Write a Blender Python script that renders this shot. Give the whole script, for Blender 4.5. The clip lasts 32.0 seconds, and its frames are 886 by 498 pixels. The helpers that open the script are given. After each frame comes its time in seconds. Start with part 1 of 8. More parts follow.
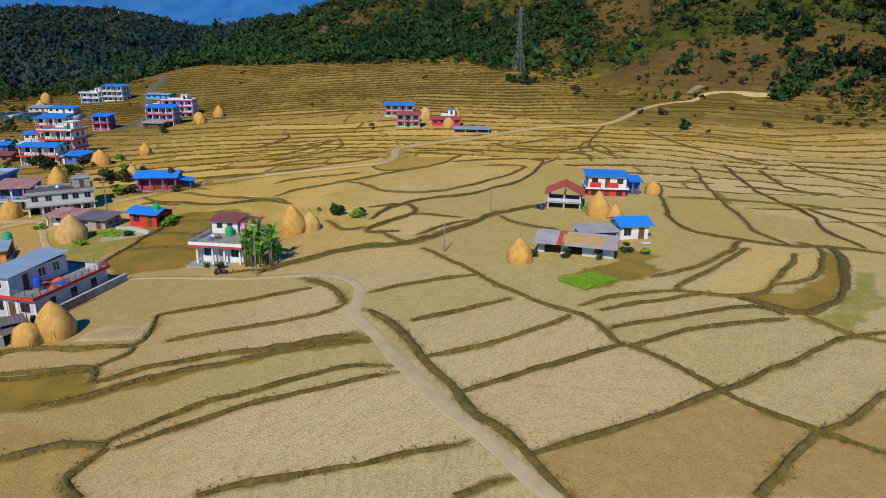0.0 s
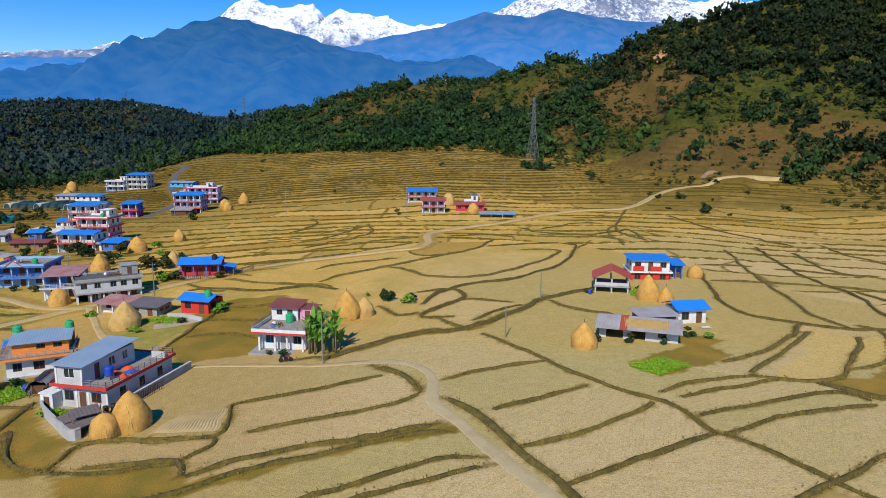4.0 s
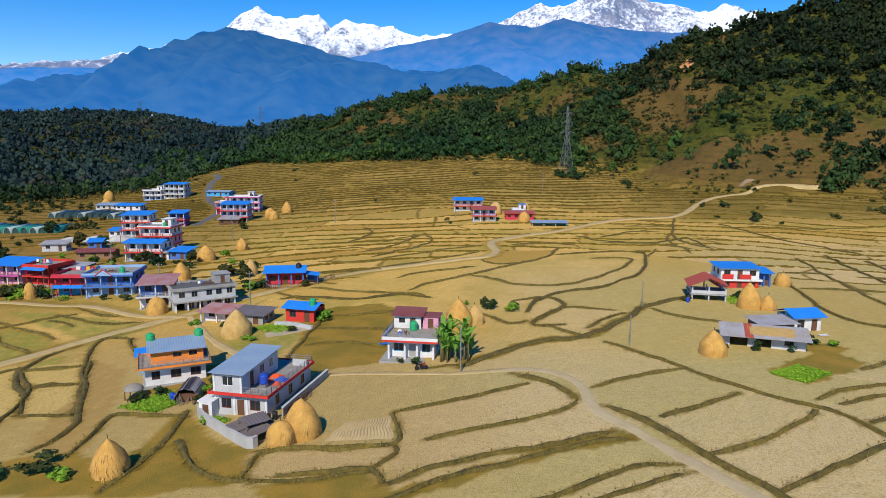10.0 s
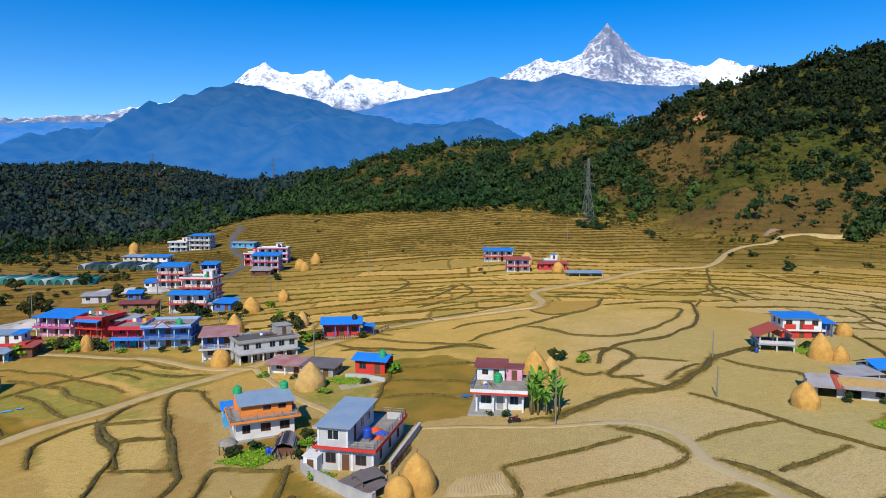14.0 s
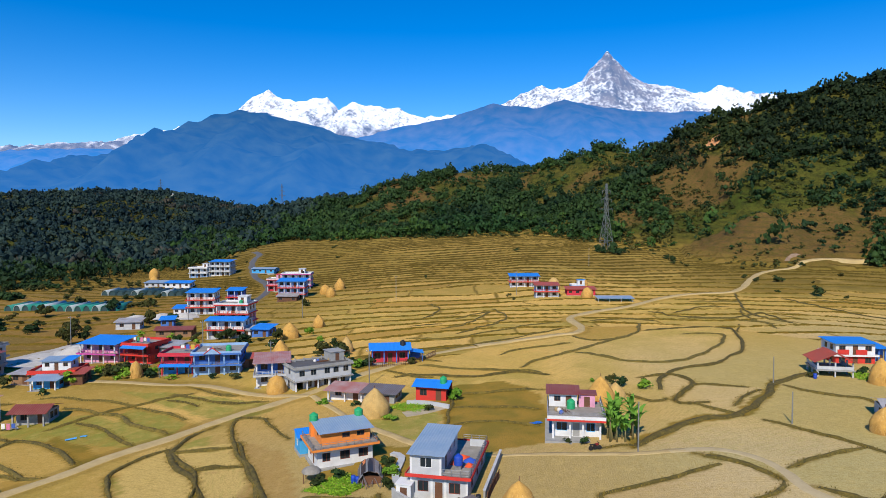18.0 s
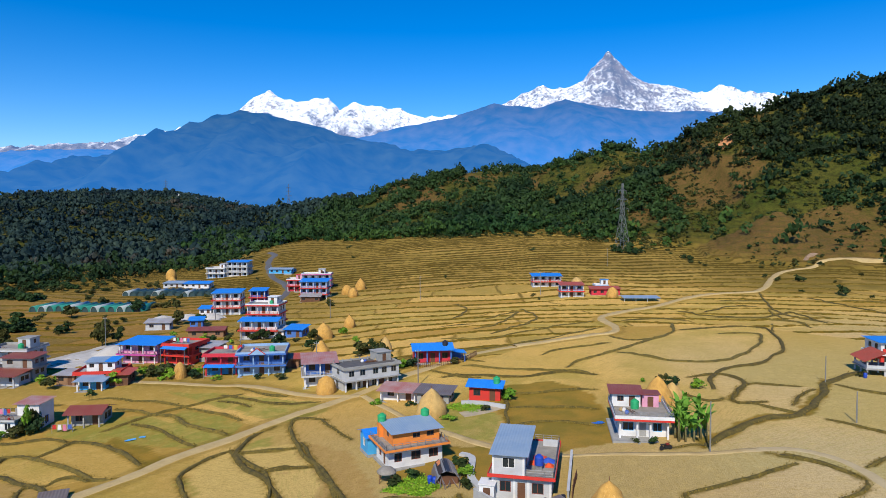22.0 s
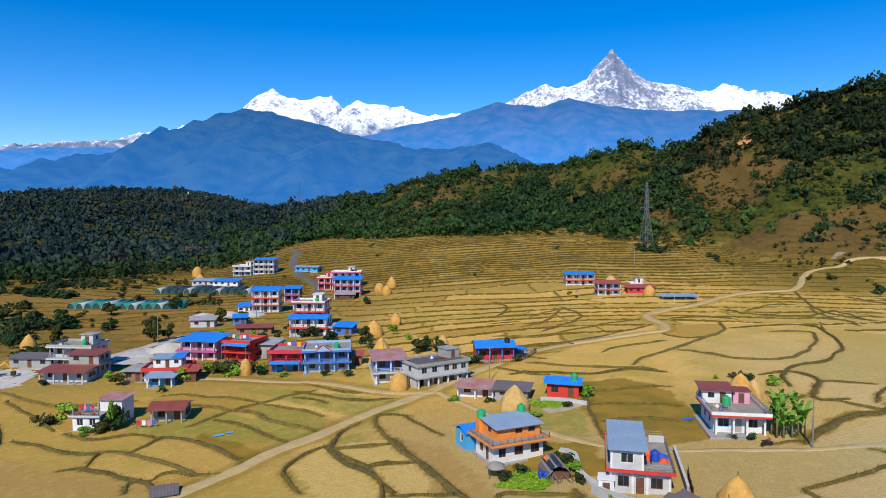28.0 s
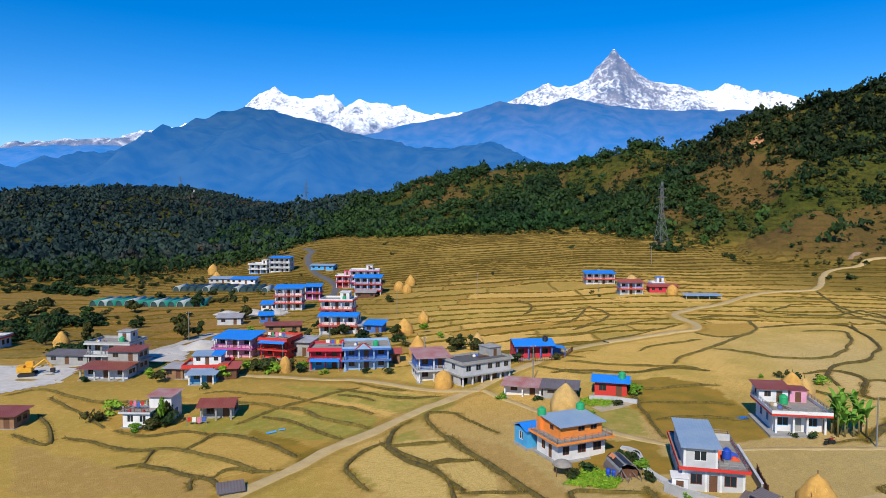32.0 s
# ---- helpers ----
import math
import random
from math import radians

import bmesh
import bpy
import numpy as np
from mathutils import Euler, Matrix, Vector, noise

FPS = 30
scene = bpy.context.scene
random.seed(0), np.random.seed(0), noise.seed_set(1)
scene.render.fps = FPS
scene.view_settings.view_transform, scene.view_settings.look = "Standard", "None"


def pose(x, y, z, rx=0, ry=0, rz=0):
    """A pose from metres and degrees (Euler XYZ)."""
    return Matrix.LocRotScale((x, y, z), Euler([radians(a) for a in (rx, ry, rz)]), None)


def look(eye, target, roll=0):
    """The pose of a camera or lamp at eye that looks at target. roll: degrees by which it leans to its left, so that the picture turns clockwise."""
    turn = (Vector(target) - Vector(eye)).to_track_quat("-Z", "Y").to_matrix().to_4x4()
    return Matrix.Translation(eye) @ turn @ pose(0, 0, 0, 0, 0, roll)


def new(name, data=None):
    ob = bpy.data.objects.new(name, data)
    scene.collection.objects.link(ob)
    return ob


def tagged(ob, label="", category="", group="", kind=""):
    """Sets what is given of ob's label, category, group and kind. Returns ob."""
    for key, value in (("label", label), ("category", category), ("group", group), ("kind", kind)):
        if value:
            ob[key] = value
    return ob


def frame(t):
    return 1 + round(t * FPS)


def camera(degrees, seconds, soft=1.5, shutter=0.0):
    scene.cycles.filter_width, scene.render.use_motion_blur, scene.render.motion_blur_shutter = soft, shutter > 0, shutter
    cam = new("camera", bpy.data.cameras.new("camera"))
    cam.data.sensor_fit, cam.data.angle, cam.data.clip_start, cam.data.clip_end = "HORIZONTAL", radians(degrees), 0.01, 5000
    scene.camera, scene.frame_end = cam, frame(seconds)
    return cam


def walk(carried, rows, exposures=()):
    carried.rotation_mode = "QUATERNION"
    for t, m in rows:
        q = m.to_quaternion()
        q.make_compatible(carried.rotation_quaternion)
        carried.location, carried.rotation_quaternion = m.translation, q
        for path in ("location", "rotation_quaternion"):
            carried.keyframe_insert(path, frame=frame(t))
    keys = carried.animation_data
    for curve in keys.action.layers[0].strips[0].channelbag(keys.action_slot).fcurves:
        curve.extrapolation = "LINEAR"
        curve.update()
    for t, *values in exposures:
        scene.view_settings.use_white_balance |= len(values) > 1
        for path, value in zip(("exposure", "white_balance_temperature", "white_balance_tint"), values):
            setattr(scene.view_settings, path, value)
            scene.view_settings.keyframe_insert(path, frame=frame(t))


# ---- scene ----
cam = camera(68.0, 32.0, 0.85)
PATH = [
    (0, (40.622, 1.175, 27.739), (40.614, 3.086, 27.149), 0.7),
    (1, (38.93, 1.283, 27.799), (38.925, 3.194, 27.209), 0.6),
    (2, (36.959, 1.315, 27.883), (36.949, 3.23, 27.308), 0.5),
    (2.5, (35.848, 1.264, 27.929), (35.836, 3.191, 27.393), 0.4),
    (3, (34.631, 1.201, 27.97), (34.617, 3.147, 27.508), 0.3),
    (3.5, (33.314, 1.127, 27.987), (33.299, 3.091, 27.607), 0.3),
    (5.5, (27.768, 0.927, 28.006), (27.75, 2.901, 27.689), 0.3),
    (6, (26.321, 0.869, 27.99), (26.303, 2.844, 27.675), 0.3),
    (7, (23.381, 0.809, 27.935), (23.362, 2.784, 27.619), 0.3),
    (8, (20.326, 0.772, 27.878), (20.305, 2.747, 27.563), 0.3),
    (9, (17.27, 0.681, 27.817), (17.249, 2.656, 27.501), 0.2),
    (10, (14.247, 0.603, 27.815), (14.223, 2.578, 27.498), 0.2),
    (11, (11.18, 0.522, 27.812), (11.156, 2.497, 27.495), 0.1),
    (12, (8.127, 0.411, 27.829), (8.102, 2.386, 27.512), 0.1),
    (13, (5.137, 0.339, 27.866), (5.111, 2.313, 27.549), 0.1),
    (13.5, (3.665, 0.309, 27.897), (3.638, 2.286, 27.598), 0.0),
    (14, (2.25, 0.207, 27.918), (2.221, 2.2, 27.753), 0.0),
    (14.5, (0.845, 0.101, 27.917), (0.815, 2.099, 27.826), -0.0),
    (16.5, (-4.512, -0.087, 27.925), (-4.543, 1.911, 27.836), -0.1),
    (17, (-5.776, -0.116, 27.947), (-5.807, 1.882, 27.858), -0.1),
    (18, (-8.116, -0.241, 28.021), (-8.147, 1.757, 27.933), -0.1),
    (19, (-10.467, -0.301, 28.06), (-10.498, 1.697, 27.972), -0.1),
    (20, (-12.731, -0.238, 28.072), (-12.763, 1.76, 27.984), -0.2),
    (21, (-14.995, -0.267, 28.073), (-15.027, 1.731, 27.985), -0.2),
    (22, (-17.305, -0.388, 28.077), (-17.336, 1.61, 27.989), -0.2),
    (23, (-19.535, -0.539, 28.074), (-19.566, 1.459, 27.984), -0.2),
    (24, (-21.816, -0.686, 28.057), (-21.848, 1.312, 27.969), -0.1),
    (25, (-24.082, -0.814, 28.026), (-24.114, 1.183, 27.937), -0.1),
    (25.5, (-25.183, -0.863, 28.018), (-25.216, 1.134, 27.929), -0.1),
    (27.5, (-29.597, -1.099, 27.918), (-29.631, 0.898, 27.826), -0.1),
    (28, (-30.671, -1.165, 27.898), (-30.705, 0.832, 27.806), -0.1),
    (29, (-32.824, -1.227, 27.814), (-32.858, 0.77, 27.721), -0.0),
    (30, (-34.877, -1.331, 27.75), (-34.911, 0.666, 27.657), -0.0),
    (31, (-36.891, -1.363, 27.709), (-36.925, 0.635, 27.614), 0.0),
    (32, (-38.983, -1.29, 27.702), (-39.018, 0.708, 27.607), 0.1),
]
walk(cam, [(t, look(eye, target, roll)) for t, eye, target, roll in PATH],
     exposures=[(0, -0.22), (2, -0.2), (3.5, -0.12), (6, -0.1), (14, -0.06), (32, -0.04)])

# ---- sky and sun ----
SUN_AZ, SUN_EL = 194.0, 42.0          # compass degrees clockwise from +y, and height
world = bpy.data.worlds.new("sky")
scene.world = world
world.use_nodes = True
wn, wl = world.node_tree.nodes, world.node_tree.links
sky = wn.new("ShaderNodeTexSky")
sky.sky_type, sky.sun_disc = "NISHITA", False
sky.sun_elevation, sky.sun_rotation = radians(SUN_EL), radians(SUN_AZ)
sky.altitude, sky.air_density, sky.dust_density, sky.ozone_density = 1000, 1.0, 0.1, 4.0
tint = wn.new("ShaderNodeHueSaturation")
tint.inputs["Hue"].default_value, tint.inputs["Saturation"].default_value, tint.inputs["Value"].default_value = 0.510, 1.45, 1.35
wl.new(sky.outputs[0], tint.inputs["Color"])
wl.new(tint.outputs[0], wn["Background"].inputs["Color"])
wn["Background"].inputs["Strength"].default_value = 0.118
sun = new("sun", bpy.data.lights.new("sun", "SUN"))
sun.data.energy, sun.data.angle, sun.data.color = 5.0, radians(0.5), (1.0, 0.91, 0.74)
az, el = radians(SUN_AZ), radians(SUN_EL)
sun.matrix_world = look(Vector((math.sin(az) * math.cos(el), math.cos(az) * math.cos(el), math.sin(el))) * 50, (0, 0, 0))

# ---- materials ----
def mat(name, colour, rough=0.85, second=None, scale=1.5, amount=0.5, bump=0.0, fine=12.0, metal=0.0, random_tint=0.0, coords="Object"):
    """A surface of two colours mixed by noise at two scales, with fine relief."""
    m = bpy.data.materials.new(name)
    m.use_nodes = True
    n, l = m.node_tree.nodes, m.node_tree.links
    b = n["Principled BSDF"]
    b.inputs["Roughness"].default_value, b.inputs["Metallic"].default_value = rough, metal
    second = second or tuple(c * 0.72 for c in colour)
    tc = n.new("ShaderNodeTexCoord")
    n1, n2 = n.new("ShaderNodeTexNoise"), n.new("ShaderNodeTexNoise")
    n1.inputs["Scale"].default_value, n2.inputs["Scale"].default_value = scale, fine
    n1.inputs["Detail"].default_value, n2.inputs["Detail"].default_value = 4, 3
    for q in (n1, n2):
        l.new(tc.outputs[coords], q.inputs["Vector"])
    add = n.new("ShaderNodeMath")
    add.operation = "MULTIPLY_ADD"
    l.new(n2.outputs["Fac"], add.inputs[0])
    add.inputs[1].default_value = 0.5
    l.new(n1.outputs["Fac"], add.inputs[2])
    ramp = n.new("ShaderNodeMapRange")
    ramp.inputs["From Min"].default_value, ramp.inputs["From Max"].default_value = 0.75 - 0.3, 0.75 + 0.3
    ramp.inputs["To Max"].default_value = amount * 2
    l.new(add.outputs[0], ramp.inputs["Value"])
    mix = n.new("ShaderNodeMix")
    mix.data_type = "RGBA"
    mix.inputs["A"].default_value, mix.inputs["B"].default_value = (*colour, 1), (*second, 1)
    l.new(ramp.outputs[0], mix.inputs["Factor"])
    out = mix.outputs["Result"]
    if random_tint:
        info, hsv, mr = n.new("ShaderNodeObjectInfo"), n.new("ShaderNodeHueSaturation"), n.new("ShaderNodeMapRange")
        mr.inputs["To Min"].default_value, mr.inputs["To Max"].default_value = 1 - random_tint, 1 + random_tint
        l.new(info.outputs["Random"], mr.inputs["Value"])
        l.new(mr.outputs[0], hsv.inputs["Value"])
        l.new(out, hsv.inputs["Color"])
        out = hsv.outputs[0]
    l.new(out, b.inputs["Base Color"])
    if bump:
        bp = n.new("ShaderNodeBump")
        bp.inputs["Strength"].default_value, bp.inputs["Distance"].default_value = 0.7, bump
        l.new(n2.outputs["Fac"], bp.inputs["Height"])
        l.new(bp.outputs[0], b.inputs["Normal"])
    return m


# ---- the lie of the land ----
def sm(a, b, x):
    t = np.clip((np.asarray(x, float) - a) / (b - a), 0, 1)
    return t * t * (3 - 2 * t)


def hash2(ix, iy):
    v = np.sin(ix * 127.1 + iy * 311.7) * 43758.5453
    return v - np.floor(v)


def vnoise(x, y, s):
    """Smooth value noise in -1..1 with cells of s metres."""
    x, y = np.asarray(x, float) / s, np.asarray(y, float) / s
    ix, iy = np.floor(x), np.floor(y)
    fx, fy = x - ix, y - iy
    fx, fy = fx * fx * (3 - 2 * fx), fy * fy * (3 - 2 * fy)
    a, b, c, d = hash2(ix, iy), hash2(ix + 1, iy), hash2(ix, iy + 1), hash2(ix + 1, iy + 1)
    return 2 * ((a * (1 - fx) + b * fx) * (1 - fy) + (c * (1 - fx) + d * fx) * fy) - 1


def fbm(x, y, s, octaves=4):
    return sum(vnoise(x + 17.3 * k, y - 9.1 * k, s / 2 ** k) / 2 ** k for k in range(octaves))


def valley(x, y):
    """The valley floor: falls to the west, rises to the north."""
    x, y = np.asarray(x, float), np.asarray(y, float)
    west = np.maximum(-np.maximum(0, 25 - x), -115)
    h = -1.2 + 0.055 * west * (1 - 0.42 * sm(85, 150, y))
    h = h - 0.9 * sm(-45, -95, x) * sm(115, 230, y)
    w = 0.2 + 0.8 * sm(-120, 10, x)
    w = w + (0.2 + 0.8 * sm(-200, -110, x) - w) * sm(290, 400, y)
    return h + w * 0.00033 * np.clip(y - 190, 0, 245) ** 2


# crest of the wooded ridge: place, distance and height; foot: where the slope begins
CREST_X = [-340, -240, -167, -108, -70, -34, 10, 57, 91, 117, 146, 163, 170, 192, 222, 258, 299, 420, 600, 900]
CREST_Y = [900, 800, 750, 700, 680, 660, 640, 620, 600, 580, 560, 540, 520, 510, 500, 490, 480, 470, 480, 520]
CREST_Z = [8, 35, 47, 55, 71, 73, 75, 74, 79, 87, 85, 88, 95, 103, 109, 119, 127, 145, 165, 185]
FOOT_X = [-340, -240, -150, -60, 60, 95, 130, 150, 175, 230, 320, 500, 900]
FOOT_Y = [640, 520, 432, 428, 425, 385, 350, 322, 318, 300, 290, 285, 290]


def spur(x, y):
    """A bare nose of the hill that comes down to the track."""
    d = np.hypot((x - 168) * 0.95, y - 378)
    return np.where(y < 392, 33 - 0.47 * d - 0.1 * np.maximum(y - 378, 0), -50) + 1.6 * fbm(x + 11, y, 22, 3) * sm(0, 12, d)


def hills(x, y):
    """Height of the hills over the valley floor and how far up the slope a place lies."""
    x, y = np.asarray(x, float), np.asarray(y, float)
    wob = fbm(x, y, 90, 3)
    cy, cz, fy = np.interp(x, CREST_X, CREST_Y), np.interp(x, CREST_X, CREST_Z), np.interp(x, FOOT_X, FOOT_Y) + 10 * wob
    u = np.clip((y - fy) / np.maximum(cy - fy, 20), 0, 3)
    rise = np.where(u < 1, u ** 1.3, np.maximum(0, 1 - 0.35 * (u - 1)))
    rough = fbm(x + 40, y, 60, 4) * 6 * np.clip(u * 2, 0, 1) * (1 - 0.75 * np.clip(1 - np.abs(u - 1) * 4, 0, 1))
    at_foot = valley(x, np.minimum(y, fy))
    ridge = np.maximum(cz - at_foot, 0) * rise + rough * sm(-330, -200, x) - (valley(x, y) - at_foot)
    base = np.interp(x, [-1500, -800, -744, -654, -574, -475, -406, -347, -280, -200], [36, 47, 54, 64, 68, 64, 50, 37, 18, 0])
    v = sm(430, 1130, y) * (1 - sm(1250, 1900, y))
    west = base * v + fbm(x, y, 110, 4) * 9 * sm(450, 700, y) * sm(-180, -350, x) * (1 - sm(900, 1130, y))
    h = np.maximum(ridge, 0) * (u > 0) + np.maximum(west, 0)
    nose = spur(x, y) - valley(x, y)
    return np.maximum(h, nose), np.where(nose > np.maximum(h, 0), np.maximum(u, 0.03 + nose / 120), u)


def land(x, y):
    return valley(x, y) + hills(x, y)[0]


def smooth_line(pts, step=1.5, jitter=0.0, seed=0):
    """A rounded line through plan points, at even steps."""
    p = [np.array(q, float) for q in pts]
    p = [2 * p[0] - p[1]] + p + [2 * p[-1] - p[-2]]
    out = []
    for a, b, c, d in zip(p, p[1:], p[2:], p[3:]):
        n = max(2, int(np.linalg.norm(c - b) / step))
        for k in range(n):
            t = k / n
            out.append(0.5 * (2 * b + (c - a) * t + (2 * a - 5 * b + 4 * c - d) * t * t + (3 * b - a - 3 * c + d) * t ** 3))
    out = np.array(out + [p[-2]])
    if jitter:
        out[:, 0] += jitter * vnoise(out[:, 0], out[:, 1] + 31 * seed, 4.0)
        out[:, 1] += jitter * vnoise(out[:, 0] + 57 * seed, out[:, 1], 4.0)
    return out


def smooth_sides(line):
    d = np.gradient(line, axis=0)
    d /= np.maximum(np.linalg.norm(d, axis=1, keepdims=True), 1e-6)
    return np.stack([-d[:, 1], d[:, 0]], 1)


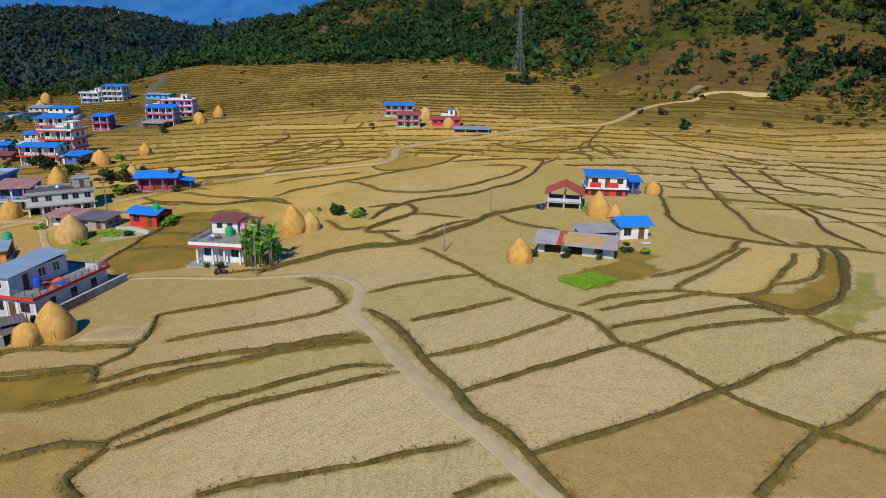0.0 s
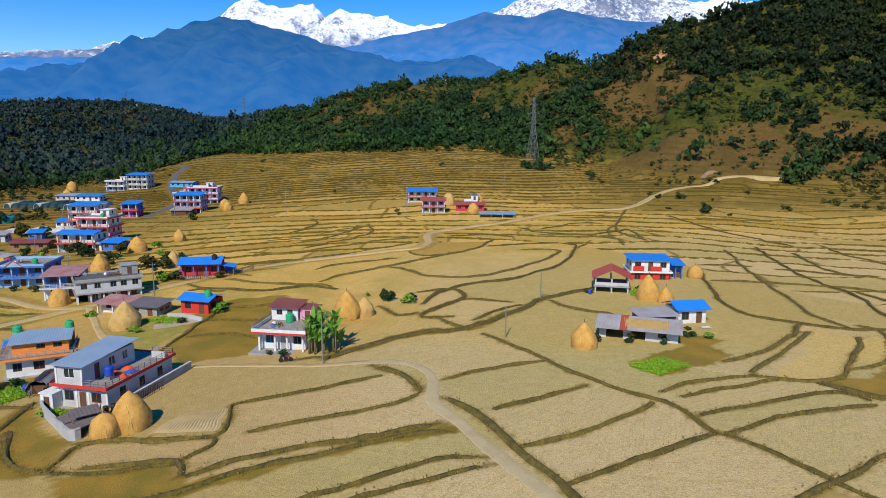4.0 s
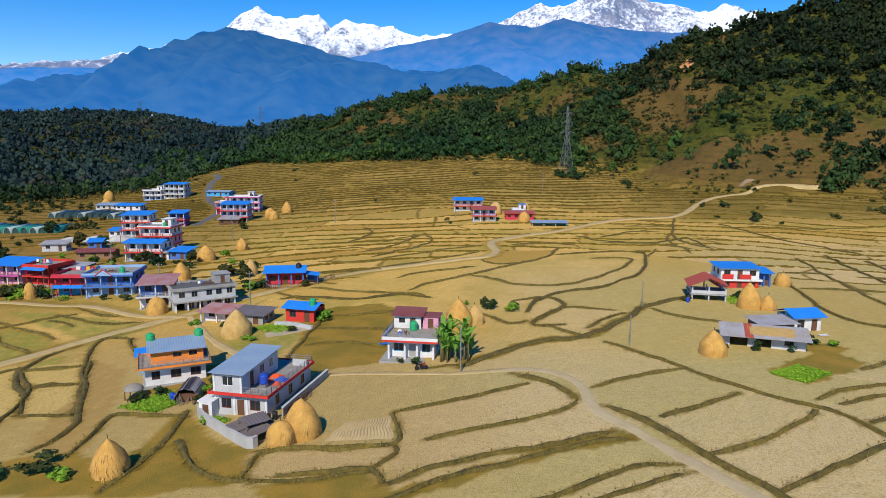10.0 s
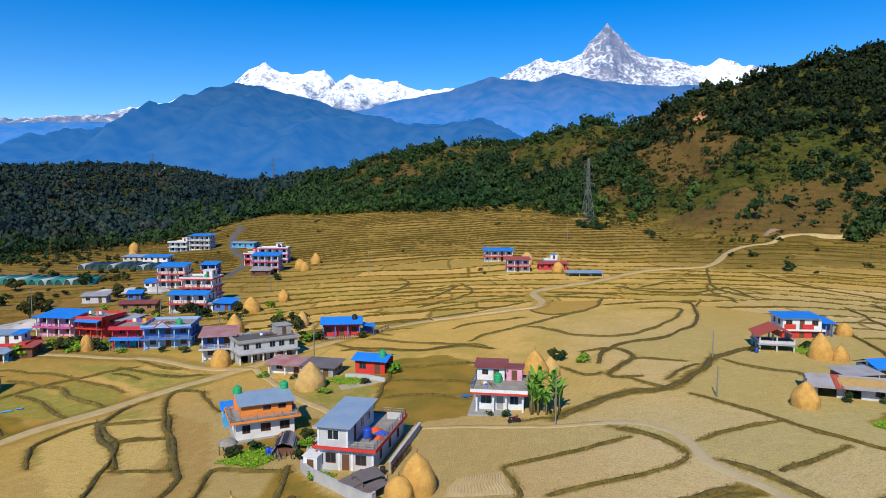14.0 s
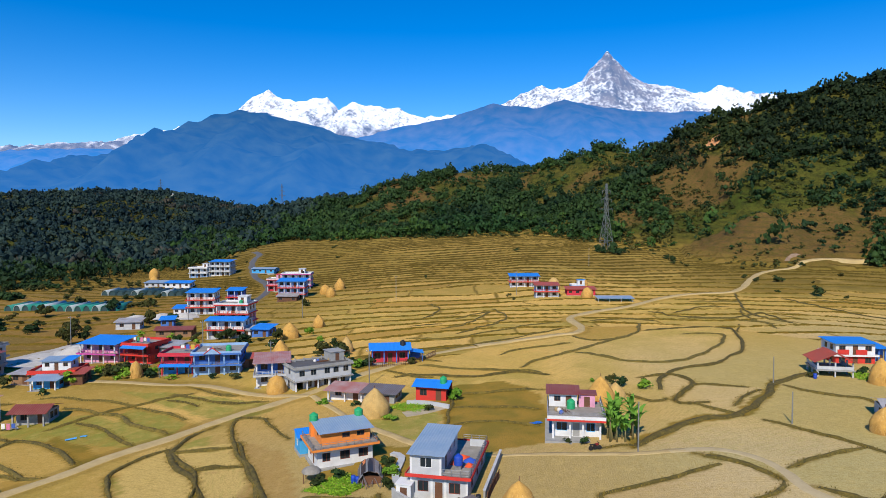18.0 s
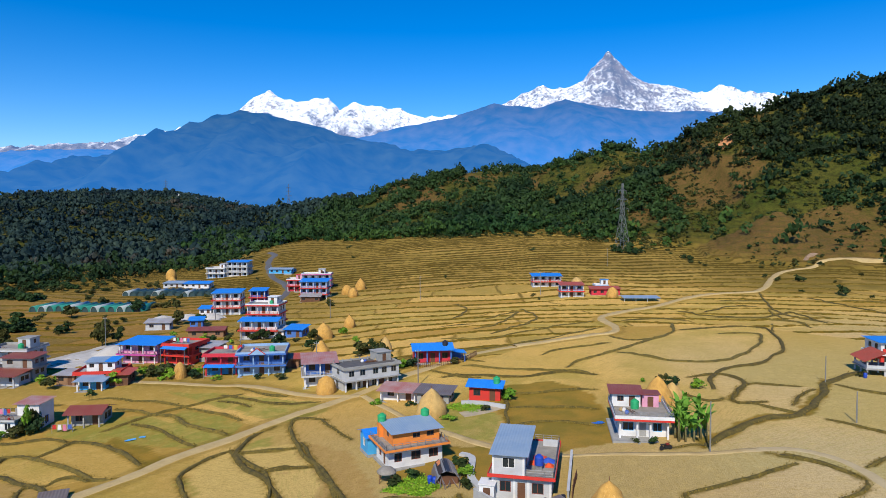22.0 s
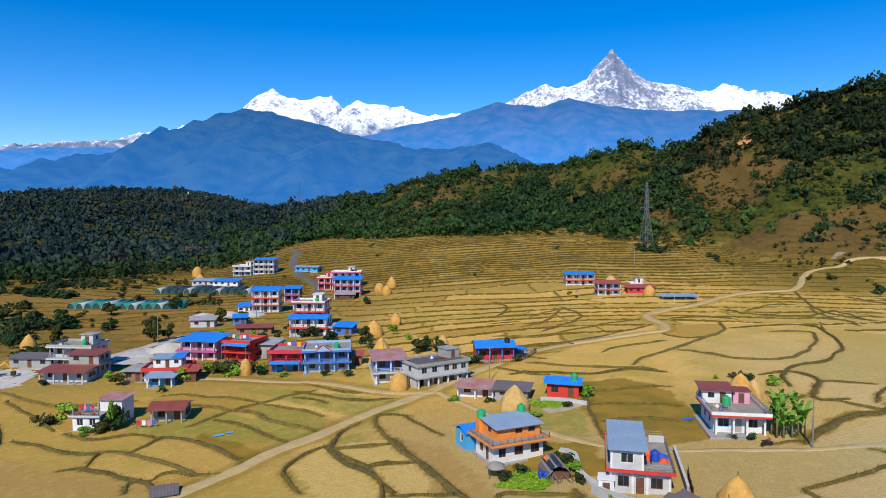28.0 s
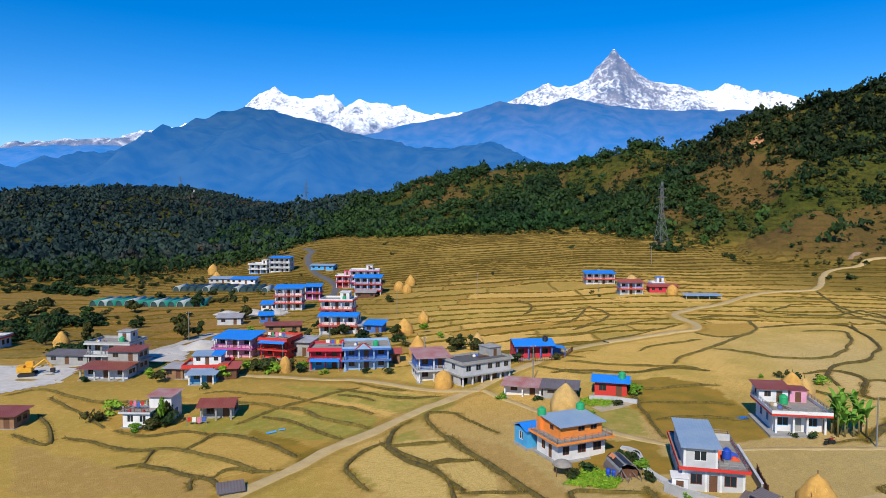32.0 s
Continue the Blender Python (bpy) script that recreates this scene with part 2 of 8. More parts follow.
# bunds between the paddies: width, then plan points
BUNDS = [
    (1.0, (7.8, 70.7), (14.7, 73.4), (19.5, 75.6), (23.6, 77.6)),
    (1.0, (11.8, 63.2), (16.1, 65.3), (21.7, 67.1), (26.3, 69.1), (28.8, 72.6), (27.7, 76.2), (24.1, 80.2), (21.8, 82.8)),
    (1.7, (8.5, 54.8), (12.4, 57.3), (19.1, 59.8), (25.4, 61.6), (31.6, 64.8)),
    (1.3, (5, 50.7), (9.1, 52.2), (13.4, 55), (19.8, 57.7), (25.7, 60.5), (32.7, 63)),
    (1.0, (14.8, 44.9), (17.1, 47.6), (21.1, 50.7), (26.2, 53.7), (30.8, 56.5), (35.5, 57.4)),
    (1.0, (15.5, 43.9), (18.8, 45.9), (22.7, 48.6), (26.8, 51.2), (31.2, 53.7), (36.1, 55.8)),
    (1.0, (23.9, 38.2), (28.8, 39.8), (33.2, 41.5), (38.8, 43.7), (42.2, 45.2)),
    (1.0, (41.3, 38.5), (45.6, 40.4)),
    (1.6, (16.5, 38.4), (14.1, 40.2), (14.3, 41.8), (15.2, 44.1)),
    (1.6, (4.5, 42.7), (7.5, 43.2), (11.1, 44.4), (14.9, 44.6)),
    (1.0, (-5.1, 62.3), (0.7, 62.5), (6.7, 62.2), (8.9, 63.8), (7.6, 69.7), (8.1, 70.6)),
    (1.2, (-1.7, 57.1), (2.6, 57.3), (6.8, 57.6), (8.5, 54.8)),
    (0.8, (6.8, 57.6), (9.2, 60.5), (8.9, 62.5)),
    (1.8, (49.8, 37.8), (48.8, 39.3), (47.3, 42.4), (45.5, 46.1), (43.8, 48.2), (42.5, 50.8), (40.1, 56.1), (38.6, 58.9), (37.0, 62.6), (34.9, 67.0), (33.1, 69.1), (31.8, 70.9)),
    (1.4, (22.0, 82.0), (25.2, 79.3), (27.4, 76.7), (28.8, 72.5)),
    (1.0, (31.1, 76.8), (37.9, 80.5), (44.9, 83.6)),
    (1.0, (36.8, 68.1), (41.5, 70.3), (48.3, 75.1)),
    (1.1, (38.4, 59.3), (44.3, 62), (51.2, 66.8), (54.9, 70)),
    (1.2, (42.1, 52.5), (46.5, 54.8), (52.3, 58.7), (58.7, 62.5)),
    (1.2, (47.4, 43.7), (51.9, 45.9), (57.5, 48.5), (65.1, 53.7), (74.4, 59.4), (84, 65.4), (88.1, 66.4)),
    (0.9, (37.4, 95.3), (43.8, 85.3), (48.5, 77.8), (52.1, 73.2), (56.1, 70), (58.5, 64.1), (59.3, 62.6)),
    (0.7, (59.3, 62.6), (63, 57.9), (65.1, 53.7), (67.4, 50), (70.4, 47.2), (74.1, 44.2)),
    (1.5, (70.4, 47.2), (66.3, 43), (64.1, 40.9), (62.2, 38.9)),
    (1.3, (70.4, 47.2), (73.6, 48.4), (79.3, 52.5), (84.7, 55.2)),
    (0.9, (56.8, 73.4), (62.2, 76.4), (69.9, 78.7)),
    (0.9, (58.5, 71.9), (65.2, 74.7), (73.8, 77.9)),
    (0.9, (58.7, 67.1), (67.1, 70.3), (76.7, 73.3), (79.6, 70.9)),
    (0.9, (59.3, 62.6), (64.2, 65.1), (69.8, 67.4), (79.2, 70.2)),
    (1.4, (67.9, 83.9), (74.4, 87.6), (83.2, 95.8), (87.2, 101.1)),
    (1.2, (70.2, 79.7), (74.7, 84.1), (81.6, 91.7), (86.5, 97.4)),
    (1.2, (69.9, 78.7), (75.5, 76.9), (79.5, 77.9), (83.6, 82.3), (89.4, 89.5), (92.8, 94.8)),
    (1.2, (83.1, 81.1), (85.6, 81.8), (90.1, 84.7), (94.6, 91), (97.6, 98), (96, 100.9)),
    (2.4, (76.2, 76.9), (79.9, 72.9), (82.5, 71.7), (88.4, 76.4), (94.5, 84.9), (99, 93.8), (99.8, 98.1)),
    (0.9, (82.2, 71), (84, 66.4), (86.9, 64.4)),
    (1.2, (88.4, 147.4), (82.3, 122.8), (80.8, 108.5), (86.8, 102.2), (94.1, 98.8), (99.8, 98.1), (106.6, 95.5)),
    (1.2, (104.2, 170.3), (97.2, 139), (93.9, 117), (92.2, 107.3), (94.1, 98.8)),
    (1.2, (114.2, 175.3), (107.1, 139.6), (107.6, 119.8), (104.9, 109.8), (105, 98.2)),
    (0.8, (89, 149.3), (100.8, 148.2)),
    (0.9, (85.6, 132.7), (96.4, 130.8), (110.1, 126.6), (121.1, 118.3)),
    (1.0, (109.5, 123.4), (111.5, 113.9), (112.6, 104.9)),
    (0.9, (132.9, 176.8), (131.7, 160.5), (137.6, 144.2)),
    (0.9, (104.6, 145.2), (114.5, 139.8), (122.9, 137.7)),
    (1.0, (119.6, 167.3), (116.1, 143), (122.6, 134.9)),
    (2.6, (15.5, 85.1), (21.1, 90.1), (27.7, 95.1), (35.2, 98.2), (43.5, 108.1), (50.7, 118.1), (60.8, 125.2)),
    (1.2, (50, 115.9), (52.8, 110.2), (58.9, 106.6), (58.9, 104.3)),
    (1.2, (27.8, 105.4), (34.7, 115.6), (43.3, 113.8)),
    (1.5, (29.5, 104.3), (32.9, 99.6), (35, 97.4)),
    (1.2, (35.8, 102.3), (42.1, 109.9), (44.9, 112)),
    (1.2, (58.9, 194.6), (75, 192.8), (81.8, 184.6)),
    (1.4, (100, 252.8), (85, 206.6), (88.2, 184.7)),
    (0.8, (65.8, 170), (72.1, 184.2)),
    (1.0, (60.9, 206), (74.3, 218.5), (83.8, 218.9)),
    (1.2, (111.1, 239.1), (114.9, 213.4), (120.2, 190.7), (125, 176.1)),
    (1.0, (118.3, 232.5), (134.8, 226.5), (160.5, 230.9)),
    (1.4, (-16.7, 73.7), (-16.3, 67.5), (-16.4, 61), (-17.9, 55.4)),
    (1.1, (-5, 56.8), (-4.7, 58.9), (-4.5, 61.5), (-0.9, 62.8), (2.7, 61.9), (7.4, 62.5)),
    (0.9, (-4.2, 56.7), (1.1, 56), (7.5, 57.2)),
    (1.6, (-14.9, 66), (-10.8, 59.4), (-7.4, 56.9), (-4.2, 56.7)),
    (1.0, (-61.9, 127.8), (-51, 119.9), (-41, 118)),
    (1.0, (-72.5, 78.9), (-73.2, 82.4), (-70.4, 83)),
    (1.0, (-9.7, 90.2), (-9.5, 93.7), (-8.7, 104.4), (-7.6, 113.3), (-3.8, 114), (3.3, 115), (7.8, 115.2)),
    (0.8, (11.5, 85.5), (14, 85.7), (16.4, 85.3)),
    (0.8, (-8.1, 98.1), (-2.1, 98.4), (4.7, 95.4)),
    (0.8, (-8.4, 106.8), (-1.5, 105.8), (5.7, 103.4)),
    (1.0, (-22.5, 134.2), (-15.2, 127.4), (-11.9, 127)),
    (1.0, (20.2, 111.4), (23.8, 104.7), (26.8, 106.9)),
    (0.9, (-33.3, 143.3), (-23.6, 146.7), (-10.8, 140.2)),
    (0.9, (-60.7, 121.2), (-49, 114.9), (-40.9, 114.7)),
    (0.9, (-86.0, 121.6), (-82.4, 121.9), (-76.8, 120.0), (-72.0, 118.9), (-65.5, 115.5)),
    (1.4, (-78.1, 115.7), (-73.7, 114.1), (-69.6, 111.9), (-66.2, 110.5), (-60.9, 105.5), (-56.1, 102.4), (-51.4, 99.2)),
    (1.0, (-64.4, 114.2), (-60.9, 112.1), (-56.7, 109.9), (-52.3, 106.5)),
    (0.9, (-60.1, 117.8), (-56.5, 115.7), (-53.3, 113.5)),
    (1.2, (-71.2, 107.3), (-67.4, 105.4), (-63.3, 102.2), (-59.4, 98.5), (-55.7, 95.1), (-53.9, 95.9)),
    (1.2, (-74.3, 104.5), (-72.8, 106.6), (-69.6, 111.9), (-64.7, 115.5), (-61.5, 118.8), (-57.1, 121.4)),
    (1.3, (-90.3, 95.7), (-85.8, 94.8), (-81.5, 94.6), (-78.2, 92.9), (-73.3, 90.3), (-68.9, 87.3), (-65.1, 83.9), (-62.0, 84.2)),
    (1.3, (-79.3, 93.9), (-77.7, 97.2), (-76.7, 99.7), (-72.9, 98.8), (-69.5, 96.6), (-65.3, 93.4), (-61.7, 89.5), (-59.9, 87.3)),
    (1.4, (-86.0, 87.8), (-82.9, 88.3), (-78.5, 86.6), (-74.2, 84.2), (-70.4, 82.0), (-68.5, 79.3)),
    (0.9, (-82.9, 88.3), (-83.2, 93.1), (-83.5, 94.3)),
    (0.9, (-70.6, 83.3), (-70.2, 84.6), (-68.3, 85.6), (-65.4, 84.2)),
    (1.2, (-94.3, 103.1), (-89.5, 100.7), (-86.1, 100.8), (-82.4, 101.9), (-77.5, 100.2)),
    (1.2, (-123.3, 120.7), (-118.9, 124.1), (-110.4, 119.2), (-100.4, 116.3), (-90.3, 119.5)),
    (1.0, (-114.7, 119.1), (-102.5, 109.3), (-96.7, 104.1)),
    (1.2, (-109.8, 101.4), (-101.5, 97.0), (-103.5, 101.5), (-111.1, 110.4)),
    (1.3, (-100.4, 100.3), (-90.4, 95.9), (-84.3, 94.1)),
    (1.6, (-19.8, 127.9), (-12.1, 128.5), (-4.2, 125.7), (4.1, 128.3), (10.6, 125.5)),
    (1.0, (-15.5, 137.2), (-4.6, 131.7), (7.2, 129.1), (9.7, 125.7)),
    (0.9, (2.2, 144.6), (6.2, 149.4), (15.4, 153.8), (19.7, 156.4)),
    (1.8, (5.8, 132.4), (10.3, 138.5), (19.8, 147.4), (27.4, 155.6), (39.2, 169.3), (44.4, 185.6)),
    (1.8, (18.8, 144.9), (22.8, 141.7), (26.6, 136.3), (32.5, 134.1), (39.7, 136.5), (49.9, 147.2), (57.5, 159.3), (60.4, 167.4), (50.5, 167.2)),
    (1.5, (42.2, 173.1), (55.7, 177.3), (66.2, 177.5), (60.8, 156.1), (54.7, 144.5), (44.1, 132.1), (35.8, 127.7), (29.5, 119.5), (27.4, 112.5)),
    (1.4, (26.0, 121.2), (33.4, 123.4), (34.5, 116.1), (28.7, 107.8), (27.7, 103.5), (32.8, 104.8)),
    (0.9, (20.7, 169.7), (25.2, 158.8), (33.7, 162.2)),
    (0.9, (31.6, 189.9), (43.3, 194.6), (51.3, 190.3)),
    (1.2, (54.1, 209.8), (60.1, 199.9), (73.4, 195.1), (87.9, 205.2), (88.5, 190.9)),
    (1.0, (86.3, 215.4), (80.7, 200.3), (80.0, 177.7)),
    (0.9, (75.3, 231.7), (94.0, 232.1)),
    (1.2, (-17.3, 234.1), (-12.4, 221.9), (-17.5, 202.5)),
    (1.2, (-7.3, 200.7), (4.0, 213.5), (-4.5, 190.8), (-11.2, 183.1)),
    (1.2, (4.9, 218.5), (8.6, 202.5), (3.6, 189.2), (-7.3, 174.4)),
    (1.0, (-21.0, 189.2), (-11.4, 192.1)),
    (1.0, (-20.6, 169.4), (-8.4, 167.4), (6.9, 180.0), (23.3, 190.0)),
    (1.0, (-16.5, 152.7), (-4.4, 157.0), (7.0, 164.9), (21.9, 177.2)),
    (1.5, (-38.4, 105.1), (-42.8, 105.7), (-42.5, 99.7), (-38.6, 90.5), (-34.2, 83.5), (-30.8, 74.3)),
    (1.6, (-45.9, 102.4), (-48.7, 96.1), (-48.0, 90.8), (-44.4, 84.6), (-40.9, 80.9), (-37.8, 75.2)),
    (0.7, (-48.2, 91.6), (-43.0, 92.2), (-39.5, 92.2)),
    (0.7, (-42.9, 84.1), (-39.6, 85.0), (-35.3, 85.0)),
    (1.2, (-49.2, 76.5), (-53.4, 83.2), (-52.6, 88.5), (-49.6, 93.0)),
    (0.9, (-38.4, 105.1), (-35.3, 99.1), (-31.9, 94.9)),
    (1.3, (-39.8, 94.9), (-36.0, 85.3), (-31.4, 77.0), (-28.4, 68.7), (-29.7, 64.7)),
    (1.1, (-49.3, 92.6), (-42.2, 83.9), (-39.5, 77.9), (-38.7, 73.6), (-36.4, 63.0)),
    (0.7, (-48.5, 91.4), (-43.8, 92.0), (-39.3, 92.6)),
    (0.7, (-42.9, 84.1), (-39.2, 84.7), (-35.6, 84.8)),
    (0.8, (-38.4, 74.4), (-34.4, 74.4), (-30.7, 74.3)),
    (1.2, (-24.8, 63.8), (-24.8, 67.0), (-25.5, 72.9), (-23.0, 73.4), (-15.8, 71.8)),
]
ROADS = {
    "road_main": (2.4, (-80, 54), (-73, 65), (-66.5, 75.5), (-61.3, 83.2), (-57.3, 90.8), (-52.5, 96.7), (-47.4, 103.7), (-43.2, 109.1), (-38.4, 114.2), (-34, 119.3), (-28.1, 129.1), (-20.8, 137.9), (-12.4, 148.2), (-2.5, 155.2)),
    "road_upper": (2.0, (-92.6, 132), (-86.3, 133.2), (-79.8, 132.4), (-68.4, 129.1), (-56.5, 126.1), (-44.5, 119.1), (-34.3, 117.2)),
    "road_lower": (1.3, (-33.8, 117.2), (-24.9, 103.7), (-18.2, 95.7), (-10.5, 87.4), (-3.8, 84.4), (5.3, 83.8), (14.2, 82.5), (19.4, 82.9), (21.6, 83.0)),
    "path": (1.45, (48.7, 37.5), (46.3, 41.2), (44.0, 45.1), (41.6, 48.8), (39.2, 52.9), (36.8, 57.6), (34.2, 62.6), (31.7, 66.8), (30.3, 70.4), (30.5, 74.6), (29.9, 78.5), (27.9, 81.4), (24.7, 82.8), (19.4, 82.9)),
    "track": (2.3, (-2.5, 155.2), (8.3, 161), (17, 166.1), (23.8, 169.2), (26.6, 178.1), (26.3, 193.6), (35, 205.4), (49.8, 217.8), (67.8, 237.9), (83.1, 248.1), (97.4, 252.0), (107.5, 263.5), (119, 283), (132.8, 303.2), (144, 313), (153.6, 318), (163, 323.5), (175, 326), (186, 328), (197, 329)),
    "road_village": (3.6, (-131.4, 120.1), (-131.1, 129), (-127.7, 134.4), (-126.3, 139.9), (-115.5, 148.4), (-110.1, 170.7), (-107.6, 184.4)),
    "asphalt": (3.6, (-88.8, 260.8), (-93.2, 297.9), (-100.2, 321.2), (-111, 339.4), (-119, 359.5), (-124.4, 379.8), (-125.4, 395.1), (-133, 410.4)),
}


# ---- the ground sheet ----
def spaced(knots):
    out = [knots[0][0]]
    for (a, s0), (b, s1) in zip(knots, knots[1:]):
        x = a
        while x < b - 0.5 * s1:
            x += s0 + (s1 - s0) * (x - a) / (b - a)
            out.append(min(x, b))
    return np.unique(np.round(out, 3))


GX = spaced([(-3600, 160), (-900, 40), (-320, 5), (-240, 1.9), (-150, 1.1), (-100, 0.75), (95, 0.75), (180, 1.1), (320, 5), (900, 40), (3600, 160)])
GY = spaced([(-900, 90), (-40, 10), (34, 0.65), (180, 0.6), (330, 0.75), (460, 1.3), (720, 6), (1300, 14), (2200, 90), (4700, 180)])
XX, YY = np.meshgrid(GX, GY)
hill, up_slope = hills(XX, YY)
ZZ = valley(XX, YY) + hill
NY, NX = XX.shape

# which part of the floor is laid out by hand, and which by the run of the terraces
far_edge = np.interp(XX, [-160, -110, -60, -30, -15, 8, 20, 60, 80, 100, 130], [125, 128, 138, 130, 136, 165, 178, 182, 160, 120, 90])
by_hand = (YY < far_edge) & (YY > 34)


def near_line(line, reach):
    """Distance from every point of the sheet to a line, as far as reach; else a large number."""
    d = np.full(XX.shape, 99.0)
    i0, i1 = np.searchsorted(GX, [line[:, 0].min() - reach, line[:, 0].max() + reach])
    j0, j1 = np.searchsorted(GY, [line[:, 1].min() - reach, line[:, 1].max() + reach])
    if i1 <= i0 or j1 <= j0:
        return d
    px, py = XX[j0:j1, i0:i1], YY[j0:j1, i0:i1]
    best = np.full(px.shape, 99.0)
    for a, b in zip(line[:-1], line[1:]):
        ab = b - a
        t = np.clip(((px - a[0]) * ab[0] + (py - a[1]) * ab[1]) / max(ab @ ab, 1e-9), 0, 1)
        best = np.minimum(best, np.hypot(px - a[0] - t * ab[0], py - a[1] - t * ab[1]))
    d[j0:j1, i0:i1] = best
    return d


barrier = np.zeros(XX.shape, bool)
grass = np.zeros(XX.shape)
road_near = np.full(XX.shape, 99.0)
verge = np.full(XX.shape, 99.0)
BUND_LINES = []
for k, (w, *pts) in enumerate(BUNDS):
    line = smooth_line(pts, 1.5, 0.4, k)
    BUND_LINES.append((w, line))
    d = near_line(line, 4)
    a, b = line[0] + (line[0] - line[2]) * 1.6, line[-1] + (line[-1] - line[-3]) * 1.6
    barrier |= near_line(np.concatenate([[a], line, [b]]), 4) < 0.6
    grass = np.maximum(grass, 0.95 * (1 - sm(0.1 * w, 0.22 * w + 0.35, d + 0.3 * vnoise(XX, YY, 1.3))))
ROAD_LINES = {}
for k, (name, (w, *pts)) in enumerate(ROADS.items()):
    ROAD_LINES[name] = (w, smooth_line(pts, 2.0, 0.25, 90 + k))
    d = near_line(ROAD_LINES[name][1], 9) - w / 2
    barrier |= d < 0.2
    road_near = np.minimum(road_near, d)
    if name not in ("path", "road_lower"):
        verge = np.minimum(verge, d)
grass = np.maximum(grass, 0.4 * (1 - sm(0.3, 1.2, np.abs(verge - 0.7) + 0.4 * vnoise(XX, YY, 2))))

# fields closed in by bunds and roads get a number each
label = np.zeros(XX.shape, int)
open_cells = by_hand & ~barrier & (XX > -150) & (XX < 170)
todo = open_cells.copy()
count = 0
for j0, i0 in np.argwhere(open_cells):
    if not todo[j0, i0]:
        continue
    count += 1
    stack = [(j0, i0)]
    todo[j0, i0] = False
    while stack:
        j, i = stack.pop()
        label[j, i] = count
        for j2, i2 in ((j - 1, i), (j + 1, i), (j, i - 1), (j, i + 1)):
            if 0 <= j2 < NY and 0 <= i2 < NX and todo[j2, i2]:
                todo[j2, i2] = False
                stack.append((j2, i2))
for _ in range(3):
    for axis, way in ((0, 1), (0, -1), (1, 1), (1, -1)):
        label = np.where((label == 0) & by_hand, np.roll(label, way, axis), label)
field = hash2(label * 1.7, label * 0.3 + 5)

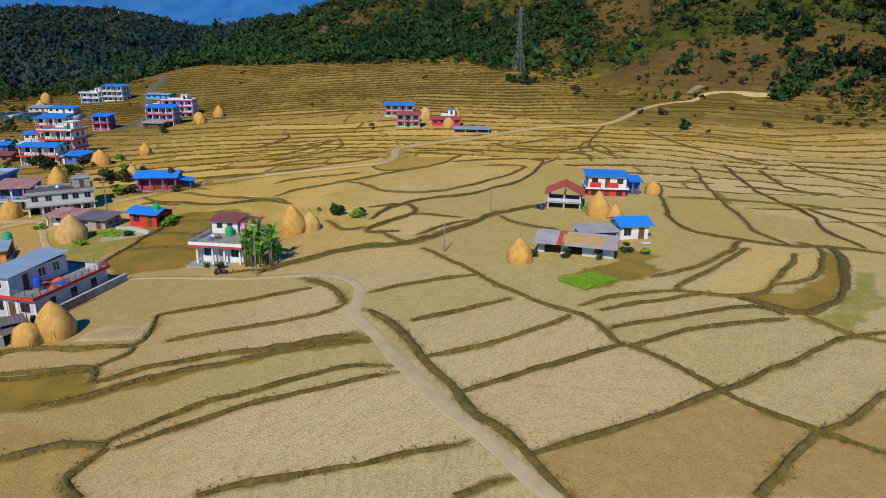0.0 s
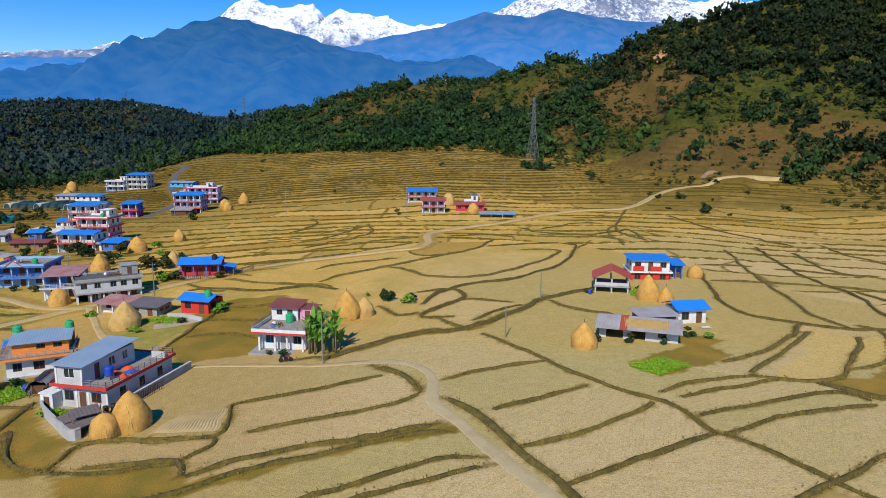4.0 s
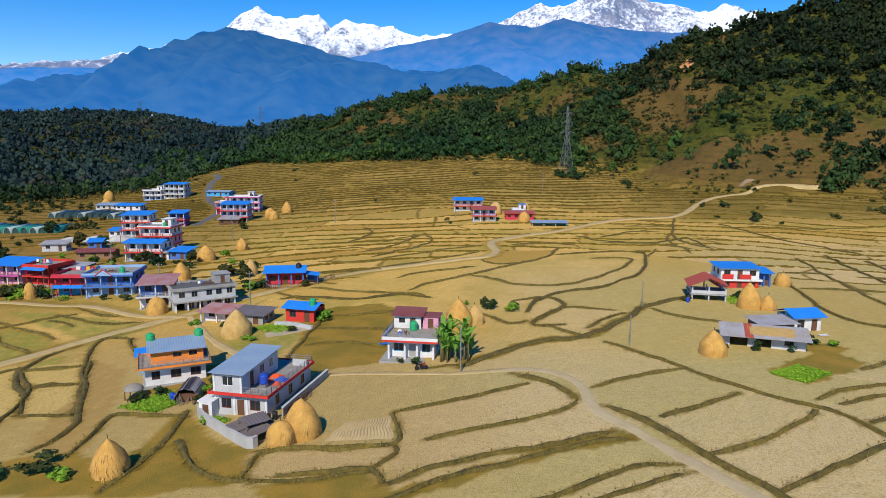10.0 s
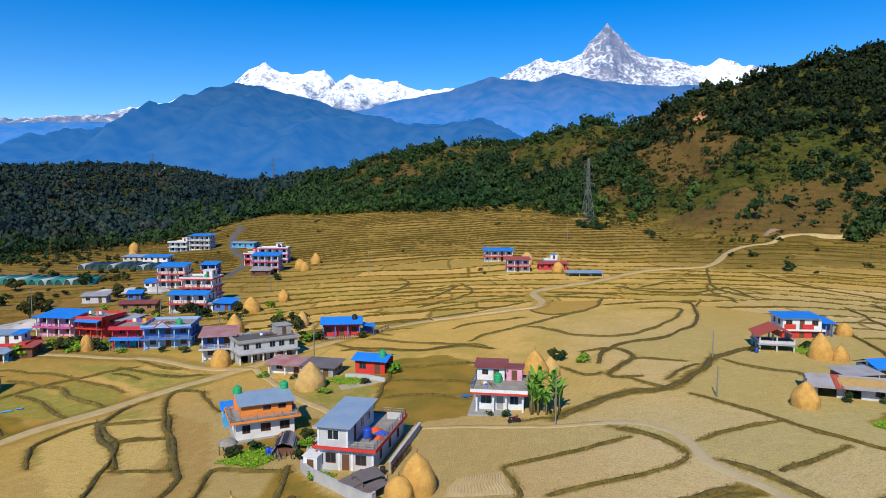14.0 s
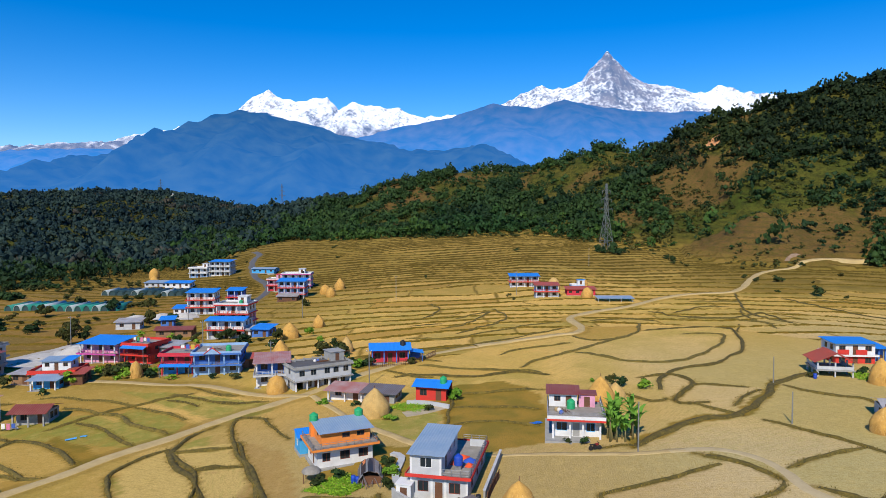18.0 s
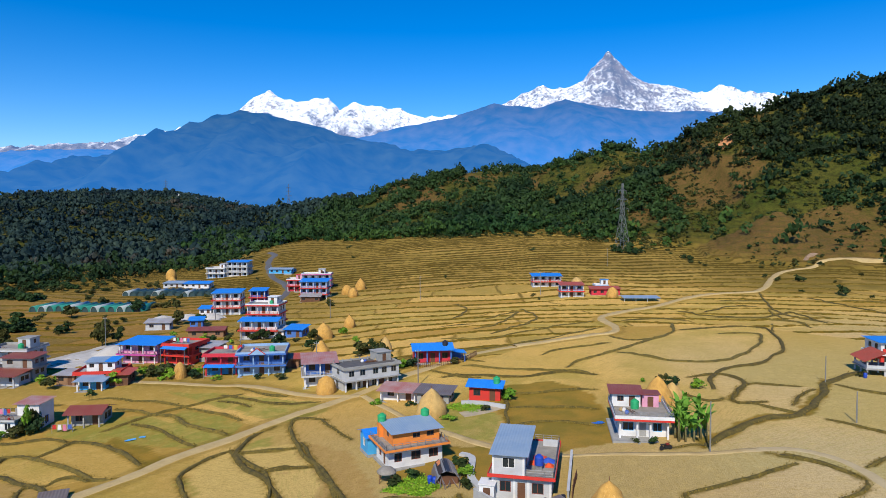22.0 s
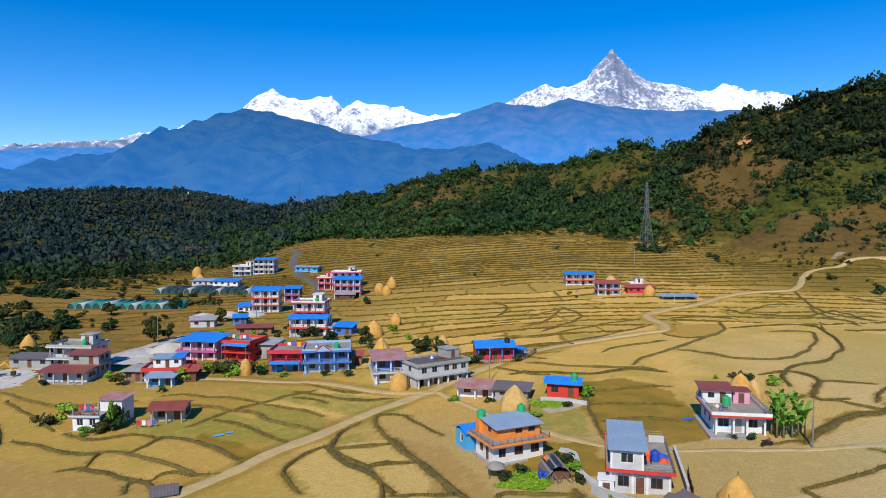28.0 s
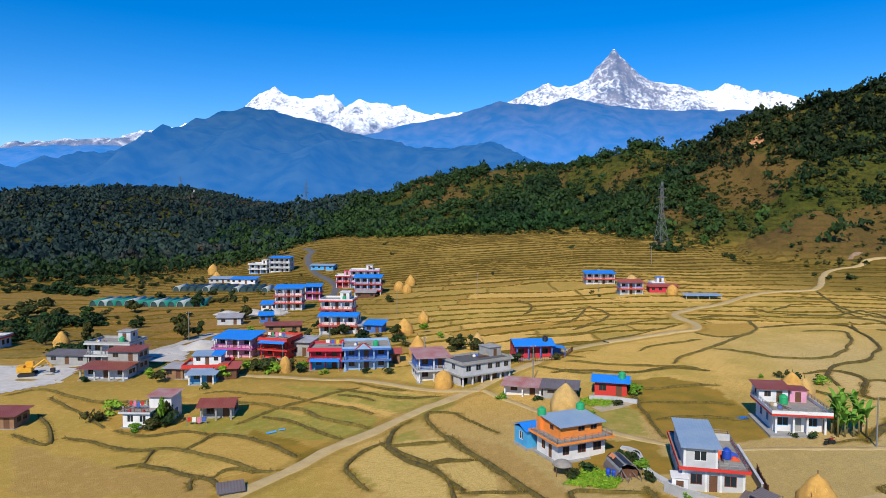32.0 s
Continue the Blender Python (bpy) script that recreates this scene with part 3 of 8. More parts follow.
# plots that lie fallow (1), are bare brown (2), pale (3) or green with weeds (4), by their corners
PLOTS = [
    (1, (-17.6, 73.2), (-15.6, 72.2), (-13.2, 69.2), (-9.8, 65.6), (-6.0, 62.2), (-4.8, 57.2), (-10.5, 54.5), (-20.0, 54.5), (-17.8, 62.0)),
    (2, (5.0, 38.2), (1.2, 45.6), (4.6, 46.6), (9.0, 46.0), (13.6, 44.2), (13.8, 40.4), (15.6, 38.2)),
    (4, (84.0, 66.8), (80.4, 70.0), (83.6, 71.6), (90.4, 77.0), (96.6, 86.6), (99.0, 86.0), (93.0, 74.0)),
    (1, (63.0, 96.4), (68.4, 96.0), (72.6, 92.6), (67.8, 90.0), (63.4, 91.0)),
    (1, (-8.7, 90.8), (-12.0, 114.9), (-7.6, 120.1), (1.9, 122.1), (6.8, 112.2), (6.3, 88.7), (-3.9, 85.5)),
    (1, (-16.1, 72.8), (-12.7, 67.7), (-5.7, 58.6), (-4.2, 56.7), (-10.5, 55.0), (-17.1, 54.9), (-16.3, 60.8), (-15.6, 67.2)),
    (2, (-40.8, 95.1), (-32.3, 90.4), (-25.2, 73.0), (-24.2, 62.3), (-30.7, 65.4), (-33.6, 80.0)),
    (1, (-3.9, 55.7), (-1.1, 56.3), (7.1, 57.1), (8.8, 54.3), (5.0, 50.7), (0.5, 49.5)),
    (2, (47.7, 43.7), (57.4, 48.2), (64.9, 53.1), (70.0, 46.8), (61.8, 38.4), (49.6, 38.1)),
    (2, (70.3, 46.9), (79.2, 52.3), (83.3, 53.2), (71.8, 38.7), (62.3, 38.8)),
    (1, (-41.2, 63.9), (-32.6, 63.5), (-22.0, 62.3), (-17.0, 54.6), (-35.5, 56.0)),
    (1, (76.1, 76.6), (80.0, 73.1), (82.4, 71.5), (89.3, 77.4), (99.5, 93.8), (97.9, 96.6), (91.5, 84.7), (84.0, 78.5)),
    (1, (58.2, 77.2), (63.1, 81.4), (67.7, 83.4), (70.9, 86.2), (67.1, 92.4), (63.3, 88.5), (55.4, 83.5)),
    (4, (-24.0, 103.5), (-16.2, 93.0), (-11.2, 91.1), (-9.7, 101.6), (-13.9, 111.6), (-20.8, 109.4)),
    (4, (-44.5, 104.0), (-57.7, 113.7), (-73.1, 125.6), (-61.2, 122.4), (-40.9, 114.7), (-38.0, 111.2)),
    (4, (-83.3, 103.9), (-69.2, 97.4), (-54.4, 95.4), (-55.4, 101.6), (-71.7, 111.7), (-83.7, 111.8)),
    (4, (-53.0, 81.0), (-49.0, 92.4), (-45.5, 98.9), (-38.7, 79.2), (-43.1, 73.3)),
    (1, (15.4, 84.0), (27.4, 93.6), (34.8, 96.6), (42.9, 106.4), (50.0, 115.9), (50.9, 120.2), (43.6, 110.0), (35.1, 99.5), (27.6, 97.0), (15.5, 87.5)),
    (1, (-11.8, 77.6), (-11.9, 89.4), (-18.6, 90.5), (-28.0, 89.5), (-25.0, 77.6)),
    (3, (70.6, 76.7), (76.1, 76.6), (83.1, 81.1), (89.9, 89.6), (92.2, 94.2), (87.4, 97.6), (82.1, 89.2)),
    (3, (83.6, 82.3), (90.1, 84.7), (94.6, 91.0), (96.7, 96.4), (92.3, 93.6)),
    (3, (-44.3, 84.3), (-35.6, 83.1), (-41.3, 95.2), (-48.2, 92.3)),
    (3, (-37.0, 61.7), (-53.6, 85.4), (-50.9, 94.0), (-42.8, 84.0), (-38.8, 76.0)),
    (3, (-32.2, 72.9), (-34.0, 81.0), (-35.2, 82.7), (-43.9, 84.2), (-40.6, 79.8), (-38.9, 74.0)),
    (1, (-1.4, 56.7), (6.8, 57.5), (9.1, 53.6), (5.7, 49.6), (3.2, 49.8)),
    (1, (9.1, 53.6), (31.9, 64.4), (33.0, 62.6), (20.0, 57.2), (6.2, 49.6)),
    (2, (6.7, 44.3), (14.7, 44.5), (14.5, 39.8), (15.6, 38.5), (10.5, 38.7)),
    (2, (3.8, 48.8), (14.5, 44.5), (6.6, 44.6)),
    (1, (-38.0, 62.7), (-24.7, 64.3), (-17.5, 55.8), (-17.1, 54.8), (-33.3, 56.0)),
    (2, (-106.7, 96.9), (-81.4, 86.6), (-70.7, 82.3), (-68.9, 76.8), (-94.3, 79.1)),
    (1, (-71.7, 101.3), (-66.7, 98.4), (-62.1, 94.7), (-57.8, 91.6), (-59.9, 87.3), (-63.2, 90.7), (-67.2, 95.4), (-71.7, 99.1)),
    (4, (-58.7, 101.8), (-54.3, 96.4), (-51.1, 97.7), (-52.3, 106.0), (-56.6, 109.1), (-63.9, 113.5), (-66.3, 111.0)),
]


def inside(corners):
    c = np.array(corners, float)
    wx, wy = XX + 0.7 * vnoise(XX, YY, 3.0), YY + 0.7 * vnoise(XX + 40, YY, 3.0)
    hit = np.zeros(XX.shape, bool)
    for (xa, ya), (xb, yb) in zip(c, np.roll(c, -1, 0)):
        hit ^= ((ya > wy) != (yb > wy)) & (wx < (xb - xa) * (wy - ya) / (yb - ya + 1e-9) + xa)
    return hit


kind = np.zeros(XX.shape)
for value, *corners in PLOTS:
    kind[inside(corners)] = value

# terraces: curved steps to the north, cut across now and then
warp = 20 * vnoise(XX, YY, 75) + 7 * vnoise(XX + 90, YY, 31)
run = np.interp(YY + warp + 0.10 * np.abs(XX - 30), [100, 150, 190, 240, 300, 380, 460, 520], [0, 4.2, 7.4, 12, 18.5, 28.5, 41, 49])
row = np.floor(run)
frac = run - row
gy_run = np.maximum(np.hypot(np.gradient(run, GY, axis=0), np.gradient(run, GX, axis=1)), 0.02)
riser = np.clip(0.8 * gy_run, 0.05, 0.3)              # share of a row that its bank takes
to_edge = np.minimum(np.abs(frac - (1 - riser / 2)), frac + riser / 2) / gy_run
cell_w = 26 + 16 * hash2(row, 3.0)
cross = (XX + 9 * vnoise(XX, YY, 18)) / cell_w + hash2(row, 8.0) * 7
to_cross = np.minimum(cross - np.floor(cross), np.ceil(cross) - cross) * cell_w
terraced = (~by_hand & (YY > 100) & (YY < 475) & (up_slope <= 0.12) & (XX > -320) & (XX < 420)).astype(float)
edge = np.maximum(1 - sm(0.32, 0.7, to_edge - 0.4 * sm(0.15, 0.6, vnoise(XX + 30, YY, 14)) + 0.3 * vnoise(XX, YY, 2.2)), 0.85 * (1 - sm(0.25, 0.7, to_cross)))
edge *= sm(0.6, 1.5, road_near)
cross_edge = 0.85 * (1 - sm(0.25, 0.7, to_cross)) * sm(0.6, 1.5, road_near)
grass = np.where(terraced > 0, np.maximum(cross_edge, grass), grass)
field = np.where(terraced > 0, hash2(row + 3, np.floor(cross)), field)
step_h = (0.42 + 0.38 * sm(230, 340, YY)) * (sm(1 - riser, 1.0, frac) - frac)
ZZ += terraced * step_h * sm(130, 170, YY) * sm(0.5, 2.0, road_near)
ZZ += np.where(terraced > 0, edge * (0.10 + 0.16 * vnoise(XX, YY, 1.1)), 0.0)
ZZ += 0.03 * vnoise(XX, YY, 2.4) * (YY < 200)
# terraces cut into the foot of the slope
slope_steps = (up_slope > 0) & (up_slope < 0.5) & (XX > 60)
kk = hill / 2.2 + 0.5 * vnoise(XX, YY, 30)
ZZ += np.where(slope_steps, 2.2 * 0.7 * (sm(0.7, 1, kk - np.floor(kk)) - (kk - np.floor(kk))) * (1 - sm(0.3, 0.5, up_slope)), 0)

bare = sm(0.30, 0.75, fbm(XX, YY, 45, 4) + 0.1 * sm(125, 160, XX) * (1 - sm(215, 250, XX)) + 0.35 * sm(0.6, 0.9, up_slope)) * (hill > 0.5) * sm(-150, -60, XX)
bare = np.maximum(bare, 0.95 * sm(-1.0, 2.5, spur(XX, YY) - valley(XX, YY)) * (YY < 385))
ground_mesh = bpy.data.meshes.new("ground")
ground_mesh.vertices.add(NX * NY)
ground_mesh.vertices.foreach_set("co", np.stack([XX, YY, ZZ], -1).astype(np.float32).ravel())
jj, ii = np.meshgrid(np.arange(NY - 1), np.arange(NX - 1), indexing="ij")
base_i = (jj * NX + ii).ravel()
quads = np.stack([base_i, base_i + 1, base_i + 1 + NX, base_i + NX], 1).astype(np.int32)
ground_mesh.loops.add(quads.size)
ground_mesh.polygons.add(len(quads))
ground_mesh.loops.foreach_set("vertex_index", quads.ravel())
ground_mesh.polygons.foreach_set("loop_start", np.arange(0, quads.size, 4, dtype=np.int32))
ground_mesh.polygons.foreach_set("use_smooth", np.ones(len(quads), bool))
ground_mesh.update()
# what grows where: 0..1 each
east = np.maximum(np.maximum(sm(-60, -25, XX) * (1 - sm(82, 112, YY)), 0.75 * sm(5, 40, XX) * (1 - sm(130, 190, YY))), 0.8 * sm(55, 95, XX) * (1 - sm(170, 230, YY)))
foot = np.maximum(sm(215, 275, YY) * sm(70, 125, XX), 0.55 * sm(270, 350, YY))
for key, values in (("field", field), ("fallow", (kind == 1) * 1.0), ("brown", (kind == 2) * 1.0), ("light", (kind == 3) * 1.0), ("weedy", (kind == 4) * 1.0), ("bank", np.clip(grass, 0, 1)), ("slope", np.clip(hill / 6, 0, 1)), ("bare", bare), ("pale", east), ("dry", sm(215, 330, YY)), ("west", (1 - sm(-75, -35, XX)) * (0.3 + 0.7 * sm(112, 138, YY))), ("foot", foot), ("run", run), ("gap", 1 / gy_run), ("rows", terraced * sm(0.6, 1.5, road_near)), ("far_west", (1 - sm(-112, -88, XX)) * sm(140, 168, YY)), ("dun", sm(-60, -40, XX) * (1 - sm(5, 32, XX)) * (1 - sm(95, 130, YY)))):
    at = ground_mesh.attributes.new(key, "FLOAT", "POINT")
    at.data.foreach_set("value", np.asarray(values, np.float32).ravel())
ground = tagged(new("ground", ground_mesh), "harvested terraced paddy land with grassy hill slopes", "ground", kind="structure")


def ground_material():
    m = bpy.data.materials.new("ground")
    m.use_nodes = True
    n, l = m.node_tree.nodes, m.node_tree.links
    bsdf = n["Principled BSDF"]
    bsdf.inputs["Roughness"].default_value = 0.95
    bsdf.inputs["Specular IOR Level"].default_value = 0.15
    tc = n.new("ShaderNodeTexCoord")

    def attr(key):
        a = n.new("ShaderNodeAttribute")
        a.attribute_name = key
        return a.outputs["Fac"]

    def noise_at(s, detail=4):
        q = n.new("ShaderNodeTexNoise")
        q.inputs["Scale"].default_value, q.inputs["Detail"].default_value = s, detail
        l.new(tc.outputs["Object"], q.inputs["Vector"])
        return q.outputs["Fac"]

    def ramp(value, lo, hi, to0=0.0, to1=1.0):
        r = n.new("ShaderNodeMapRange")
        for key, v in (("From Min", lo), ("From Max", hi), ("To Min", to0), ("To Max", to1)):
            r.inputs[key].default_value = v
        l.new(value, r.inputs["Value"])
        return r.outputs[0]

    def mix(fac, a, b):
        q = n.new("ShaderNodeMix")
        q.data_type = "RGBA"
        l.new(fac, q.inputs["Factor"])
        for key, v in (("A", a), ("B", b)):
            if isinstance(v, tuple):
                q.inputs[key].default_value = (min(v[0] * 1.25, 0.8), v[1] * 1.07, v[2] * 0.57, 1)
            else:
                l.new(v, q.inputs[key])
        return q.outputs["Result"]

    def times(a, b):
        q = n.new("ShaderNodeMath")
        q.operation = "MULTIPLY"
        l.new(a, q.inputs[0])
        l.new(b, q.inputs[1])
        return q.outputs[0]

    def fract_of(value, k):
        q = n.new("ShaderNodeMath")
        q.operation = "MULTIPLY"
        q.inputs[1].default_value = k
        l.new(value, q.inputs[0])
        r = n.new("ShaderNodeMath")
        r.operation = "FRACT"
        l.new(q.outputs[0], r.inputs[0])
        return r.outputs[0]

    # stubble and weeds stand in rows that lie differently on every field
    f = attr("field")
    turn, stretch, streak = n.new("ShaderNodeVectorRotate"), n.new("ShaderNodeMapping"), n.new("ShaderNodeTexNoise")
    turn.rotation_type = "Z_AXIS"
    l.new(tc.outputs["Object"], turn.inputs["Vector"])
    l.new(ramp(f, 0, 1, 0.0, 3.1), turn.inputs["Angle"])
    stretch.inputs["Scale"].default_value = (0.4, 3.6, 1.0)
    l.new(turn.outputs[0], stretch.inputs["Vector"])
    streak.inputs["Scale"].default_value, streak.inputs["Detail"].default_value = 1.0, 4
    l.new(stretch.outputs[0], streak.inputs["Vector"])
    f2, f3 = fract_of(f, 7.13), fract_of(f, 13.7)
    straw = mix(f2, (0.63, 0.46, 0.24), (0.47, 0.335, 0.14))
    pale = mix(f3, (0.50, 0.455, 0.46), (0.43, 0.39, 0.365))
    pale = mix(ramp(f2, 0.55, 0.75, 0.0, 0.55), pale, mix(f3, (0.30, 0.35, 0.26), (0.33, 0.325, 0.19)))
    soil = mix(attr("pale"), straw, pale)
    mixed = ramp(attr("pale"), 0.0, 1.0, 1.0, 0.12)
    soil = mix(times(mixed, times(ramp(f3, 0.35, 0.6), ramp(noise_at(0.11), 0.38, 0.60, 0.15, 0.8))), soil, (0.32, 0.29, 0.105))
    soil = mix(times(mixed, ramp(f2, 0.80, 0.84, 0, 0.65)), soil, (0.33, 0.215, 0.065))
    soil = mix(times(mixed, ramp(f, 0.0, 0.16, 0.5, 0.0)), soil, (0.27, 0.21, 0.065))
    soil = mix(times(attr("west"), ramp(noise_at(0.06), 0.35, 0.65, 0.65, 1.0)), soil, mix(f3, (0.130, 0.128, 0.040), (0.25, 0.18, 0.07)))
    soil = mix(ramp(attr("far_west"), 0.0, 1.0, 0.0, 0.88), soil, mix(f2, (0.10, 0.075, 0.028), (0.24, 0.135, 0.05)))
    soil = mix(times(attr("dry"), ramp(f2, 0.0, 0.8, 0.25, 0.9)), soil, (0.175, 0.128, 0.05))
    soil = mix(ramp(attr("dun"), 0, 1, 0, 0.58), soil, (0.33, 0.245, 0.155))
    soil = mix(ramp(attr("light"), 0, 1, 0, 0.7), soil, (0.52, 0.43, 0.26))
    soil = mix(times(attr("weedy"), ramp(noise_at(0.4), 0.3, 0.6, 0.35, 0.85)), soil, (0.17, 0.225, 0.065))
    soil = mix(ramp(attr("brown"), 0, 1, 0, 0.8), soil, (0.315, 0.225, 0.135))
    soil = mix(ramp(streak.outputs["Fac"], 0.50, 0.70, 0, 0.42), soil, mix(attr("pale"), (0.25, 0.20, 0.06), mix(ramp(f3, 0.3, 0.6), (0.30, 0.25, 0.13), (0.26, 0.30, 0.12))))
    fine = noise_at(8.0, 5)
    soil = mix(ramp(fine, 0.42, 0.70, 0, 0.5), soil, (0.24, 0.18, 0.07))
    soil = mix(ramp(noise_at(4.2, 4), 0.52, 0.70, 0, 0.36), soil, (0.22, 0.17, 0.06))
    soil = mix(ramp(noise_at(0.7, 3), 0.5, 0.75, 0, 0.22), soil, (0.56, 0.46, 0.29))
    soil = mix(ramp(attr("fallow"), 0, 1, 0, 0.88), soil, mix(ramp(noise_at(0.25), 0.38, 0.62), (0.145, 0.125, 0.022), (0.235, 0.165, 0.036)))
    soil = mix(times(attr("foot"), ramp(noise_at(0.08), 0.35, 0.6, 0.55, 0.95)), soil, (0.125, 0.105, 0.034))
    soil = mix(ramp(noise_at(3.0, 4), 0.5, 0.72, 0, 0.3), soil, (0.13, 0.11, 0.04))
    turf = mix(ramp(noise_at(0.9), 0.35, 0.65), (0.085, 0.075, 0.012), (0.17, 0.12, 0.022))
    turf = mix(ramp(noise_at(6.0, 2), 0.45, 0.7, 0, 0.55), turf, (0.045, 0.045, 0.011))
    turf = mix(times(attr("dry"), ramp(noise_at(0.6), 0.2, 0.6, 0.6, 1.0)), turf, (0.062, 0.05, 0.014))
    # banks between the terrace rows
    def calc(op, a, b=None):
        q = n.new("ShaderNodeMath")
        q.operation = op
        for k, v in enumerate((a, b)):
            if v is None:
                continue
            if isinstance(v, (int, float)):
                q.inputs[k].default_value = v
            else:
                l.new(v, q.inputs[k])
        return q.outputs[0]

    gap = attr("gap")
    share = calc("DIVIDE", 0.8, gap)
    fr = calc("FRACT", attr("run"))
    upper = calc("ABSOLUTE", calc("SUBTRACT", fr, calc("SUBTRACT", 1.0, calc("MULTIPLY", share, 0.5))))
    lower = calc("ADD", fr, calc("MULTIPLY", share, 0.5))
    away = calc("MULTIPLY", calc("MINIMUM", upper, lower), gap)
    away = calc("ADD", away, ramp(noise_at(0.5, 4), 0.3, 0.7, -0.35, 0.3))
    away = calc("ADD", away, ramp(noise_at(0.05, 2), 0.4, 0.65, -0.1, 0.25))
    rows_bank = calc("MULTIPLY", ramp(away, 0.32, 0.62, 1.0, 0.0), attr("rows"))
    low = mix(calc("MAXIMUM", attr("bank"), rows_bank), soil, turf)
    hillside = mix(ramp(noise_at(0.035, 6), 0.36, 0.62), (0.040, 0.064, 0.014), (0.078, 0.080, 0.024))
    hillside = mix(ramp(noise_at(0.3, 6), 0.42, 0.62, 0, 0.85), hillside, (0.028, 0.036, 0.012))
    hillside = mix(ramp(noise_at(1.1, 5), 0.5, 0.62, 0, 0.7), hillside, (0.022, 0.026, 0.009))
    earth = mix(ramp(noise_at(0.2, 6), 0.4, 0.65), (0.122, 0.077, 0.048), (0.086, 0.066, 0.034))
    earth = mix(ramp(noise_at(0.9, 5), 0.48, 0.62, 0, 0.75), earth, (0.055, 0.052, 0.018))
    hillside = mix(ramp(attr("bare"), 0.0, 1.0, 0.0, 0.85), hillside, earth)
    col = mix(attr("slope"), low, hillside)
    l.new(col, bsdf.inputs["Base Color"])
    bp = n.new("ShaderNodeBump")
    bp.inputs["Strength"].default_value, bp.inputs["Distance"].default_value = 0.8, 0.12
    l.new(fine, bp.inputs["Height"])
    l.new(bp.outputs[0], bsdf.inputs["Normal"])
    return m


ground_mesh.materials.append(ground_material())


def level(x, y):
    """Height of the ground sheet, between its points."""
    i, j = min(max(np.searchsorted(GX, x) - 1, 0), NX - 2), min(max(np.searchsorted(GY, y) - 1, 0), NY - 2)
    u, v = (x - GX[i]) / (GX[i + 1] - GX[i]), (y - GY[j]) / (GY[j + 1] - GY[j])
    return float((ZZ[j, i] * (1 - u) + ZZ[j, i + 1] * u) * (1 - v) + (ZZ[j + 1, i] * (1 - u) + ZZ[j + 1, i + 1] * u) * v)


def raw(name, verts, faces, material, parent=None, smooth=True):
    me = bpy.data.meshes.new(name)
    me.from_pydata([tuple(map(float, v)) for v in verts], [], [tuple(map(int, q)) for q in faces])
    me.polygons.foreach_set("use_smooth", np.full(len(me.polygons), smooth))
    me.materials.append(material)
    ob = new(name, me)
    ob.parent = parent
    return ob


# ---- far ranges ----
SNOW_X = [-3600, -3203, -3080, -2718, -2397, -2157, -1876, -1717, -1517, -1397, -1297, -1160, -1041, -883, -805, -698, -608, -411, -234, -57, 217, 413, 569, 764, 880, 938, 1058, 1152, 1308, 1502, 1716, 1812, 2006, 2200, 2510, 2967, 3600]
SNOW_Z = [400, 452, 531, 557, 579, 626, 683, 694, 799, 888, 923, 864, 855, 874, 796, 861, 814, 805, 742, 741, 771, 856, 956, 931, 981, 1058, 1185, 1084, 979, 939, 899, 945, 909, 885, 799, 719, 650]


def ridged(x, y, s, octaves=5):
    return sum((1 - np.abs(vnoise(x + 31 * k, y + 13 * k, s / 2 ** k)) * 2) / 2 ** k for k in range(octaves))


def mountain(name, xs, zs, y_crest, y_foot, cols, rows, rough, material, z_foot, sharp=1.0, crag=0.12):
    x = np.linspace(xs[0], xs[-1], cols)
    v = np.linspace(0, 1, rows)
    X, V = np.meshgrid(x, v)
    Y = y_foot + (y_crest - y_foot) * V
    crest = np.interp(X, xs, zs)
    spur = ridged(X, Y * 0.6, 420) * rough
    Z = z_foot + (crest - z_foot) * V ** sharp + spur * np.sin(np.pi * np.clip(V, 0, 1)) ** 0.7
    Z += (ridged(X, Y + 700, 110, 6) - 0.5) * rough * crag * (0.25 + V)
    faces = [(j * cols + i, j * cols + i + 1, (j + 1) * cols + i + 1, (j + 1) * cols + i) for j in range(rows - 1) for i in range(cols - 1)]
    return raw(name, np.stack([X.ravel(), Y.ravel(), Z.ravel()], 1), faces, material)


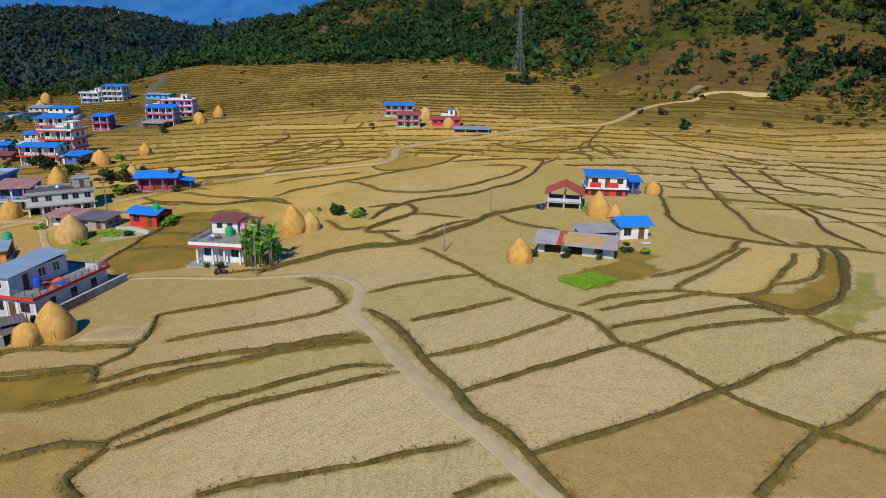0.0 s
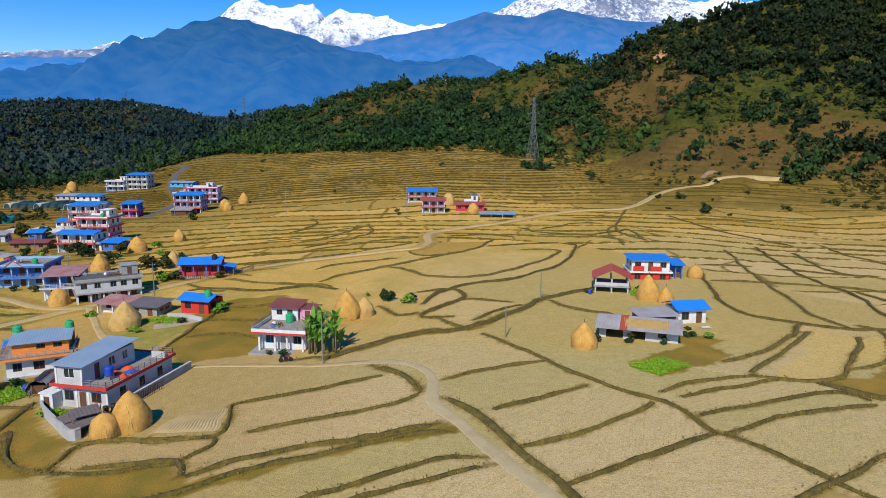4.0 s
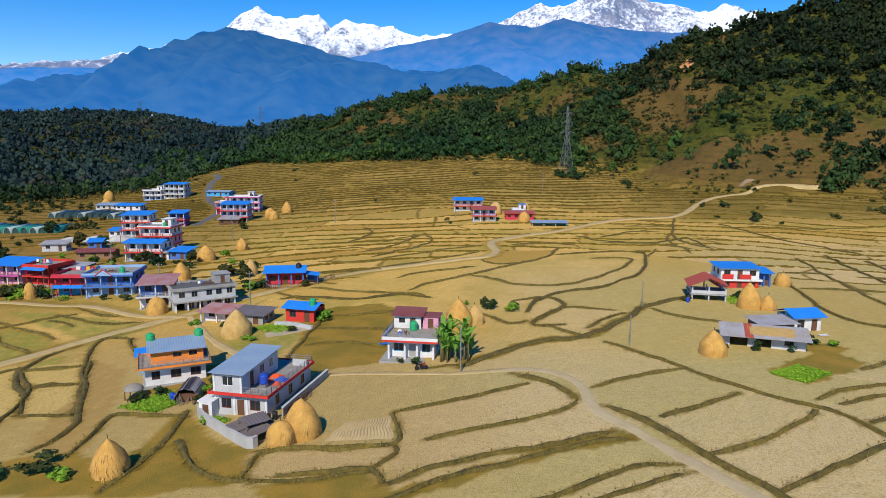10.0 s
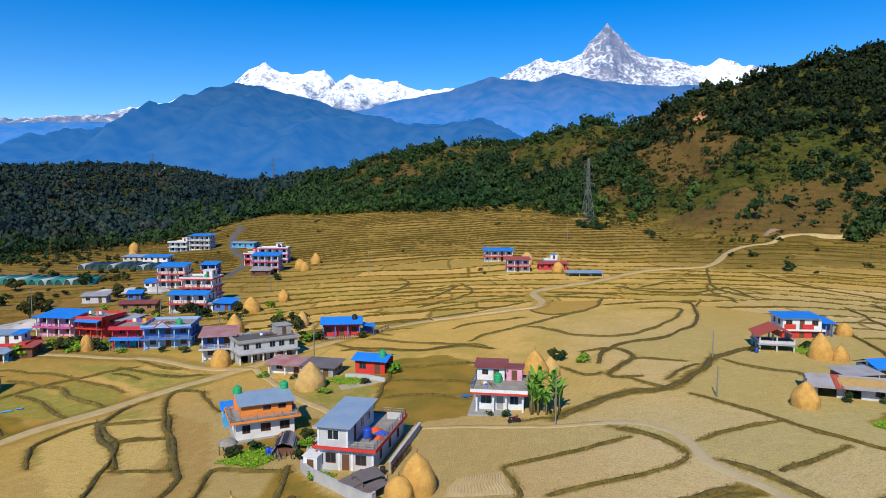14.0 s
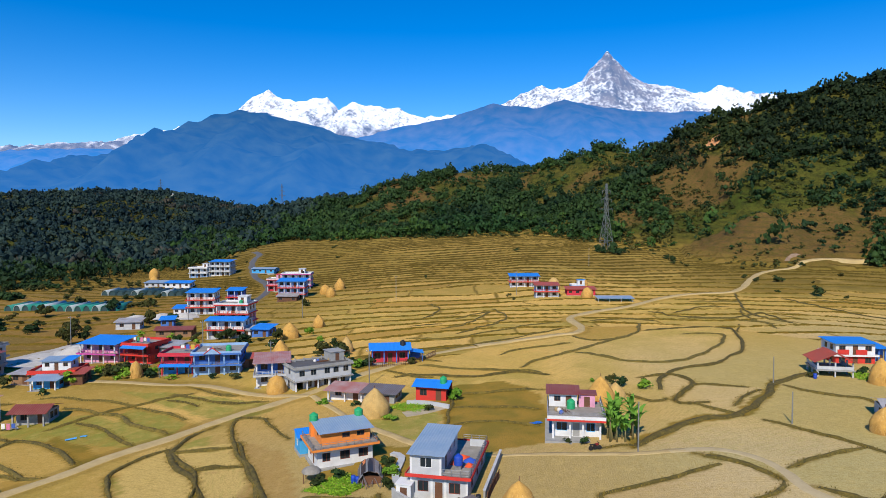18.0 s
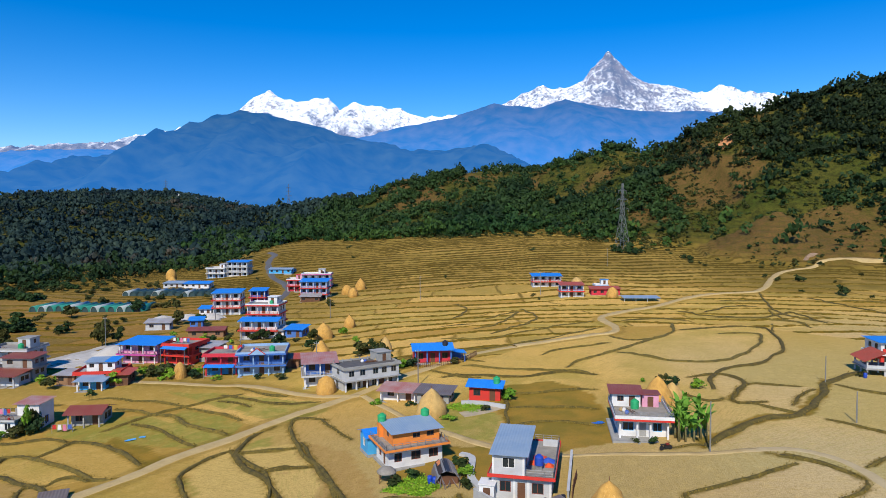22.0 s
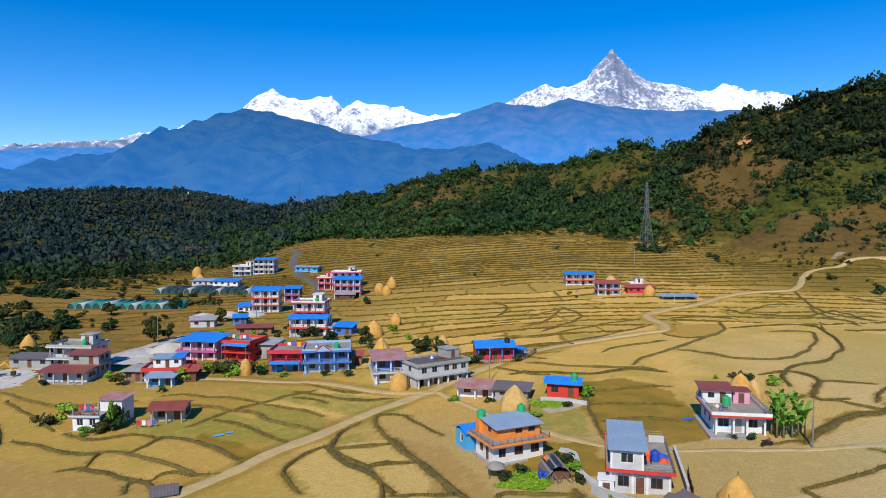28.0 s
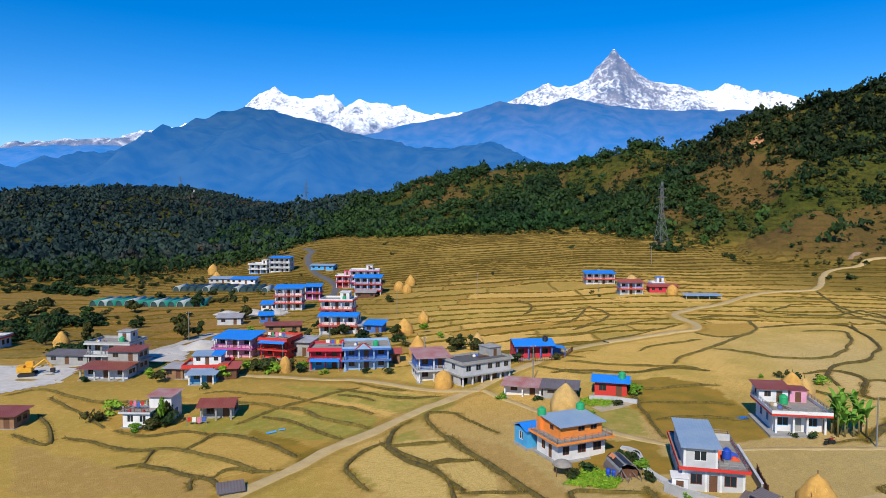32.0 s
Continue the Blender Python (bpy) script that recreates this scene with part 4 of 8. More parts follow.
def range_material(name, low, high, haze_glow, strength, snow=None, snow_z=(700, 800), thin=0.7):
    m = bpy.data.materials.new(name)
    m.use_nodes = True
    n, l = m.node_tree.nodes, m.node_tree.links
    b = n["Principled BSDF"]
    b.inputs["Roughness"].default_value = 1.0
    b.inputs["Specular IOR Level"].default_value = 0.0
    tc, q = n.new("ShaderNodeTexCoord"), n.new("ShaderNodeTexNoise")
    q.inputs["Scale"].default_value, q.inputs["Detail"].default_value = 0.012, 8
    l.new(tc.outputs["Object"], q.inputs["Vector"])
    mx = n.new("ShaderNodeMix")
    mx.data_type = "RGBA"
    mx.inputs["A"].default_value, mx.inputs["B"].default_value = (*low, 1), (*high, 1)
    r = n.new("ShaderNodeMapRange")
    r.inputs["From Min"].default_value, r.inputs["From Max"].default_value = 0.35, 0.65
    l.new(q.outputs["Fac"], r.inputs["Value"])
    l.new(r.outputs[0], mx.inputs["Factor"])
    out = mx.outputs["Result"]
    if snow:
        sep, geo = n.new("ShaderNodeSeparateXYZ"), n.new("ShaderNodeNewGeometry")
        l.new(tc.outputs["Object"], sep.inputs[0])
        ma = n.new("ShaderNodeMath")
        ma.operation = "MULTIPLY_ADD"
        l.new(q.outputs["Fac"], ma.inputs[0])
        ma.inputs[1].default_value = 420
        l.new(sep.outputs["Z"], ma.inputs[2])
        r2 = n.new("ShaderNodeMapRange")
        r2.inputs["From Min"].default_value, r2.inputs["From Max"].default_value = snow_z[0] + 210, snow_z[1] + 210
        l.new(ma.outputs[0], r2.inputs["Value"])
        q2 = n.new("ShaderNodeTexNoise")
        q2.inputs["Scale"].default_value, q2.inputs["Detail"].default_value, q2.inputs["Distortion"].default_value = 0.042, 12, 1.0
        l.new(tc.outputs["Object"], q2.inputs["Vector"])
        sn = n.new("ShaderNodeSeparateXYZ")
        l.new(geo.outputs["Normal"], sn.inputs[0])
        steep = n.new("ShaderNodeMath")
        steep.operation = "MULTIPLY_ADD"
        l.new(q2.outputs["Fac"], steep.inputs[0])
        steep.inputs[1].default_value = 1.3
        l.new(sn.outputs["Z"], steep.inputs[2])
        r3 = n.new("ShaderNodeMapRange")
        r3.inputs["From Min"].default_value, r3.inputs["From Max"].default_value = 1.02, 1.42
        rocky = n.new("ShaderNodeMapRange")
        rocky.inputs["From Min"].default_value, rocky.inputs["From Max"].default_value, rocky.inputs["To Max"].default_value = 500, 1000, -0.16
        l.new(sep.outputs["X"], rocky.inputs["Value"])
        dome, icy = n.new("ShaderNodeMapRange"), n.new("ShaderNodeMath")
        dome.inputs["From Min"].default_value, dome.inputs["From Max"].default_value, dome.inputs["To Max"].default_value = 1600, 1740, 0.3
        l.new(sep.outputs["X"], dome.inputs["Value"])
        l.new(dome.outputs[0], icy.inputs[0])
        l.new(steep.outputs[0], icy.inputs[1])
        both = n.new("ShaderNodeMath")
        l.new(icy.outputs[0], both.inputs[0])
        l.new(rocky.outputs[0], both.inputs[1])
        l.new(both.outputs[0], r3.inputs["Value"])
        mu = n.new("ShaderNodeMath")
        mu.operation = "MULTIPLY"
        l.new(r2.outputs[0], mu.inputs[0])
        l.new(r3.outputs[0], mu.inputs[1])
        mx2 = n.new("ShaderNodeMix")
        mx2.data_type = "RGBA"
        l.new(mu.outputs[0], mx2.inputs["Factor"])
        l.new(out, mx2.inputs["A"])
        mx2.inputs["B"].default_value = (*snow, 1)
        out = mx2.outputs["Result"]
    l.new(out, b.inputs["Base Color"])
    # distance haze painted as blue emission, stronger towards the foot of the range
    b.inputs["Emission Color"].default_value = (*haze_glow, 1)
    pos, haze_strength = n.new("ShaderNodeSeparateXYZ"), n.new("ShaderNodeMapRange")
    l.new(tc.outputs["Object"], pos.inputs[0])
    l.new(pos.outputs["Z"], haze_strength.inputs["Value"])
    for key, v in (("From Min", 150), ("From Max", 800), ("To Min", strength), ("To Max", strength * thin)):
        haze_strength.inputs[key].default_value = v
    l.new(haze_strength.outputs[0], b.inputs["Emission Strength"])
    return m


def range_line(xs, k):
    return [q * k for q in xs]


# the snow range emits blue too, for haze and bluish shade
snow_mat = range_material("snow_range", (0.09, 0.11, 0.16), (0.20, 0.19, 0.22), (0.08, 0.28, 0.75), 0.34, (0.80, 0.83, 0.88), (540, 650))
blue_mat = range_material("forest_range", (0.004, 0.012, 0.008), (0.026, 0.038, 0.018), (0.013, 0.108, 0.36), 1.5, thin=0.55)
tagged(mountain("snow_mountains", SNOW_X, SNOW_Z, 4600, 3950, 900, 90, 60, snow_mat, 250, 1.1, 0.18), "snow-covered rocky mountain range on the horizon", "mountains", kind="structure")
# a rocky brown range and a nearer wooded one, blue haze put in their emission
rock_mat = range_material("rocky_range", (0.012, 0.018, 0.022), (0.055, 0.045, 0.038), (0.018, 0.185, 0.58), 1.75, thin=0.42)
ROCK_X = [-3600, -2800, -2300, -1900, -1500, -700, -300, -16, 187, 300, 420, 562, 700, 900, 1150, 1400, 1700, 2300, 3200]
ROCK_Z = [200, 330, 395, 400, 380, 400, 500, 552, 622, 612, 600, 640, 610, 585, 580, 575, 560, 500, 420]
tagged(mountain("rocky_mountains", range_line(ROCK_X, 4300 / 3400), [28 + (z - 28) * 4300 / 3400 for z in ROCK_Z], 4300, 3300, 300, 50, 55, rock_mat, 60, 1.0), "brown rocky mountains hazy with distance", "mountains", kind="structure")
WOOD_X = [-3200, -2374, -2075, -1777, -1539, -1272, -1183, -1080, -949, -715, -482, -350, -200, -60, 60, 150, 240, 340, 560, 900, 3200]
WOOD_Z = [170, 205, 262, 310, 415, 520, 566, 588, 566, 505, 440, 405, 375, 385, 400, 385, 350, 300, 240, 200, 150]
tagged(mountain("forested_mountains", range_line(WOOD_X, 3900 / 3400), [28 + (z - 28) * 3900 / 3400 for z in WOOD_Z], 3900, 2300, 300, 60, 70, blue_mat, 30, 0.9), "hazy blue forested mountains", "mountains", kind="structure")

# ---- roads, tracks and bunds ----
dirt = mat("dirt", (0.52, 0.385, 0.175), 0.95, (0.38, 0.275, 0.115), 0.5, 0.5, 0.05, 4.0)
pale_dirt = mat("pale_dirt", (0.50, 0.40, 0.225), 0.95, (0.40, 0.31, 0.165), 0.6, 0.5, 0.05, 4.0)
gravel = mat("gravel_road", (0.50, 0.47, 0.43), 0.95, (0.34, 0.31, 0.27), 0.3, 0.5, 0.05, 3.0)
asphalt = mat("asphalt", (0.075, 0.078, 0.085), 0.8, (0.13, 0.125, 0.12), 0.2, 0.5, 0.02, 4.0)
bund_mat = mat("bund_turf", (0.18, 0.128, 0.019), 0.95, (0.052, 0.044, 0.008), 1.1, 0.55, 0.25, 3.5, random_tint=0.2, coords="Object")


def road(name, line, width, material, label, ragged=0.12, lift=0.035, edge_z=-0.1):
    side = smooth_sides(line)
    verts, faces = [], []
    for k, (p, s) in enumerate(zip(line, side)):
        w = width / 2 * (1 + ragged * float(vnoise(p[0], p[1], 7) + 0.6 * vnoise(p[0] + 5, p[1], 2.5)))
        for u in (-1, -0.9, -0.35, 0, 0.35, 0.9, 1):
            q = p + s * w * u
            rut = -0.02 if abs(u) == 0.35 else 0.0
            verts.append((q[0], q[1], level(*q) + (edge_z if abs(u) == 1 else lift) + rut))
        if k:
            a, b = 7 * (k - 1), 7 * k
            faces += [(a + i, a + i + 1, b + i + 1, b + i)[::-1] for i in range(6)]
    return tagged(raw(name, verts, faces, material), label, "road", kind="structure")


for name, nm, material, label in (("road_main", "dirt_road", dirt, "pale dirt road between the paddies"), ("road_upper", "dirt_road", dirt, "narrow dirt road past the houses"),
                                  ("road_lower", "dirt_lane", dirt, "narrow dirt lane to the farm houses"), ("path", "field_track", pale_dirt, "worn track across the dry paddies"),
                                  ("track", "hill_track", dirt, "pale winding track up to the hill"), ("road_village", "gravel_road", gravel, "grey gravel road past the village"),
                                  ("asphalt", "village_road", asphalt, "grey asphalt road through the village")):
    w, line = ROAD_LINES[name]
    road(nm, line, w, material, label, 0.3 if name in ("path", "road_lower") else 0.22, 0.3 if name == "track" else 0.035, 0.005 if name == "path" else -0.1)


def bund(line, width, seed):
    side = smooth_sides(line)
    verts, faces = [], []
    prof = ((-0.62, -0.1), (-0.5, 0.10), (-0.28, 0.34), (0.0, 0.40), (0.28, 0.30), (0.5, 0.08), (0.62, -0.1))
    for k, (p, s) in enumerate(zip(line, side)):
        taper = min(1, 0.3 + k * 0.4, 0.3 + (len(line) - 1 - k) * 0.4)
        off_road = float(road_near[np.searchsorted(GY, p[1]), np.searchsorted(GX, p[0])])
        sink = 0.45 * (1 - min(1.0, max(0.0, (off_road - 0.2) / 1.0)))
        for i, (u, h) in enumerate(prof):
            q = p + s * u * width * (0.9 + 0.35 * float(vnoise(p[0] + 60, p[1], 6.0)) + 0.3 * float(vnoise(p[0] * 3 + i * 5, p[1] * 3, 3.1)))
            verts.append((q[0], q[1], level(*q) + h * taper * (0.9 + 0.5 * float(vnoise(p[0] + 9 * i, p[1] + seed, 1.7))) * (0.75 + 0.2 * width) - sink))
        if k:
            a, b = 7 * (k - 1), 7 * k
            faces += [(a + i, a + i + 1, b + i + 1, b + i)[::-1] for i in range(6)]
    return raw("field_bund", verts, faces, bund_mat)


for k, (w, line) in enumerate(BUND_LINES):
    tagged(bund(line, 0.13 + w * 0.44, k), "low earth bund with dry grass between paddies" if w < 2 else "broad grassy bank between paddies", "bund", "bunds", "structure")


# ---- building kit ----
def paint(name, c, dirt_c=None, amount=0.4, rough=0.8):
    return mat(name, c, rough, dirt_c or tuple(0.62 * v + 0.02 for v in c), 0.7, amount, 0.004, 9.0)


WHITE = paint("white_plaster", (0.74, 0.745, 0.76))
PALE = paint("grey_plaster", (0.52, 0.54, 0.57))
CONCRETE = paint("raw_concrete", (0.36, 0.36, 0.355), (0.22, 0.215, 0.2), 0.45)
TAR = paint("tarred_roof", (0.07, 0.07, 0.075), (0.12, 0.11, 0.1), 0.5)
DECK = paint("roof_deck", (0.33, 0.31, 0.28), (0.2, 0.18, 0.15), 0.5)
RED = paint("red_paint", (0.64, 0.028, 0.016))
ORANGE = paint("orange_paint", (0.85, 0.26, 0.035))
PINK = paint("pink_paint", (0.72, 0.33, 0.48))
ROSE = paint("rose_paint", (0.60, 0.022, 0.05))
BLUE = paint("blue_paint", (0.05, 0.17, 0.55))
SKYBLUE = paint("light_blue_paint", (0.28, 0.46, 0.72))
CYAN = paint("cyan_paint", (0.05, 0.38, 0.75))
MAUVE = paint("mauve_paint", (0.52, 0.07, 0.34))
BROWN = paint("brown_wood", (0.16, 0.07, 0.035), (0.09, 0.04, 0.02), 0.5)
MUD = paint("mud_plaster", (0.30, 0.17, 0.09), (0.2, 0.11, 0.06), 0.5)
METAL = mat("grey_steel", (0.35, 0.36, 0.38), 0.45, (0.2, 0.2, 0.2), 3, 0.4, metal=0.6)


def tin(name, c, worn=None):
    return mat(name, c, 0.5, worn or tuple(0.7 * v + 0.04 for v in c), 0.45, 0.4, 0.0, 4.0)


TIMBER = paint("red_brown_timber", (0.24, 0.055, 0.03), (0.13, 0.04, 0.02), 0.4)
TIN_BLUE = tin("blue_tin", (0.010, 0.185, 0.70), (0.03, 0.24, 0.66))
TIN_GREY = tin("blue_grey_tin", (0.19, 0.29, 0.42), (0.31, 0.38, 0.46))
TIN_MAROON = tin("maroon_tin", (0.20, 0.035, 0.022), (0.25, 0.10, 0.065))
TIN_RUST = tin("red_rusty_tin", (0.44, 0.07, 0.03), (0.24, 0.08, 0.04))
TIN_OLD = tin("weathered_tin", (0.38, 0.40, 0.44), (0.25, 0.17, 0.11))
TIN_DARK = tin("dark_weathered_tin", (0.16, 0.15, 0.155), (0.13, 0.085, 0.06))
TIN_PATCHED = tin("patched_red_tin", (0.36, 0.08, 0.05), (0.42, 0.38, 0.36))
TIN_TAN = tin("straw_covered_tin", (0.44, 0.30, 0.12), (0.34, 0.25, 0.15))

GLASS = bpy.data.materials.new("window_glass")
GLASS.use_nodes = True
gb = GLASS.node_tree.nodes["Principled BSDF"]
gb.inputs["Base Color"].default_value, gb.inputs["Roughness"].default_value = (0.02, 0.028, 0.035, 1), 0.08


def box(bm, x0, x1, y0, y1, z0, z1):
    v = [bm.verts.new((x, y, z)) for z in (z0, z1) for y in (y0, y1) for x in (x0, x1)]
    for q in ((0, 2, 3, 1), (4, 5, 7, 6), (0, 1, 5, 4), (1, 3, 7, 5), (3, 2, 6, 7), (2, 0, 4, 6)):
        bm.faces.new([v[i] for i in q])


def lathe(bm, profile, n=14, cx=0.0, cy=0.0, wob=0.0, seed=0):
    rings = []
    for k, (r, z) in enumerate(profile):
        ring = []
        for i in range(n):
            a = 2 * math.pi * i / n
            rr = r * (1 + wob * noise.noise((math.cos(a) * 1.7 + seed, math.sin(a) * 1.7, z * 0.8)))
            ring.append(bm.verts.new((cx + rr * math.cos(a), cy + rr * math.sin(a), z)))
        rings.append(ring)
    for a, b in zip(rings, rings[1:]):
        for i in range(n):
            bm.faces.new((a[i], a[(i + 1) % n], b[(i + 1) % n], b[i]))
    bm.faces.new(rings[0][::-1])
    bm.faces.new(rings[-1])


def rod(bm, a, b, r=0.04, n=6):
    a, b = Vector(a), Vector(b)
    q = (b - a).to_track_quat("Z", "Y")
    ends = [[bm.verts.new(p + q @ Vector((r * math.cos(2 * math.pi * i / n), r * math.sin(2 * math.pi * i / n), 0))) for i in range(n)] for p in (a, b)]
    for i in range(n):
        bm.faces.new((ends[0][i], ends[0][(i + 1) % n], ends[1][(i + 1) % n], ends[1][i]))
    bm.faces.new(ends[0][::-1])
    bm.faces.new(ends[1])


def part(name, bm, material, parent=None, label="", smooth=False):
    me = bpy.data.meshes.new(name)
    bm.normal_update()
    bm.to_mesh(me)
    bm.free()
    me.materials.append(material)
    if smooth:
        me.polygons.foreach_set("use_smooth", np.ones(len(me.polygons), bool))
    ob = new(name, me)
    ob.parent = parent
    return tagged(ob, label)


def boxes(name, rows, material, parent, label=""):
    bm = bmesh.new()
    for r in rows:
        box(bm, *r)
    return part(name, bm, material, parent, label)


def thing(name, x, y, ang, label, category, z=None, group=""):
    e = new(name)
    e.empty_display_size = 0.5
    e.matrix_world = pose(x, y, level(x, y) if z is None else z, 0, 0, ang)
    return tagged(e, label, category, group)


def sheet_with_holes(bm, xs, zs, solid, y0, y1):
    """One closed plate from the cells of a grid that solid() keeps."""
    made = {}

    def vert(i, k, y):
        if (i, k, y) not in made:
            made[i, k, y] = bm.verts.new((xs[i], y, zs[k]))
        return made[i, k, y]

    keep = {(i, k) for i in range(len(xs) - 1) for k in range(len(zs) - 1) if solid((xs[i] + xs[i + 1]) / 2, (zs[k] + zs[k + 1]) / 2)}
    for i, k in keep:
        bm.faces.new([vert(*q, y0) for q in ((i, k), (i + 1, k), (i + 1, k + 1), (i, k + 1))])
        bm.faces.new([vert(*q, y1) for q in ((i, k), (i, k + 1), (i + 1, k + 1), (i + 1, k))])
        for (di, dk), (a, b) in (((0, -1), ((i, k), (i + 1, k))), ((1, 0), ((i + 1, k), (i + 1, k + 1))), ((0, 1), ((i + 1, k + 1), (i, k + 1))), ((-1, 0), ((i, k + 1), (i, k)))):
            if (i + di, k + dk) not in keep:
                bm.faces.new((vert(*b, y0), vert(*a, y0), vert(*a, y1), vert(*b, y1)))


def window(parent, m, w, h, frame_mat=None):
    """A window of width w and height h in an opening whose lower left corner is at m."""
    bm = bmesh.new()
    xs, zs = [0, 0.07, w / 2 - 0.03, w / 2 + 0.03, w - 0.07, w], [0, 0.07, h - 0.07, h]
    sheet_with_holes(bm, xs, zs, lambda x, z: not (0.07 < z < h - 0.07 and (0.07 < x < w / 2 - 0.03 or w / 2 + 0.03 < x < w - 0.07)), -0.03, 0.07)
    wn_ = part("window", bm, frame_mat or BROWN, parent)
    wn_.matrix_local = m
    for x0 in (0.07, w / 2 + 0.03):
        boxes("pane", [(x0, x0 + w / 2 - 0.1, 0.015, 0.03, 0.07, h - 0.07)], GLASS, wn_)
    return wn_


def door(parent, m, w, h, material):
    bm = bmesh.new()
    for r in ((0, 0.08, -0.03, 0.1, 0, h), (w - 0.08, w, -0.03, 0.1, 0, h), (0.08, w - 0.08, -0.03, 0.1, h - 0.08, h)):
        box(bm, *r)
    d = part("door", bm, material, parent)
    d.matrix_local = m
    boxes("door_leaf", [(0.08, w - 0.08, 0.0, 0.05, 0, h - 0.08), (0.2, w - 0.2, -0.02, 0.0, 0.2, h * 0.42), (0.2, w - 0.2, -0.02, 0.0, h * 0.5, h - 0.25)], material, d)
    return d


def wall(parent, x0, y0, x1, y1, z0, h, material, holes=(), frame_mat=None, door_mat=None, thick=0.2):
    """A wall from (x0, y0) to (x1, y1), its face to the right of that way; holes: (kind, middle as a share of the length, width)."""
    length = math.hypot(x1 - x0, y1 - y0)
    m = pose(x0, y0, z0, 0, 0, math.degrees(math.atan2(y1 - y0, x1 - x0)))
    cuts = []
    for kind, at, w in holes:
        c = at * length
        lo, hi = (0.02, min(2.1, h - 0.3)) if kind == "d" else (0.85, min(2.15, h - 0.35)) if kind == "w" else (0.02, h - 0.45)
        cuts.append((max(0.1, c - w / 2), min(length - 0.1, c + w / 2), lo, hi, kind))
    xs = sorted({0, length, *[q for c in cuts for q in c[:2]]})
    zs = sorted({0, h, *[q for c in cuts for q in c[2:4]]})
    bm = bmesh.new()
    sheet_with_holes(bm, xs, zs, lambda x, z: not any(q[0] < x < q[1] and q[2] < z < q[3] for q in cuts), 0.0, thick)
    ob = part("wall", bm, material, parent)
    ob.matrix_local = m
    for a, b, lo, hi, kind in cuts:
        at_m = m @ pose(a, 0.06, lo)
        if kind == "w":
            window(parent, at_m, b - a, hi - lo, frame_mat)
        elif kind == "d":
            door(parent, at_m, b - a, hi - lo, door_mat or BROWN)
    return ob


def room(parent, x0, x1, y0, y1, z0, h, material, front=(), right=(), back=(), left=(), frame_mat=None, door_mat=None, front_mat=None):
    wall(parent, x0, y0, x1, y0, z0, h, front_mat or material, front, frame_mat, door_mat)
    wall(parent, x1, y0 + 0.2, x1, y1 - 0.2, z0, h, material, right, frame_mat, door_mat)
    wall(parent, x1, y1, x0, y1, z0, h, material, back, frame_mat, door_mat)
    wall(parent, x0, y1 - 0.2, x0, y0 + 0.2, z0, h, material, left, frame_mat, door_mat)


def slab(parent, x0, x1, y0, y1, z, band=None, th=0.14, band_h=0.3, top=None):
    boxes("slab", [(x0, x1, y0, y1, z, z + th)], top or DECK, parent)
    if band:
        t = 0.09
        boxes("fascia", [(x0 - t, x1 + t, y0 - t, y0 - 0.003, z - 0.06, z + band_h), (x0 - t, x1 + t, y1 + 0.003, y1 + t, z - 0.06, z + band_h),
                         (x0 - t, x0 - 0.003, y0, y1, z - 0.06, z + band_h), (x1 + 0.003, x1 + t, y0, y1, z - 0.06, z + band_h)], band, parent)


def rail(parent, pts, z, h=0.9, material=None, gap=1.2):
    bm = bmesh.new()
    for (xa, ya), (xb, yb) in zip(pts, pts[1:]):
        n = max(1, round(math.hypot(xb - xa, yb - ya) / gap))
        for k in range(n + 1):
            x, y = xa + (xb - xa) * k / n, ya + (yb - ya) * k / n
            box(bm, x - 0.04, x + 0.04, y - 0.04, y + 0.04, z, z + h)
        for zz in (0.3, 0.6, h):
            rod(bm, (xa, ya, z + zz), (xb, yb, z + zz), 0.03, 4)
    return part("railing", bm, material or METAL, parent)


def parapet(parent, x0, x1, y0, y1, z, h, material, t=0.14):
    boxes("parapet", [(x0, x1, y0, y0 + t, z, z + h), (x0, x1, y1 - t, y1, z, z + h), (x0, x0 + t, y0 + t, y1 - t, z, z + h), (x1 - t, x1, y0 + t, y1 - t, z, z + h)], material, parent)


def posts(parent, xs, y, z0, z1, material, s=0.28):
    for x in xs:
        boxes("column", [(x - s / 2, x + s / 2, y - s / 2, y + s / 2, z0, z1)], material, parent)


def tin_roof(parent, x0, x1, y0, y1, z_front, z_back, material, name="roof_sheet", period=0.36, label=""):
    """A corrugated sheet that slopes from its front edge to its back edge; ribs run down the slope."""
    n = max(4, int((x1 - x0) / period)) * 4
    verts, faces = [], []
    for k in range(n + 1):
        x = x0 + (x1 - x0) * k / n
        dz = 0.022 * (1 if k % 4 in (1, 2) else 0)
        for s in (0.0, 0.035):
            verts += [(x, y0, z_front + dz + s), (x, y1, z_back + dz + s)]
        if k:
            a, b = 4 * (k - 1), 4 * k
            faces += [(a, a + 1, b + 1, b), (a + 2, b + 2, b + 3, a + 3), (a, b, b + 2, a + 2), (a + 1, a + 3, b + 3, b + 1)]
    return tagged(raw(name, verts, faces, material, parent, False), label)


def tin_roof_x(parent, x0, x1, y0, y1, z_left, z_right, material):
    """The same, sloping from left to right."""
    ob = tin_roof(parent, 0, y1 - y0, 0, x1 - x0, z_left, z_right, material)
    ob.matrix_local = Matrix(((0, 1, 0, x0), (1, 0, 0, y0), (0, 0, 1, 0), (0, 0, 0, 1)))
    ob.data.flip_normals()
    return ob


